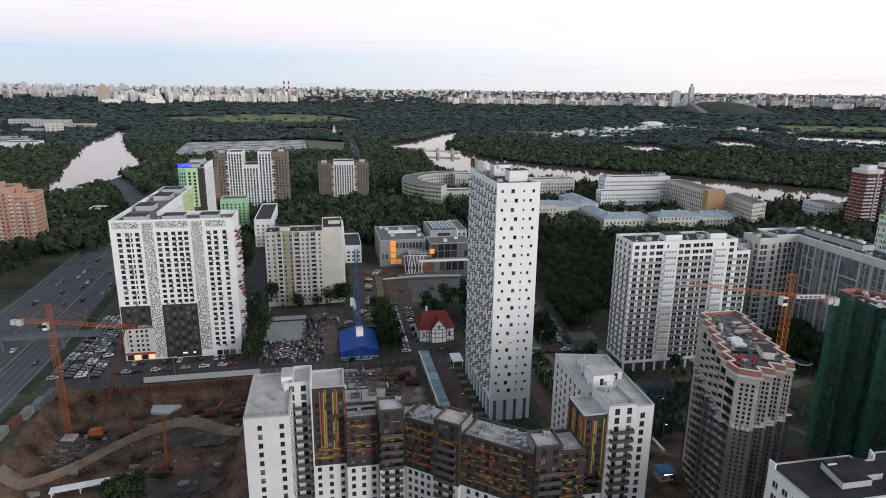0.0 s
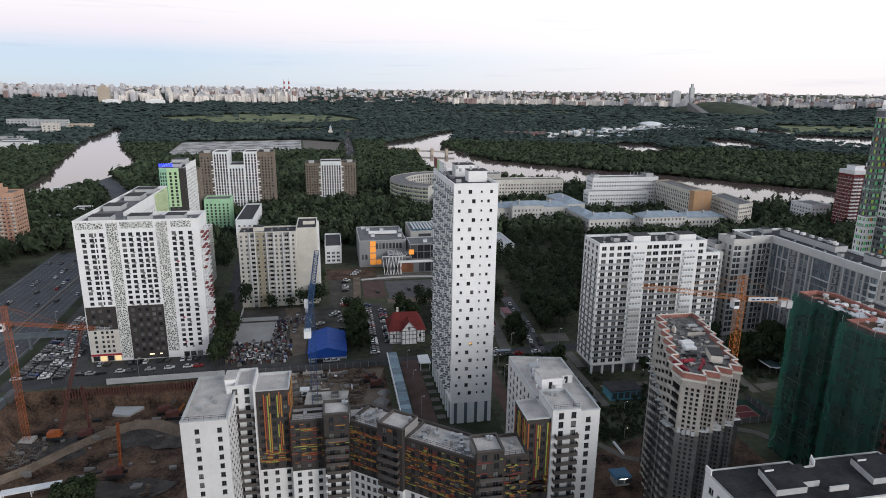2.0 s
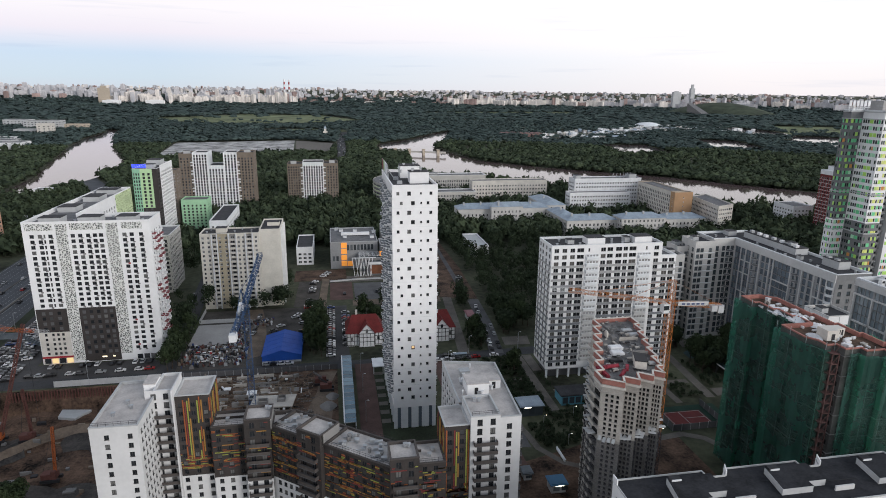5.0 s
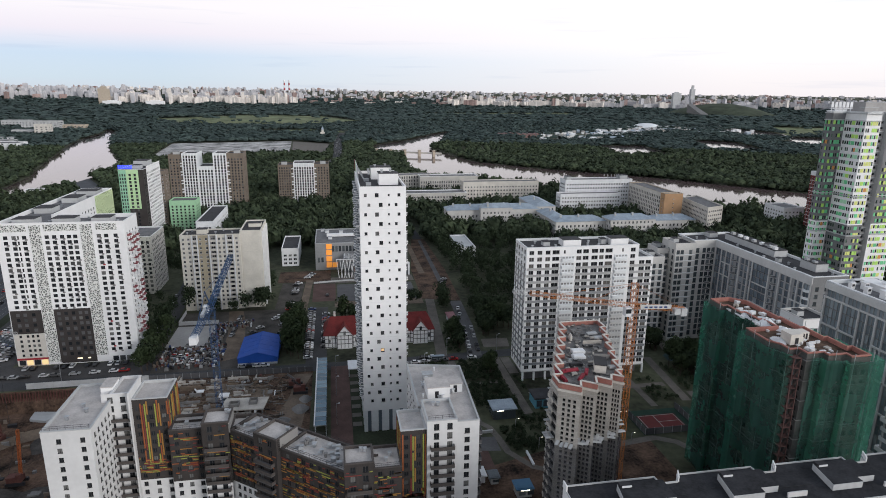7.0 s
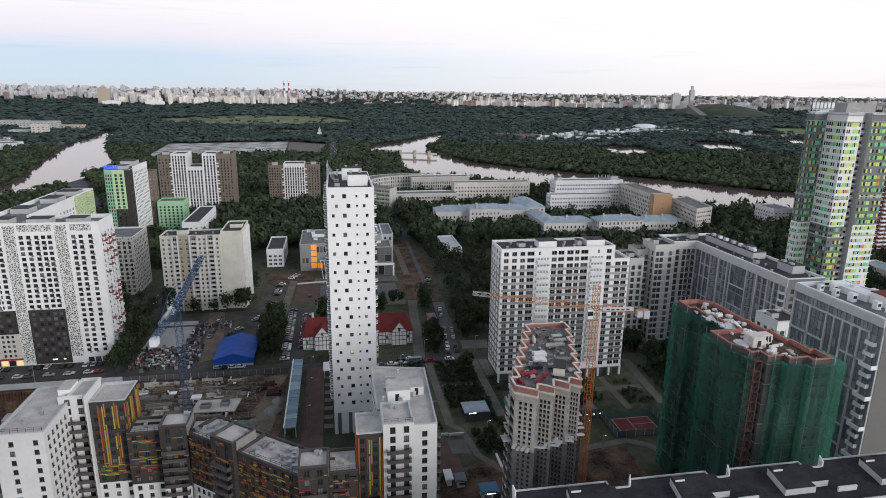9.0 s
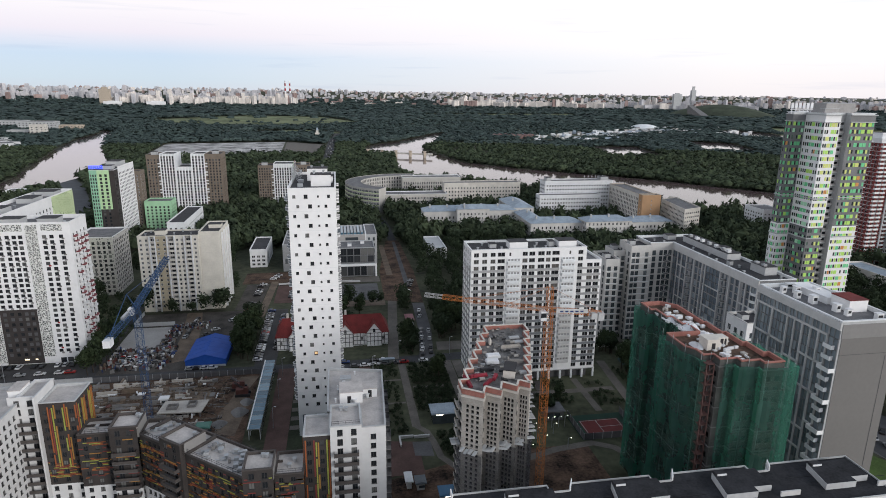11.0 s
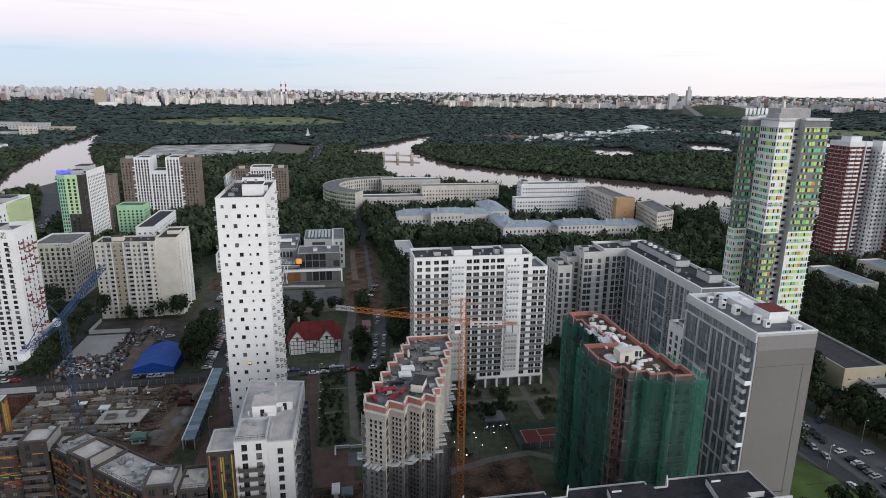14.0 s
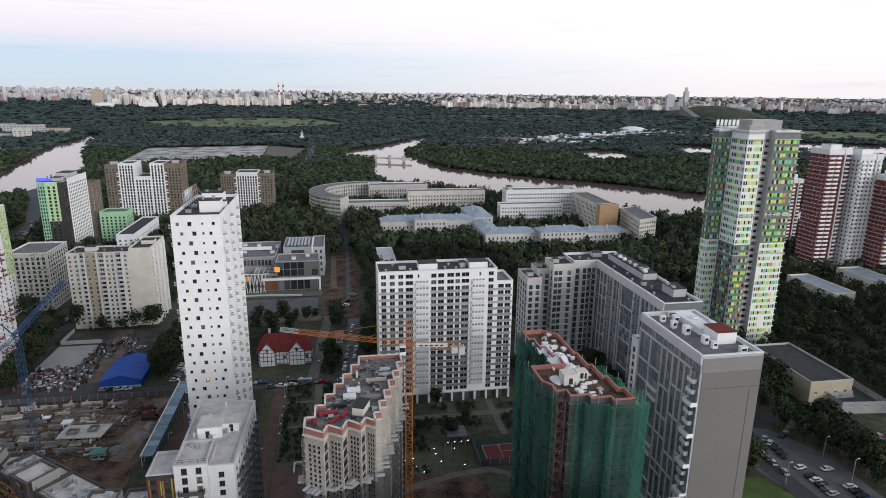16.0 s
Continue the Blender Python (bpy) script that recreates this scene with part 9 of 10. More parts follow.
m.prism(q[::-1], 3.6, 3.9)
part("roof", m, TEALG, th)
for i in range(8):
    a, c = q[i], q[(i + 1) % 8]
    m = Mesh()
    m.beam((*a, 3.95), (*c, 3.95), 0.34)
    part("rim", m, PALE, th)
    m = Mesh()
    m.beam((a[0] * 0.94 + 184.8 * 0.06, a[1] * 0.94 + 196.4 * 0.06, 0), (a[0] * 0.94 + 184.8 * 0.06, a[1] * 0.94 + 196.4 * 0.06, 3.6), 0.22)
    part("post", m, DGREY, th)
th = thing("garden_wall", 87, 171.3, 0, "low white retaining wall with a broken line", "wall")
for p in ((82.2, 171.5, 86.8, 171.9), (87.0, 171.1, 92.0, 171.5), (82.2, 166.6, 82.6, 171.5)):
    m = Mesh()
    m.box(p[0], p[1], 0, p[2], p[3], 0.9)
    m.box(p[0] - 0.06, p[1] - 0.06, 0.9, p[2] + 0.06, p[3] + 0.06, 1.0)
    part("wall_length", m, BAYGREY, th)
th = thing("white_beam", 99.5, 154.8, 0, "long white steel beam lying on timber blocks", "building material")
m = Mesh()
for z0, z1, w in ((0.3, 0.38, 0.3), (0.38, 0.8, 0.06), (0.8, 0.88, 0.3)):
    m.box(99.5 - w, 151.2, z0, 99.5 + w, 158.4, z1)
part("beam", m, PALE, th)
for y in (152.4, 157.2):
    m = Mesh()
    m.box(98.9, y, 0, 100.1, y + 0.3, 0.3)
    part("block", m, TIMBER, th)
pavilion("garden_pavilion", "low dark-roofed pavilion beside the tennis court", 132.4, 174.6, 139.4, 181.2, 3.6, DGREY, ROOFM)
pavilion("kiosk", "small kiosk with a faded pink sheet roof", 95.2, 268.0, 99.4, 276.6, 3.0, LGREY, mat("faded_pink_sheet", (0.27, 0.13, 0.14), 0.7, 0.2))
pavilion("bus_stop", "long shelter with a pale blue-grey roof beside the street", 80.4, 226.6, 86.0, 228.0, 2.8, GLASSB, ROOFB)
pavilion("blue_pavilion", "low blue-walled shed with a dark roof", 110.3, 183.4, 122.8, 191.2, 4.0, mat("cyan_painted_wall", (0.10, 0.29, 0.38), 0.7, 0.1, 3.0, 0.4, 0.05), ROOFD)
pavilion("guard_hut", "small hut with a blue sheet roof", 89.8, 137.2, 95.0, 141.9, 3.0, LGREY, mat("blue_sheet", (0.05, 0.17, 0.30), 0.5, 0.1), True)
pavilion("site_cabin", "white site cabin with flat roof", 81.4, 145.2, 83.7, 150.2, 2.6, PALE, PALE)
pavilion("site_cabin", "grey site cabin with steel roof", 84.1, 144.1, 87.3, 148.2, 2.5, LGREY, ROOFS)
for i, c in enumerate((BROWN2, SLATE, RUST, CONCD, ROOFS, DGREY)):
    m = Mesh()
    x, y = -106.5 + 1.2 * i, 186 + 6.2 * i
    rib = [(x + 2.4 + (0.07 if k % 4 in (1, 2) else 0.0), y + 0.24 * k) for k in range(25)]
    m.prism([(x, y), *rib, (x, y + 5.8)], 0, 2.55)
    tagged(part("shipping_container", m, c), "worn corrugated steel site container", "container", "containers beside the pit")
# foot bridge over the highway
m = Mesh()
m.box(-164, 263.5, 5.6, -96, 266.5, 6.0)
m.box(-164, 263.5, 6.0, -96, 263.65, 7.2)
m.box(-164, 266.35, 6.0, -96, 266.5, 7.2)
for x in (-160, -135, -112, -98):
    m.box(x, 264.4, 0, x + 1, 265.6, 5.6)
for i in range(10):
    m.box(-96 + i * 0.9, 263.8, 5.6 - 0.55 * (i + 1), -95.1 + i * 0.9, 266.2, 5.75 - 0.55 * i)
tagged(part("foot_bridge", m, ROOFS), "blue-grey covered foot bridge over the highway", "bridge")
m = Mesh()
m.box(-166, 452, 5.6, -128, 452.8, 6.6)
for x in (-165, -148, -129):
    m.beam((x, 452.4, 0), (x, 452.4, 6.0), 0.4)
tagged(part("sign_gantry", m, DGREY), "steel sign gantry over the highway", "gantry")
# river bridge with piers
th = thing("river_bridge", 160, 1038, 0, "low river bridge on stout piers", "bridge")
m = Mesh()
m.prism([(100, 1064), (222, 1010), (223, 1014), (101, 1068)], 4.6, 7.4)
part("deck", m, CREAM, th)
for i in range(5):
    m = Mesh()
    x, y = 118 + 23 * i, 1058 - 10.2 * i
    m.box(x - 2.0, y - 4, 0, x + 2.0, y + 4, 10.0)
    m.box(x - 2.5, y - 4.6, 10.0, x + 2.5, y + 4.6, 10.8)
    part("pier", m, TANW, th)
# church, tents, dome and white houses beyond the river
th = thing("church", 22, 1473, 0, "small pale church with a stepped tower", "church")
m = Mesh()
m.box(10, 1466, 0, 34, 1480, 6)
m.box(17, 1468, 6, 27, 1478, 11)
m.box(19.5, 1470.5, 11, 24.5, 1475.5, 17)
part("wall", m, CREAM, th)
m = Mesh()
m.prism([(19, 1470), (25, 1470), (25, 1476), (19, 1476)], 17, 17.6)
for a, c in (((19, 1470), (25, 1470)), ((25, 1470), (25, 1476)), ((25, 1476), (19, 1476)), ((19, 1476), (19, 1470))):
    m.face([(*a, 17.6), (*c, 17.6), (22, 1473, 25)])
part("spire", m, ROOFB, th)
for i in range(7):
    m = Mesh()
    x, y = 440 + 15 * i, 1450 + 8 * math.sin(i)
    m.box(x, y, 0, x + 12, y + 24, 7)
    m.face([(x, y, 7), (x + 12, y, 7), (x + 6, y, 10)])
    m.face([(x, y, 7), (x + 6, y, 10), (x + 6, y + 24, 10), (x, y + 24, 7)])
    m.face([(x + 12, y, 7), (x + 12, y + 24, 7), (x + 6, y + 24, 10), (x + 6, y, 10)])
    tagged(part("market_hall", m, mat("faded_red_sheet", (0.25, 0.15, 0.14)) if i == 0 else bpy.data.materials["faded_red_sheet"]), "low hall with a faded red roof", "hall", "red halls beyond the river")
m = Mesh()
prev = None
for k in range(6):
    a = math.pi / 2 * k / 5
    ring = [(1010 + 42 * math.cos(a) * math.cos(t * math.pi / 12), 1800 + 42 * math.cos(a) * math.sin(t * math.pi / 12), 4 + 13 * math.sin(a)) for t in range(24)]
    if prev:
        for t in range(24):
            m.face([prev[t], prev[(t + 1) % 24], ring[(t + 1) % 24], ring[t]])
    prev = ring
m.prism([(1010 + 44 * math.cos(t * math.pi / 12), 1800 + 44 * math.sin(t * math.pi / 12)) for t in range(24)], 0, 4.5)
tagged(part("domed_hall", m, COOLW), "pale shallow dome of a sports hall", "hall")
r8 = random.Random(41)
for i in range(80):
    t = r8.random()
    x, y = 560 + 480 * t + r8.uniform(-60, 60), 1380 + 330 * t + r8.uniform(-110, 110)
    w, d, h = r8.uniform(7, 18), r8.uniform(7, 14), r8.uniform(3, 8)
    m = Mesh()
    m.box(x, y, 0, x + w, y + d, h)
    m.face([(x - 0.5, y - 0.5, h), (x + w + 0.5, y - 0.5, h), (x + w, y + d / 2, h + 3), (x, y + d / 2, h + 3)])
    m.face([(x + w + 0.5, y + d + 0.5, h), (x - 0.5, y + d + 0.5, h), (x, y + d / 2, h + 3), (x + w, y + d / 2, h + 3)])
    tagged(part("village_house", m, r8.choice((PALE, COOLW, LGREY, CREAM, LGREY, WGREY, ROOFB))), "white house of the settlement beyond the river", "house", "white settlement beyond the river")
m = Mesh()
for i in range(260):
    t = r8.random()
    x, y = 520 + 700 * t + r8.uniform(-90, 90), 1420 + 330 * t + r8.uniform(-150, 170)
    w, d, h = r8.uniform(5, 15), r8.uniform(5, 12), r8.uniform(3, 9)
    m.box(x, y, 0, x + w, y + d, h, r8.choice((0, 0, 1, 2, 3)))
tagged(part("far_settlement", m, [PALE, LGREY, WGREY, ROOFB]), "small pale houses and sheds spread beyond the river", "settlement", kind="stuff")
# bare ski hill with its run
m = Mesh()
for a in range(20):
    for k in range(5):
        f = lambda u, q: (1960 + (1 - q / 5) * 260 * math.cos(u * math.pi / 10), 2850 + (1 - q / 5) * 330 * math.sin(u * math.pi / 10), 62 * math.sin(q / 5 * math.pi / 2))
        m.face([f(a, k), f(a + 1, k), f(a + 1, k + 1), f(a, k + 1)])
tagged(part("ski_hill", m, HILL), "bare grassy artificial hill", "hill", kind="structure")
m = Mesh()
m.prism([(1700, 2560), (1730, 2540), (1775, 2800), (1755, 2810)], 0.3, 1.0)
m.face([(1700, 2560, 1), (1730, 2540, 1), (1775, 2800, 58), (1755, 2810, 58)])
m.face([(1730, 2540, 1), (1775, 2800, 1), (1775, 2800, 58)])
m.face([(1700, 2560, 1), (1755, 2810, 58), (1755, 2810, 1)])
m.face([(1755, 2810, 1), (1755, 2810, 58), (1775, 2800, 58), (1775, 2800, 1)])
tagged(part("ski_ramp", m, CONCD), "grey sloping ski ramp structure", "ramp")


# ---- the distant city on the skyline ----
def far_city():
    """Slabs of joined sections in rows, with lower and smaller quarters behind them up to the skyline."""
    r = random.Random(77)
    light, blue, red = Mesh(), Mesh(), Mesh()

    def slab(m, az, d, w, dep, h, n, rough):
        x, y = d * math.sin(az), d * math.cos(az)
        z = lift(x, y) - 3
        t = -az + r.choice((0, 0, 0, 0.5, -0.5, 0.9))
        c, s = math.cos(t), math.sin(t)
        for i in range(n):
            u0, u1 = w * (i / n - 0.5), w * ((i + 1) / n - 0.5) - 0.6
            v = r.uniform(-2, 2) if rough else 0.0
            q = [(x + c * a - s * b2, y + s * a + c * b2) for a, b2 in ((u0, v - dep / 2), (u1, v - dep / 2), (u1, v + dep / 2), (u0, v + dep / 2))]
            hh = h * (r.uniform(0.9, 1.06) if rough else 1.0)
            m.prism(q, z, z + hh, bottom=False)
            if n < 3 or i % 2:
                k = [((p[0] - x - c * (u0 + u1) / 2) * 0.4 + x + c * (u0 + u1) / 2, (p[1] - y - s * (u0 + u1) / 2) * 0.4 + y + s * (u0 + u1) / 2) for p in q]
                m.prism(k, z + hh, z + hh + 2.5, bottom=False)

    # quarters: azimuth from, to, nearest, farthest, how many, height, share of brick, width of a slab
    for a0, a1, d0, d1, n, h, brick, wide in (
            (-17, -2.5, 3985, 4080, 78, 60, 0.03, 74), (-31, -17, 4230, 4330, 44, 48, 0.0, 90), (-24, -2, 4150, 4420, 130, 44, 0.14, 44), (-3, 12, 4020, 4200, 26, 24, 0.5, 48), (-3, 12, 4200, 4420, 44, 18, 0.2, 46),
            (11.5, 25, 3995, 4080, 58, 50, 0.03, 90), (11, 25, 4120, 4380, 56, 24, 0.2, 44), (24.5, 36.5, 4000, 4110, 42, 48, 0.12, 86), (24, 38, 4150, 4380, 50, 26, 0.2, 44), (36, 66, 4040, 4180, 90, 46, 0.16, 80), (36, 66, 4180, 4400, 90, 22, 0.12, 48)):
        for i in range(n):
            az, d = radians(r.uniform(a0, a1)), d0 + (d1 - d0) * r.random() ** 1.3
            tall = r.random() < 0.28
            w = r.uniform(16, 26) if tall else wide * r.uniform(0.5, 1.35)
            hh = h * (r.uniform(1.0, 1.4) if tall else r.uniform(0.66, 0.92))
            # most of the farther slabs take the colour that holds the haze
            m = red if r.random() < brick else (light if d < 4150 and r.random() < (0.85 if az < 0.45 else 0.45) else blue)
            slab(m, az, d, w, r.choice((14, 18)), hh, max(1, int(w / 10)), w > 40)
    # low quarters out to the skyline
    for i in range(2100):
        az, d = radians(r.uniform(-46, 66)), r.uniform(4260, 4790)
        if az > radians(14) and r.random() < 0.35:
            continue
        w = r.choice((9, 11, 14, 18, 26))
        h = r.choice((8, 10, 13, 16, 20, 27)) * (1.2 if az < radians(2) else 0.7) * (0.75 if d > 4600 else 1.0)
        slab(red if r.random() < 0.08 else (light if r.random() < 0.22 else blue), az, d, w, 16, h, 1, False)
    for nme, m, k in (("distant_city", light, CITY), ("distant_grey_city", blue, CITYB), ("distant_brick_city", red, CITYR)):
        tagged(new(nme, m.data(nme, [k], unit=1.0)), {"distant_city": "cream and white apartment slabs far off on the skyline", "distant_grey_city": "apartment blocks far off on the skyline, haze put into their blue-grey colour"}.get(nme, "red-brown brick blocks far off on the skyline"), "city", kind="stuff")


far_city()


def far_block(name, label, az, d, w, h, material, cap=None, cat="tower block"):
    x, y = d * math.sin(radians(az)), d * math.cos(radians(az))
    z = lift(x, y) - 3
    m = Mesh()
    m.box(x - w / 2, y - 10, z, x + w / 2, y + 10, z + h)
    m.box(x - w / 4, y - 5, z + h, x + w / 4, y + 5, z + h + (cap or 5))
    return tagged(new(name, m.data(name, [material], unit=1.0)), label, cat)


far_block("distant_tower", "tall tan tower with twin pinnacles on the skyline", -17.5, 3980, 58, 92, TANW, 12)
far_block("distant_slab", "wide white slab on the skyline", -17.0, 3930, 92, 32, WHITE, 3)
far_block("distant_slab", "wide white slab on the skyline", -13.8, 3930, 100, 32, WHITE, 3)
far_block("distant_tower", "grey-blue twin tower on the skyline", 31.0, 4020, 50, 100, LGREY, 6)
far_block("distant_tower", "slim grey tower with a spire on the skyline", 32.2, 4120, 26, 110, LGREY, 22)
far_block("distant_tower", "white tower on the skyline", 47.0, 4050, 46, 120, PALE, 6)
for az in (-3.35, -2.95):
    x, y = 4300 * math.sin(radians(az)), 4300 * math.cos(radians(az))
    th = tagged(new("power_chimney"), "tall power station chimney in red and white bands", "chimney")
    th.location = (x, y, lift(x, y))
    for k in range(7):
        m = Mesh()
        m.prism([((6.5 - 0.35 * k) * math.cos(t * math.pi / 6), (6.5 - 0.35 * k) * math.sin(t * math.pi / 6)) for t in range(12)], 16 * k - 3, 16 * k + 13)
        local_part("band", m, WHITE if k % 2 == 0 or k < 3 else REDP, th)


# ---- cars ----
def car_proto(paint, label):
    """A car along local x, in metres, on its wheels."""
    m = Mesh()
    prof = [(-2.15, 0.35), (2.15, 0.35), (2.2, 0.62), (2.05, 0.82), (1.05, 0.95), (-1.5, 1.0), (-2.1, 0.92), (-2.2, 0.6)]
    for y0, y1, f in ((-0.86, 0.86, 1),):
        m.face([(x, y0, z) for x, z in prof])
        m.face([(x, y1, z) for x, z in reversed(prof)])
        n = len(prof)
        for i in range(n):
            a, c = prof[i], prof[(i + 1) % n]
            m.face([(c[0], y0, c[1]), (a[0], y0, a[1]), (a[0], y1, a[1]), (c[0], y1, c[1])])
    roof = [(-1.25, -0.62), (0.25, -0.62), (0.25, 0.62), (-1.25, 0.62)]
    m.prism(roof, 1.44, 1.48)
    ring = [(0.31 * math.cos(t * math.pi / 4), 0.31 * math.sin(t * math.pi / 4)) for t in range(8)]
    for x in (-1.35, 1.35):
        for y in (-0.82, 0.82):
            y0, y1 = y - 0.1, y + 0.1
            m.face([(x + a, y0, 0.31 + b) for a, b in ring], 1)
            m.face([(x + a, y1, 0.31 + b) for a, b in reversed(ring)], 1)
            for i in range(8):
                a, c = ring[i], ring[(i + 1) % 8]
                m.face([(x + c[0], y0, 0.31 + c[1]), (x + a[0], y0, 0.31 + a[1]), (x + a[0], y1, 0.31 + a[1]), (x + c[0], y1, 0.31 + c[1])], 1)
    body = new("car", m.data("car", [paint, TYRE], unit=1.0))
    tagged(body, label, "car", "parked and passing cars")
    m = Mesh()
    lo = [(-1.75, -0.78), (1.0, -0.78), (1.0, 0.78), (-1.75, 0.78)]
    for i in range(4):
        a, c, e, g = lo[i], lo[(i + 1) % 4], roof[(i + 1) % 4], roof[i]
        m.face([(*a, 0.96), (*c, 0.96), (*e, 1.45), (*g, 1.45)])
    local_part("glazing", m, GLASS, body)
    return body


CAR_KINDS = [car_proto(p, l) for p, l in zip(CARS, ("white car standing on asphalt", "silver car standing on asphalt", "black car standing on asphalt", "dark grey car standing on asphalt", "red car standing on asphalt", "blue car standing on asphalt"))]
rc = random.Random(51)
used = set()


def put_car(x, y, ang, z=0.1):
    k = rc.choice((0, 0, 0, 0, 1, 1, 1, 2, 2, 2, 3, 3, 3, 3, 5, 4) if rc.random() < 0.6 else (0, 1, 2, 3))
    m = pose(x * U, y * U, z * U, 0, 0, ang + rc.uniform(-3, 3))
    if k not in used:
        used.add(k)
        CAR_KINDS[k].matrix_world = m
    else:
        copy_thing(CAR_KINDS[k], m)


for x0, y0, x1, y1, n, ang, fill in (
        (-104.4, 234, -104.0, 300, 28, 12, 0.92), (-99.6, 234, -99.4, 300, 28, 12, 0.92), (-94.8, 234, -96, 300, 28, 12, 0.88), (-89.6, 233, -91, 262, 12, 15, 0.8), (-82, 244, -40, 244.5, 15, 90, 0.75), (-84, 236, -38, 237, 13, 5, 0.75),
        (30.6, 237, 30.8, 298, 25, 4, 0.88), (37.6, 240, 37.8, 298, 22, 4, 0.55), (19.2, 297, 21.2, 332, 13, 10, 0.8), (17.5, 264, 18, 290, 5, 10, 0.6), (98.6, 233, 104.2, 290, 13, 76, 0.8), (102.2, 234, 105.6, 268, 7, 80, 0.6), (64, 226.4, 100, 228.5, 9, 2, 0.7), (56, 231, 88, 231, 8, 0, 0.6), (101, 318, 106, 340, 6, 20, 0.8),
        (-12, 256, -10, 290, 10, 20, 0.7), (-4, 262, -3, 296, 9, 80, 0.6), (4, 233.4, 18, 233.2, 5, 2, 0.9), (8, 262, 14, 262.5, 4, 88, 0.8), (4, 268, 16, 290, 8, 30, 0.6),
        (242.2, 108, 242.2, 146, 17, 8, 0.85), (241.5, 150, 242.5, 166, 6, 40, 0.6), (250.2, 112, 250.2, 144, 14, 5, 0.75), (235.6, 142, 235.2, 158, 6, 70, 0.8), (231.6, 112, 231.6, 138, 4, 88, 0.7), (249, 162, 256, 167, 4, 30, 0.9), (270, 142, 276, 150, 5, 40, 0.9), (280, 152, 284, 158, 4, 40, 0.9), (228.5, 148, 229.5, 168, 6, 90, 0.8), (219, 104, 219, 118, 6, 30, 0.0), (280, 158, 296, 153, 6, 60, 0.8),
        (-36, 240, -41, 330, 18, 92, 0.5), (-24, 246, -6, 252, 8, 15, 0.7), (-27, 240, -8, 242, 7, 5, 0.7), (36, 318, 62, 320, 6, 90, 0.5), (20, 336, 30, 360, 7, 0, 0.6), (-80, 474, -60, 476, 7, 90, 0.8), (-79, 485, -60, 486, 7, 90, 0.6)):
    for i in range(n):
        if rc.random() < fill:
            t = (i + 0.5) / n
            put_car(x0 + (x1 - x0) * t, y0 + (y1 - y0) * t, ang)
for i in range(44):
    t = rc.random()
    y = 215 + 240 * t
    x = np.interp(y, [p[1] for p in HWY], [p[0] for p in HWY])
    lane = rc.choice((-18, -11, -4, 4, 11, 18))
    put_car(x + lane, y, 96, 0.08)
# far traffic with its tail lights on, too small to tell apart
m = Mesh()
for i in range(90):
    far = i % 3 == 0
    if far:
        y, off, w = 870 + 520 * rc.random(), rc.choice((-5, -2, 2, 5)), 2.0
        x = float(np.interp(y, [849, 960, 1031, 1390], [17, 44, 52, 56])) + off
    else:
        t = rc.random()
        y, off, w = 440 + 130 * t, rc.choice((-8, -5, -2, 2, 5, 8)), 1.6
        x = float(np.interp(y, [428, 500, 570], [-141, -143, -158])) + off
    k = rc.choice((0, 0, 1, 2))
    m.box(x - w / 2, y, 0.4, x + w / 2, y + 4, 1.0, k)
    m.box(x - w * 0.42, y + 0.9, 1.0, x + w * 0.42, y + 3.2, 1.5, 2)
    if off > 0 and not far:
        m.box(x - w / 2, y - 0.06, 0.6, x - w / 4, y, 0.95, 3)
        m.box(x + w / 4, y - 0.06, 0.6, x + w / 2, y, 0.95, 3)
tagged(part("distant_traffic", m, [CARS[0], CARS[1], CARS[3], glow("tail_light", (1.0, 0.03, 0.03), 3.0)]), "small far cars with red tail lights on the roads", "traffic", kind="stuff")
for i in range(10):
    y = 1040 + 330 * rc.random()
    put_car(54 + rc.choice((-4, 4)), y, 90, 0.4)
# heaps of scrap and crates in the yard
for i in range(110):
    x, y = -29 + 25 * rc.random(), 234 + 23 * rc.random()
    m = Mesh()
    w, d, h = rc.uniform(0.5, 1.8), rc.uniform(0.5, 1.4), rc.uniform(0.5, 1.6)
    m.prism([(x, y), (x + w, y + 0.2), (x + w * 0.9, y + d), (x + 0.1, y + d * 0.9)], 0.05, h)
    m.prism([(x + 0.2, y + 0.2), (x + w * 0.6, y + 0.25), (x + w * 0.5, y + d * 0.6)], h, h + 0.3)
    tagged(part("scrap_heap", m, rc.choice((PALE, CONCD, MGREY, STONEG, CARS[3], BLACKM, CONCD, CARS[4], RUST, RUST, CARS[5], ROOFB, BROWN2, TIMBER))), "heap of crates and scrap in the yard", "scrap", "scrap in the yard")


m = Mesh()
for i in range(620):
    t = rc.random()
    if t < 0.62:
        x, y = -29 + 25 * rc.random(), 235 + 22 * rc.random() ** 0.8
    elif t < 0.85:
        x, y = -12.5 + 5.5 * rc.random(), 256 + 26 * rc.random()
    else:
        x, y = -8 + 12 * rc.random(), 276 + 9 * rc.random()
    w, d, h, a = rc.uniform(0.2, 1.1), rc.uniform(0.2, 0.8), rc.uniform(0.3, 1.5), rc.uniform(0, 3.1)
    c, q = math.cos(a), math.sin(a)
    m.prism([(x + c * u - q * v, y + q * u + c * v) for u, v in ((0, 0), (w, 0), (w * 0.9, d), (0, d))], 0.05, h, rc.choice((0, 1, 2, 2, 3, 3, 3, 4, 4, 5, 6, 7)))
tagged(part("loose_scrap", m, [PALE, MGREY, CONCD, BLACKM, RUST, CARS[5], STONEG, BROWN2]), "loose scrap, crates and sheet metal strewn over the yard", "scrap", kind="stuff")


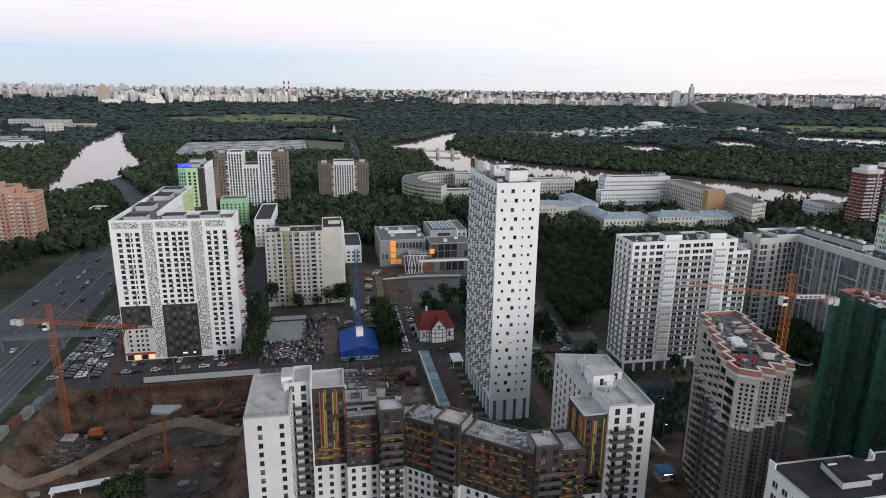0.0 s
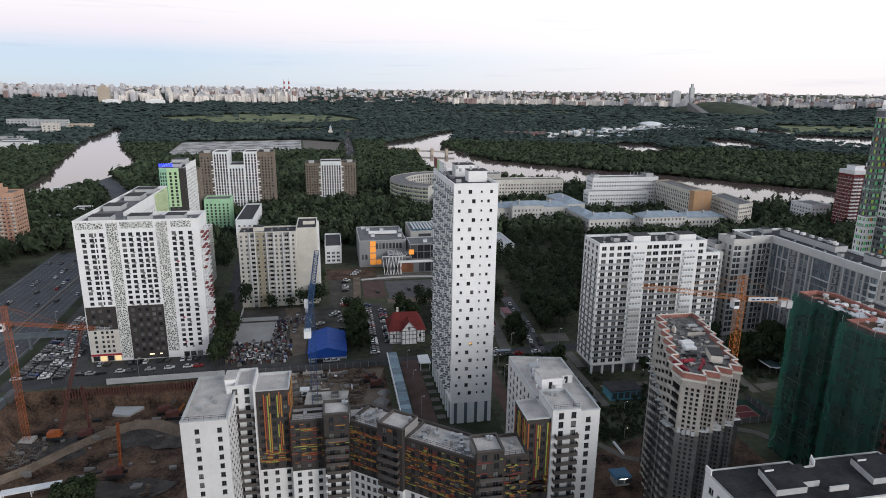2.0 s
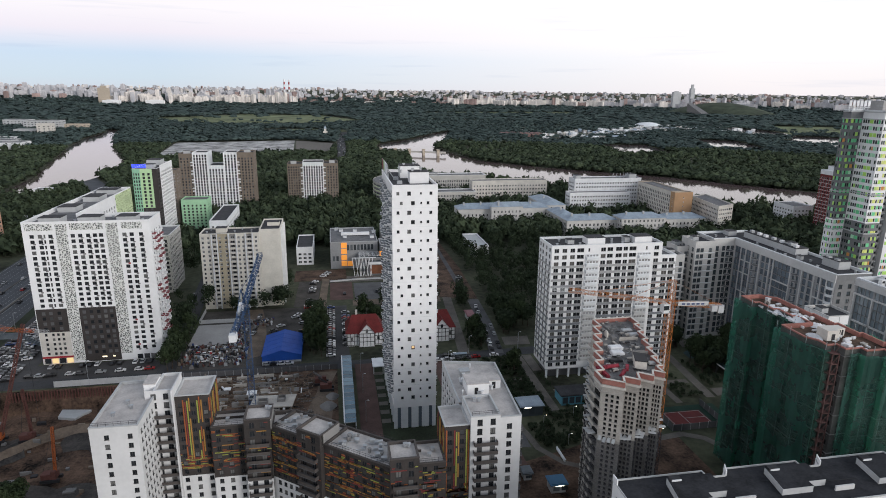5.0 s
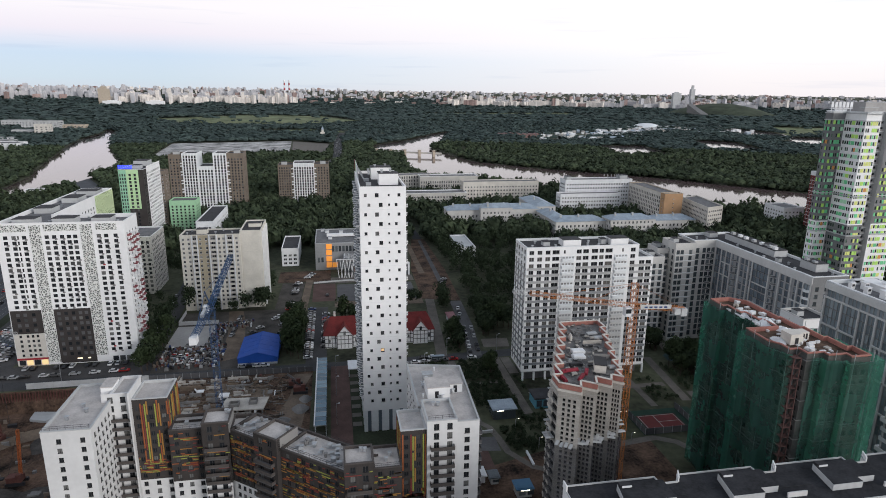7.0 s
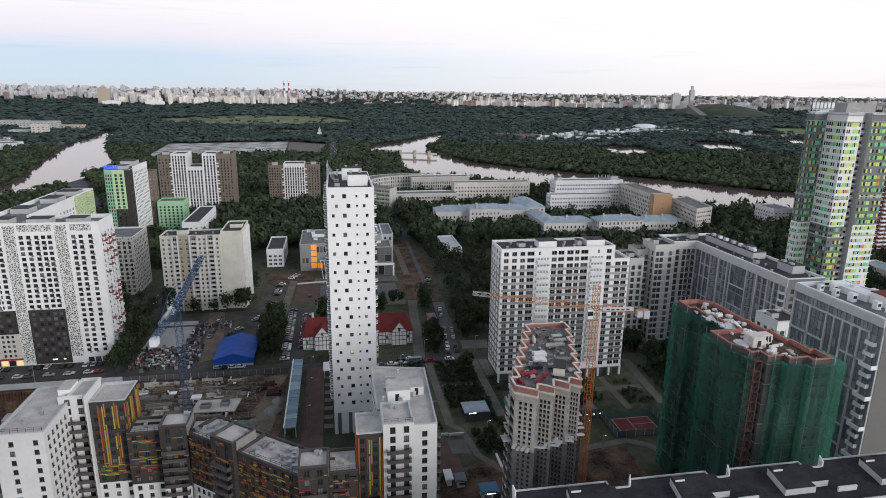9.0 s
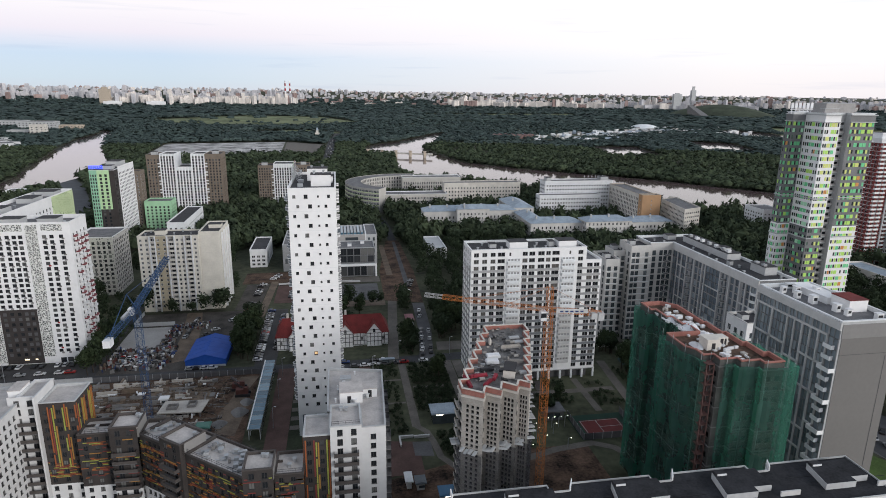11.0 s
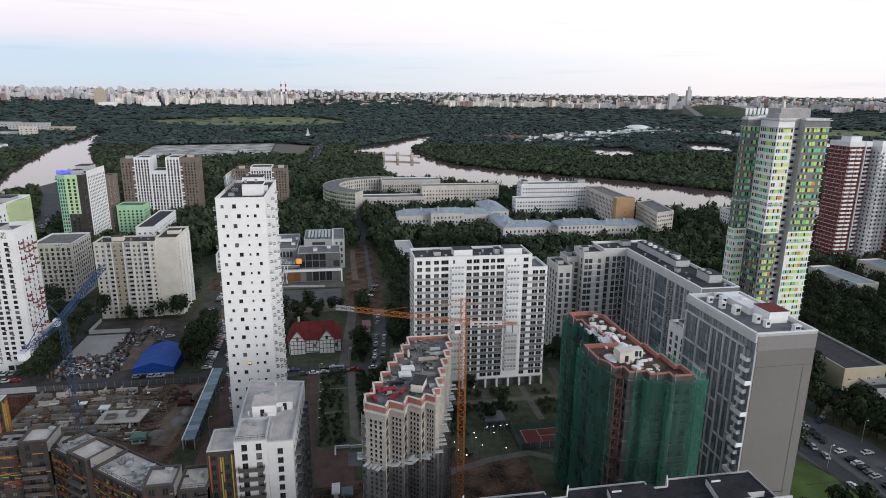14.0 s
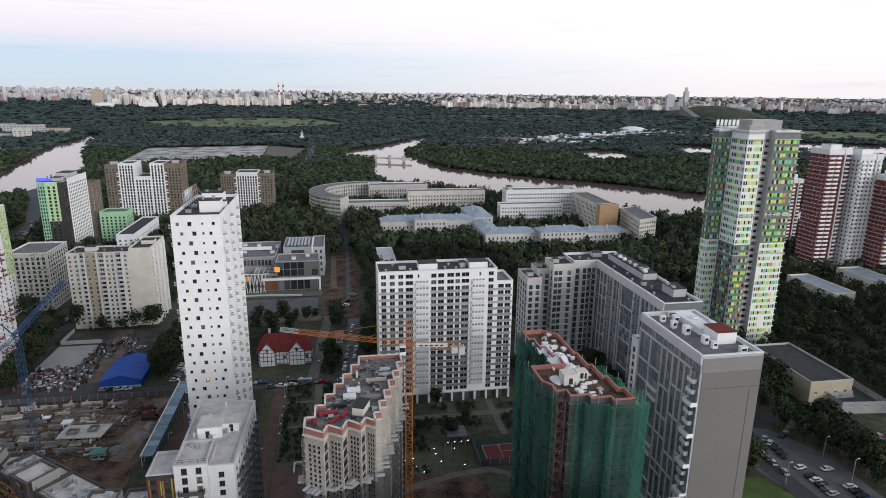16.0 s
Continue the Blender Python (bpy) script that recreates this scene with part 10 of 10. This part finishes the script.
# ---- street lamps ----
def street_lamp(x, y, h=7.0, lit=False):
    th = thing("street_lamp", x, y, 0, "slim grey street lamp on a pole", "street lamp", "street lamps")
    m = Mesh()
    m.beam((0, 0, 0), (0, 0, h), 0.16)
    m.beam((0, 0, h), (0.9, 0, h + 0.25), 0.1)
    local_part("pole", m, STEEL, th)
    m = Mesh()
    k = 0.5 if lit else 1.0
    m.box(0.95 - 0.35 * k, -0.16 * k, h + 0.12, 0.95 + 0.35 * k, 0.16 * k, h + 0.12 + 0.2 * k)
    local_part("lamp_head", m, LAMPGLOW if lit else PALE, th)


for x, y, lit in ((42, 184, 0), (42, 204, 0), (42, 222, 0), (72, 170, 0), (76.5, 190, 0), (76.5, 212, 0), (88, 232.5, 0), (110, 234, 0), (104, 160, 1), (108, 153, 1), (116, 163, 1), (121, 156, 1), (126, 168, 1), (134, 158, 1), (100, 172, 1), (112, 176, 1), (131, 170.6, 1), (133.2, 170.8, 1), (135.6, 170.8, 1), (137.8, 171, 1), (126, 165, 1), (127, 160.5, 1), (132.4, 167, 1), (118.6, 163.5, 1), (119, 159, 1), (76.6, 178, 0), (76.6, 184, 0), (76.6, 196, 0), (76.6, 203, 0), (76.6, 219, 0), (254, 149, 0), (253.5, 136.5, 0), (253, 122, 0), (231.5, 138, 0), (-110, 250, 0), (-111, 290, 0), (-113, 330, 0), (-60, 231, 0), (-90, 230, 0)):
    street_lamp(x, y, 4.2 if lit else 8.5, lit)


# ---- trees ----
def crown_mesh(seed, height, radius, leaves):
    """Lobes covered with small bent leaf clumps; gaps between the lobes show."""
    r = random.Random(seed)
    m = Mesh()
    lobes = []
    for i in range(9):
        a = r.uniform(0, 6.28)
        q = r.uniform(0.1, 0.62) * radius
        z = height * r.uniform(0.42, 0.84)
        lobes.append((q * math.cos(a), q * math.sin(a), z, radius * r.uniform(0.36, 0.58)))
    lobes.append((0, 0, height * 0.82, radius * 0.45))
    for i in range(leaves):
        x, y, z, rad = r.choice(lobes)
        v = Vector((r.gauss(0, 1), r.gauss(0, 1), r.gauss(0.25, 1))).normalized()
        c = Vector((x, y, z)) + v * rad * r.uniform(0.75, 1.12)
        t = v.cross(Vector((r.uniform(-1, 1), r.uniform(-1, 1), r.uniform(-1, 1)))).normalized()
        b = v.cross(t)
        s = r.uniform(0.32, 0.75)
        up = v * (0.35 * s)
        m.face([c - t * s, c - b * s * 0.7 + up, c + t * s * 0.9])
        m.face([c - t * s, c + t * s * 0.9, c + b * s * r.uniform(0.5, 0.9) + up * 0.6])
    return m.data("crown", [LEAF if seed % 2 else LEAF2], unit=1.0)


def trunk_mesh(seed, height):
    r = random.Random(seed)
    m = Mesh()
    segs, prev = 4, None
    for k in range(segs + 1):
        q = 0.24 * (1 - 0.7 * k / segs)
        cx, cy = 0.12 * math.sin(k + seed), 0.1 * math.cos(k * 1.3 + seed)
        ring = [(cx + q * math.cos(t * math.pi / 3), cy + q * math.sin(t * math.pi / 3), height * 0.62 * k / segs) for t in range(6)]
        if prev:
            for t in range(6):
                m.face([prev[t], prev[(t + 1) % 6], ring[(t + 1) % 6], ring[t]])
        prev = ring
    for i in range(5):
        a = i * 1.26 + seed
        z = height * (0.32 + 0.06 * i)
        m.beam((0, 0, z), (1.6 * math.cos(a), 1.6 * math.sin(a), z + height * 0.16), 0.12)
    return m.data("trunk", [BARK], unit=1.0)


PROTOS = []
for s, (h, rad, n) in enumerate(((11, 3.6, 530), (9, 3.2, 440), (13, 4.2, 620), (8, 2.7, 370), (12, 3.0, 480), (10, 4.0, 560))):
    t = new("tree", trunk_mesh(s, h))
    c = new("crown", crown_mesh(s + 1, h, rad, n))
    c.parent = t
    tagged(t, "broad leafy green tree in full leaf" if s % 2 == 0 else "dark green leafy tree of medium height", "tree", "trees of the district")
    PROTOS.append(t)


def inside(x, y, poly):
    """Which of the points (arrays) lie in poly."""
    x, y = np.asarray(x, float), np.asarray(y, float)
    res = np.zeros(x.shape, bool)
    n = len(poly)
    for i in range(n):
        (x0, y0), (x1, y1) = poly[i], poly[(i + 1) % n]
        if y0 == y1:
            continue
        res ^= ((y0 > y) != (y1 > y)) & (x < (x1 - x0) * (y - y0) / (y1 - y0) + x0)
    return res


def free(x, y, pad=2.6):
    ok = np.ones(np.shape(x), bool)
    for p in BLOCKED:
        xs, ys = [q[0] for q in p], [q[1] for q in p]
        near = (x > min(xs) - 5) & (x < max(xs) + 5) & (y > min(ys) - 5) & (y < max(ys) + 5)
        if not near.any():
            continue
        idx = np.where(near)[0]
        bad = np.zeros(len(idx), bool)
        for dx, dy in ((0, 0), (pad, 0), (-pad, 0), (0, pad), (0, -pad)):
            bad |= inside(x[idx] + dx, y[idx] + dy, p)
        ok[idx[bad]] = False
    return ok


rt = np.random.RandomState(5)
ZONES = [  # x0, y0, x1, y1, how many tries: trees that can be told apart
    (108, 250, 124, 290, 10), (-60, 268, -38, 330, 7), (-28, 286, 12, 303, 20), (20.6, 238, 27.5, 287, 24), (54, 266, 74, 286, 4),
    (100, 205, 111, 226, 6), (124, 178, 168, 204, 4), (198, 172, 262, 215, 24), (300, 152, 345, 182, 12), (200, 144, 226, 172, 26), (250, 150, 270, 182, 44), (256, 128, 268, 160, 22), (255, 182, 274, 214, 40), (240, 172, 262, 182, 12), (200, 104, 222, 120, 5), (-34, 333, 8, 345, 8),
    (-112, 236, -108, 430, 18), (-22, 300, -2, 304, 8), (44, 266, 56, 284, 3), (-106, 345, -74, 400, 16), (-26, 226.8, 30, 228, 8), (-34, 300.5, 16, 303.6, 34), (-36, 244, -31, 300, 18), (-30, 284, -14, 300, 16), (90.5, 237, 96.5, 262, 6), (94, 278, 99, 300, 8), (107.5, 250, 111, 300, 24), (110, 204, 112, 228, 4), (175.5, 200, 187, 210.4, 22), (196, 205, 206, 222, 16), (168, 222, 180, 234, 12), (188.6, 189, 200, 204, 10)]
first = set()
SPOTS = []
for x0, y0, x1, y1, tries in ZONES:
    tries = int(tries * 1.75)
    xs, ys = x0 + rt.rand(tries) * (x1 - x0), y0 + rt.rand(tries) * (y1 - y0)
    ok = free(xs, ys)
    SPOTS += list(zip(xs[ok], ys[ok]))
SPOTS += [(68.9, 298.4), (75.3, 296.8), (62.2, 293.2), (82.2, 296.0), (85.1, 298.6), (70.4, 297.6), (80.2, 298), (58, 296.5)]
SPOTS += [(-32.4 + (i % 3) * 1.3, 233.8 + 2.6 * i) for i in range(12)]
SPOTS += [(-29 + 4.3 * i + (i * 37 % 5) * 0.7, 301.4 - (i * 53 % 7) * 1.1) for i in range(9) if i % 3 != 1] + [(-36.5, 262 + 5 * i) for i in range(9)]
SPOTS.sort(key=lambda p: math.hypot(p[0] - 60, p[1] - 60))
for x, y in SPOTS[:280]:
    k = rt.randint(len(PROTOS))
    s = 0.75 + 0.5 * rt.rand()
    if k not in first:
        first.add(k)
        o = PROTOS[k]
        o.matrix_world = pose(x * U, y * U, 0, 0, 0, rt.rand() * 360)
    else:
        o = copy_thing(PROTOS[k], pose(x * U, y * U, 0, 0, 0, rt.rand() * 360))
    o.scale = (s, s, s)

for x, y in ((-65, 167), (-62, 169), (-59, 167.5), (-57, 169), (-60, 164), (-63, 163), (-56.5, 165)):
    o = copy_thing(PROTOS[int(x + y) % 6], pose(x * U, y * U, (pit_depth(x, y) - 0.3) * U, 0, 0, x * 40))
    o.scale = (0.9, 0.9, 0.8)


def tri_mesh(name, co, F, material, smooth):
    me = bpy.data.meshes.new(name)
    me.vertices.add(len(co))
    me.vertices.foreach_set("co", co.ravel())
    me.loops.add(F.size)
    me.loops.foreach_set("vertex_index", F.ravel().astype(np.int32))
    me.polygons.add(len(F))
    me.polygons.foreach_set("loop_start", np.arange(0, F.size, 3, dtype=np.int32))
    me.polygons.foreach_set("loop_total", np.full(len(F), 3, dtype=np.int32))
    me.polygons.foreach_set("use_smooth", np.full(len(F), smooth, dtype=bool))
    me.materials.append(material)
    me.update(calc_edges=True)
    return new(name, me)


# ---- groves: leafy crowns standing too close to be told apart ----
def grove(name, zones, spacing, leaves, spots=(), hgt=10.5, rad=3.9, scale=1.0, label="dense grove of leafy trees between the buildings"):
    protos = []
    for s in range(5):
        d = crown_mesh(60 + s, hgt, rad, leaves)
        v = np.zeros(len(d.vertices) * 3)
        d.vertices.foreach_get("co", v)
        protos.append((v.reshape(-1, 3), np.array([p.vertices[:] for p in d.polygons])))
        bpy.data.meshes.remove(d)
    cos, fs, n = [], [], 0
    for x0, y0, x1, y1 in zones:
        nx_, ny_ = int((x1 - x0) / spacing), int((y1 - y0) / spacing)
        a, b2 = np.meshgrid(np.arange(nx_), np.arange(ny_))
        xs = x0 + (a.ravel() + rt.uniform(0, 1, a.size)) * spacing
        ys = y0 + (b2.ravel() + rt.uniform(0, 1, a.size)) * spacing
        ok = free(xs, ys, 2.4 if scale > 0.9 else 0.5) & (rt.rand(len(xs)) < 0.9)
        spots = [*spots, *zip(xs[ok], ys[ok])]
    for x, y in spots:
        v, f = protos[rt.randint(5)]
        s, t = scale * rt.uniform(0.7, 1.35), rt.uniform(0, 6.28)
        c, q = math.cos(t), math.sin(t)
        cos.append(np.stack([x * U + s * (c * v[:, 0] - q * v[:, 1]), y * U + s * (q * v[:, 0] + c * v[:, 1]), s * v[:, 2] * rt.uniform(0.85, 1.2)], -1))
        fs.append(f + n)
        n += len(v)
    return tagged(tri_mesh(name, np.concatenate(cos), np.concatenate(fs), LEAF2, False), label, "grove", kind="stuff")


grove("grove_streets", [], 6.4, 285, SPOTS[280:])
grove("shrubbery", [(77, 173, 86.8, 226), (90.7, 187, 105.6, 226), (90.7, 187, 105.6, 226), (103, 176, 105.6, 187), (94.6, 158.6, 103.5, 173.6), (94.6, 158.6, 103.5, 173.6), (104, 160, 117, 180), (112, 172, 127, 184), (109.6, 197.6, 112, 211), (122, 185, 149, 192), (155.4, 181, 165, 191.8), (155.6, 196.6, 165, 200.6), (171.9, 188, 174.8, 209), (171.9, 188, 174.8, 209), (175, 188.4, 181, 203), (186, 222.4, 198, 224), (176, 188.6, 187.6, 191), (131, 196.5, 149, 203), (104, 229.8, 114, 237), (89.5, 235, 97, 262), (-31, 283, -12, 300), (100, 150, 126, 166)], 2.1, 60, (), 3.4, 2.4, 0.5, "dark clipped shrubs in the garden beds")
grove("grove_park", [(112, 256, 205, 330), (106, 330, 205, 424), (-58, 362, 5, 430), (28, 408, 130, 470)], 6.4, 192)
grove("grove_east", [(304, 176, 400, 262), (336, 262, 420, 300), (214, 232, 405, 330), (200, 166, 262, 232), (262, 196, 350, 232), (318, 150, 420, 196)], 6.8, 192)
grove("grove_west", [(-330, 345, -170, 426), (-106, 345, -72, 436)], 7.0, 140)


# ---- woods: uncountable crowns, one object for each belt ----
def ico(level):
    bm = bmesh.new()
    bmesh.ops.create_icosphere(bm, subdivisions=level, radius=1.0)
    v = np.array([p.co[:] for p in bm.verts])
    f = np.array([[q.index for q in p.verts] for p in bm.faces])
    bm.free()
    return v, f


def wild_crown(clumps, size):
    """A crown of radius 1: a ragged dark heart, and bent sprays of leaves standing off it."""
    v, f = ico(1)
    v = v * rt.uniform(0.62, 0.98, (len(v), 1))
    f = f[v[f].mean(1)[:, 2] > -0.35]
    d = rt.normal(0, 1, (clumps, 3)) + (0, 0, 0.45)
    d /= np.linalg.norm(d, axis=1)[:, None]
    c = d * rt.uniform(0.72, 1.16, (clumps, 1))
    t = np.cross(d, rt.normal(0, 1, (clumps, 3)))
    t /= np.linalg.norm(t, axis=1)[:, None]
    b = np.cross(d, t)
    k = size * rt.uniform(0.6, 1.3, (clumps, 1))
    tri = np.stack([c - t * k, c + t * k * 0.8 - b * k * 0.5 + d * k * 0.5, c + b * k - d * k * 0.35], 1).reshape(-1, 3)
    return np.concatenate([v, tri]), np.concatenate([f, np.arange(clumps * 3).reshape(-1, 3) + len(v)])


def woods(name, d0, d1, spacing, clumps, size, hgt, material, label, calm=0.0):
    """calm: 0 for a ragged canopy, 1 for an even, closed one."""
    lim = d1 / U
    n = int(2 * lim / spacing)
    gx_, gy_ = np.meshgrid(np.arange(-n // 2, n // 2) * spacing, np.arange(0, n // 2) * spacing)
    x = (gx_ + rt.uniform(-0.5, 0.5, gx_.shape) * spacing).ravel()
    y = (gy_ + rt.uniform(-0.5, 0.5, gy_.shape) * spacing).ravel()
    d = np.hypot(x, y) * U
    az = np.degrees(np.arctan2(x, y))
    keep = (d >= d0) & (d < d1) & (az > -37) & (az < 58) & (y > 250)
    keep &= ~((x > -172) & (x < 205) & (y < 424)) & ~((x > -180) & (x < 420) & (y < 330)) & ~((x < -170) & (y < 420))
    x, y = x[keep], y[keep]
    f = free(x, y, 3.0)
    for p in MEADOWS:
        f &= ~(inside(x, y, p) & (rt.rand(len(x)) < 0.96))
    g = np.array([noise.noise((a * 0.004, b2 * 0.004, 2.0)) for a, b2 in zip(x, y)])
    f &= ~((g > 0.16) & (np.hypot(x, y) > 1000) & (np.hypot(x, y) < 2300) & (rt.rand(len(x)) < 0.72))
    x, y, g = x[f], y[f], g[f]
    N = len(x)
    s = spacing * U * np.clip(rt.lognormal(-0.52 + 0.22 * calm, 0.28 - 0.1 * calm, N), 0.3, 1.0)
    hh = hgt * (0.55 + 0.75 * s / (spacing * U)) * rt.uniform(0.8 + 0.12 * calm, 1.25 - 0.17 * calm, N) * (1 + 0.3 * g)
    ang = rt.uniform(0, 6.28, N)
    kind = rt.randint(0, 8, N)
    base = np.array([lift(a * U, b2 * U) for a, b2 in zip(x, y)])
    cos, fs, at = [], [], 0
    for k in range(8):
        v, fc = wild_crown(clumps, size)
        m = kind == k
        c, sn, q = np.cos(ang[m])[:, None], np.sin(ang[m])[:, None], s[m][:, None]
        X = (x[m] * U)[:, None] + q * (c * v[:, 0] - sn * v[:, 1])
        Y = (y[m] * U)[:, None] + q * (sn * v[:, 0] + c * v[:, 1])
        Z = (base[m] + hh[m] * 0.55)[:, None] + (hh[m] * 0.5)[:, None] * v[:, 2]
        cos.append(np.stack([X, Y, Z], -1).reshape(-1, 3))
        fs.append((fc[None] + (np.arange(m.sum()) * len(v))[:, None, None]).reshape(-1, 3) + at)
        at += m.sum() * len(v)
    tagged(tri_mesh(name, np.concatenate(cos), np.concatenate(fs), material, False), label, "woodland", kind="stuff")


MEADOWS = [list(p) for p in ([(-620, 2250), (-300, 1900), (-60, 1880), (120, 2050), (160, 2150), (15, 2600), (-300, 2700)], [(300, 2350), (700, 2300), (900, 2420), (500, 2500)], [(435, 2695), (1134, 2649), (1283, 3114), (495, 3012)], [(1250, 1480), (2400, 1180), (2600, 1500), (1500, 1900)], [(-60, 1560), (80, 1650), (-20, 1750), (-150, 1680)], [(540, 1330), (1060, 1690), (1000, 1800), (480, 1430)])]
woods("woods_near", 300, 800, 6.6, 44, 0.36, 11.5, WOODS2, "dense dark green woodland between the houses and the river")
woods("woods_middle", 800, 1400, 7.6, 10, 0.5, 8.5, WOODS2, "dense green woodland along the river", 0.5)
# from here on, the canopy colour with distance haze mixed in
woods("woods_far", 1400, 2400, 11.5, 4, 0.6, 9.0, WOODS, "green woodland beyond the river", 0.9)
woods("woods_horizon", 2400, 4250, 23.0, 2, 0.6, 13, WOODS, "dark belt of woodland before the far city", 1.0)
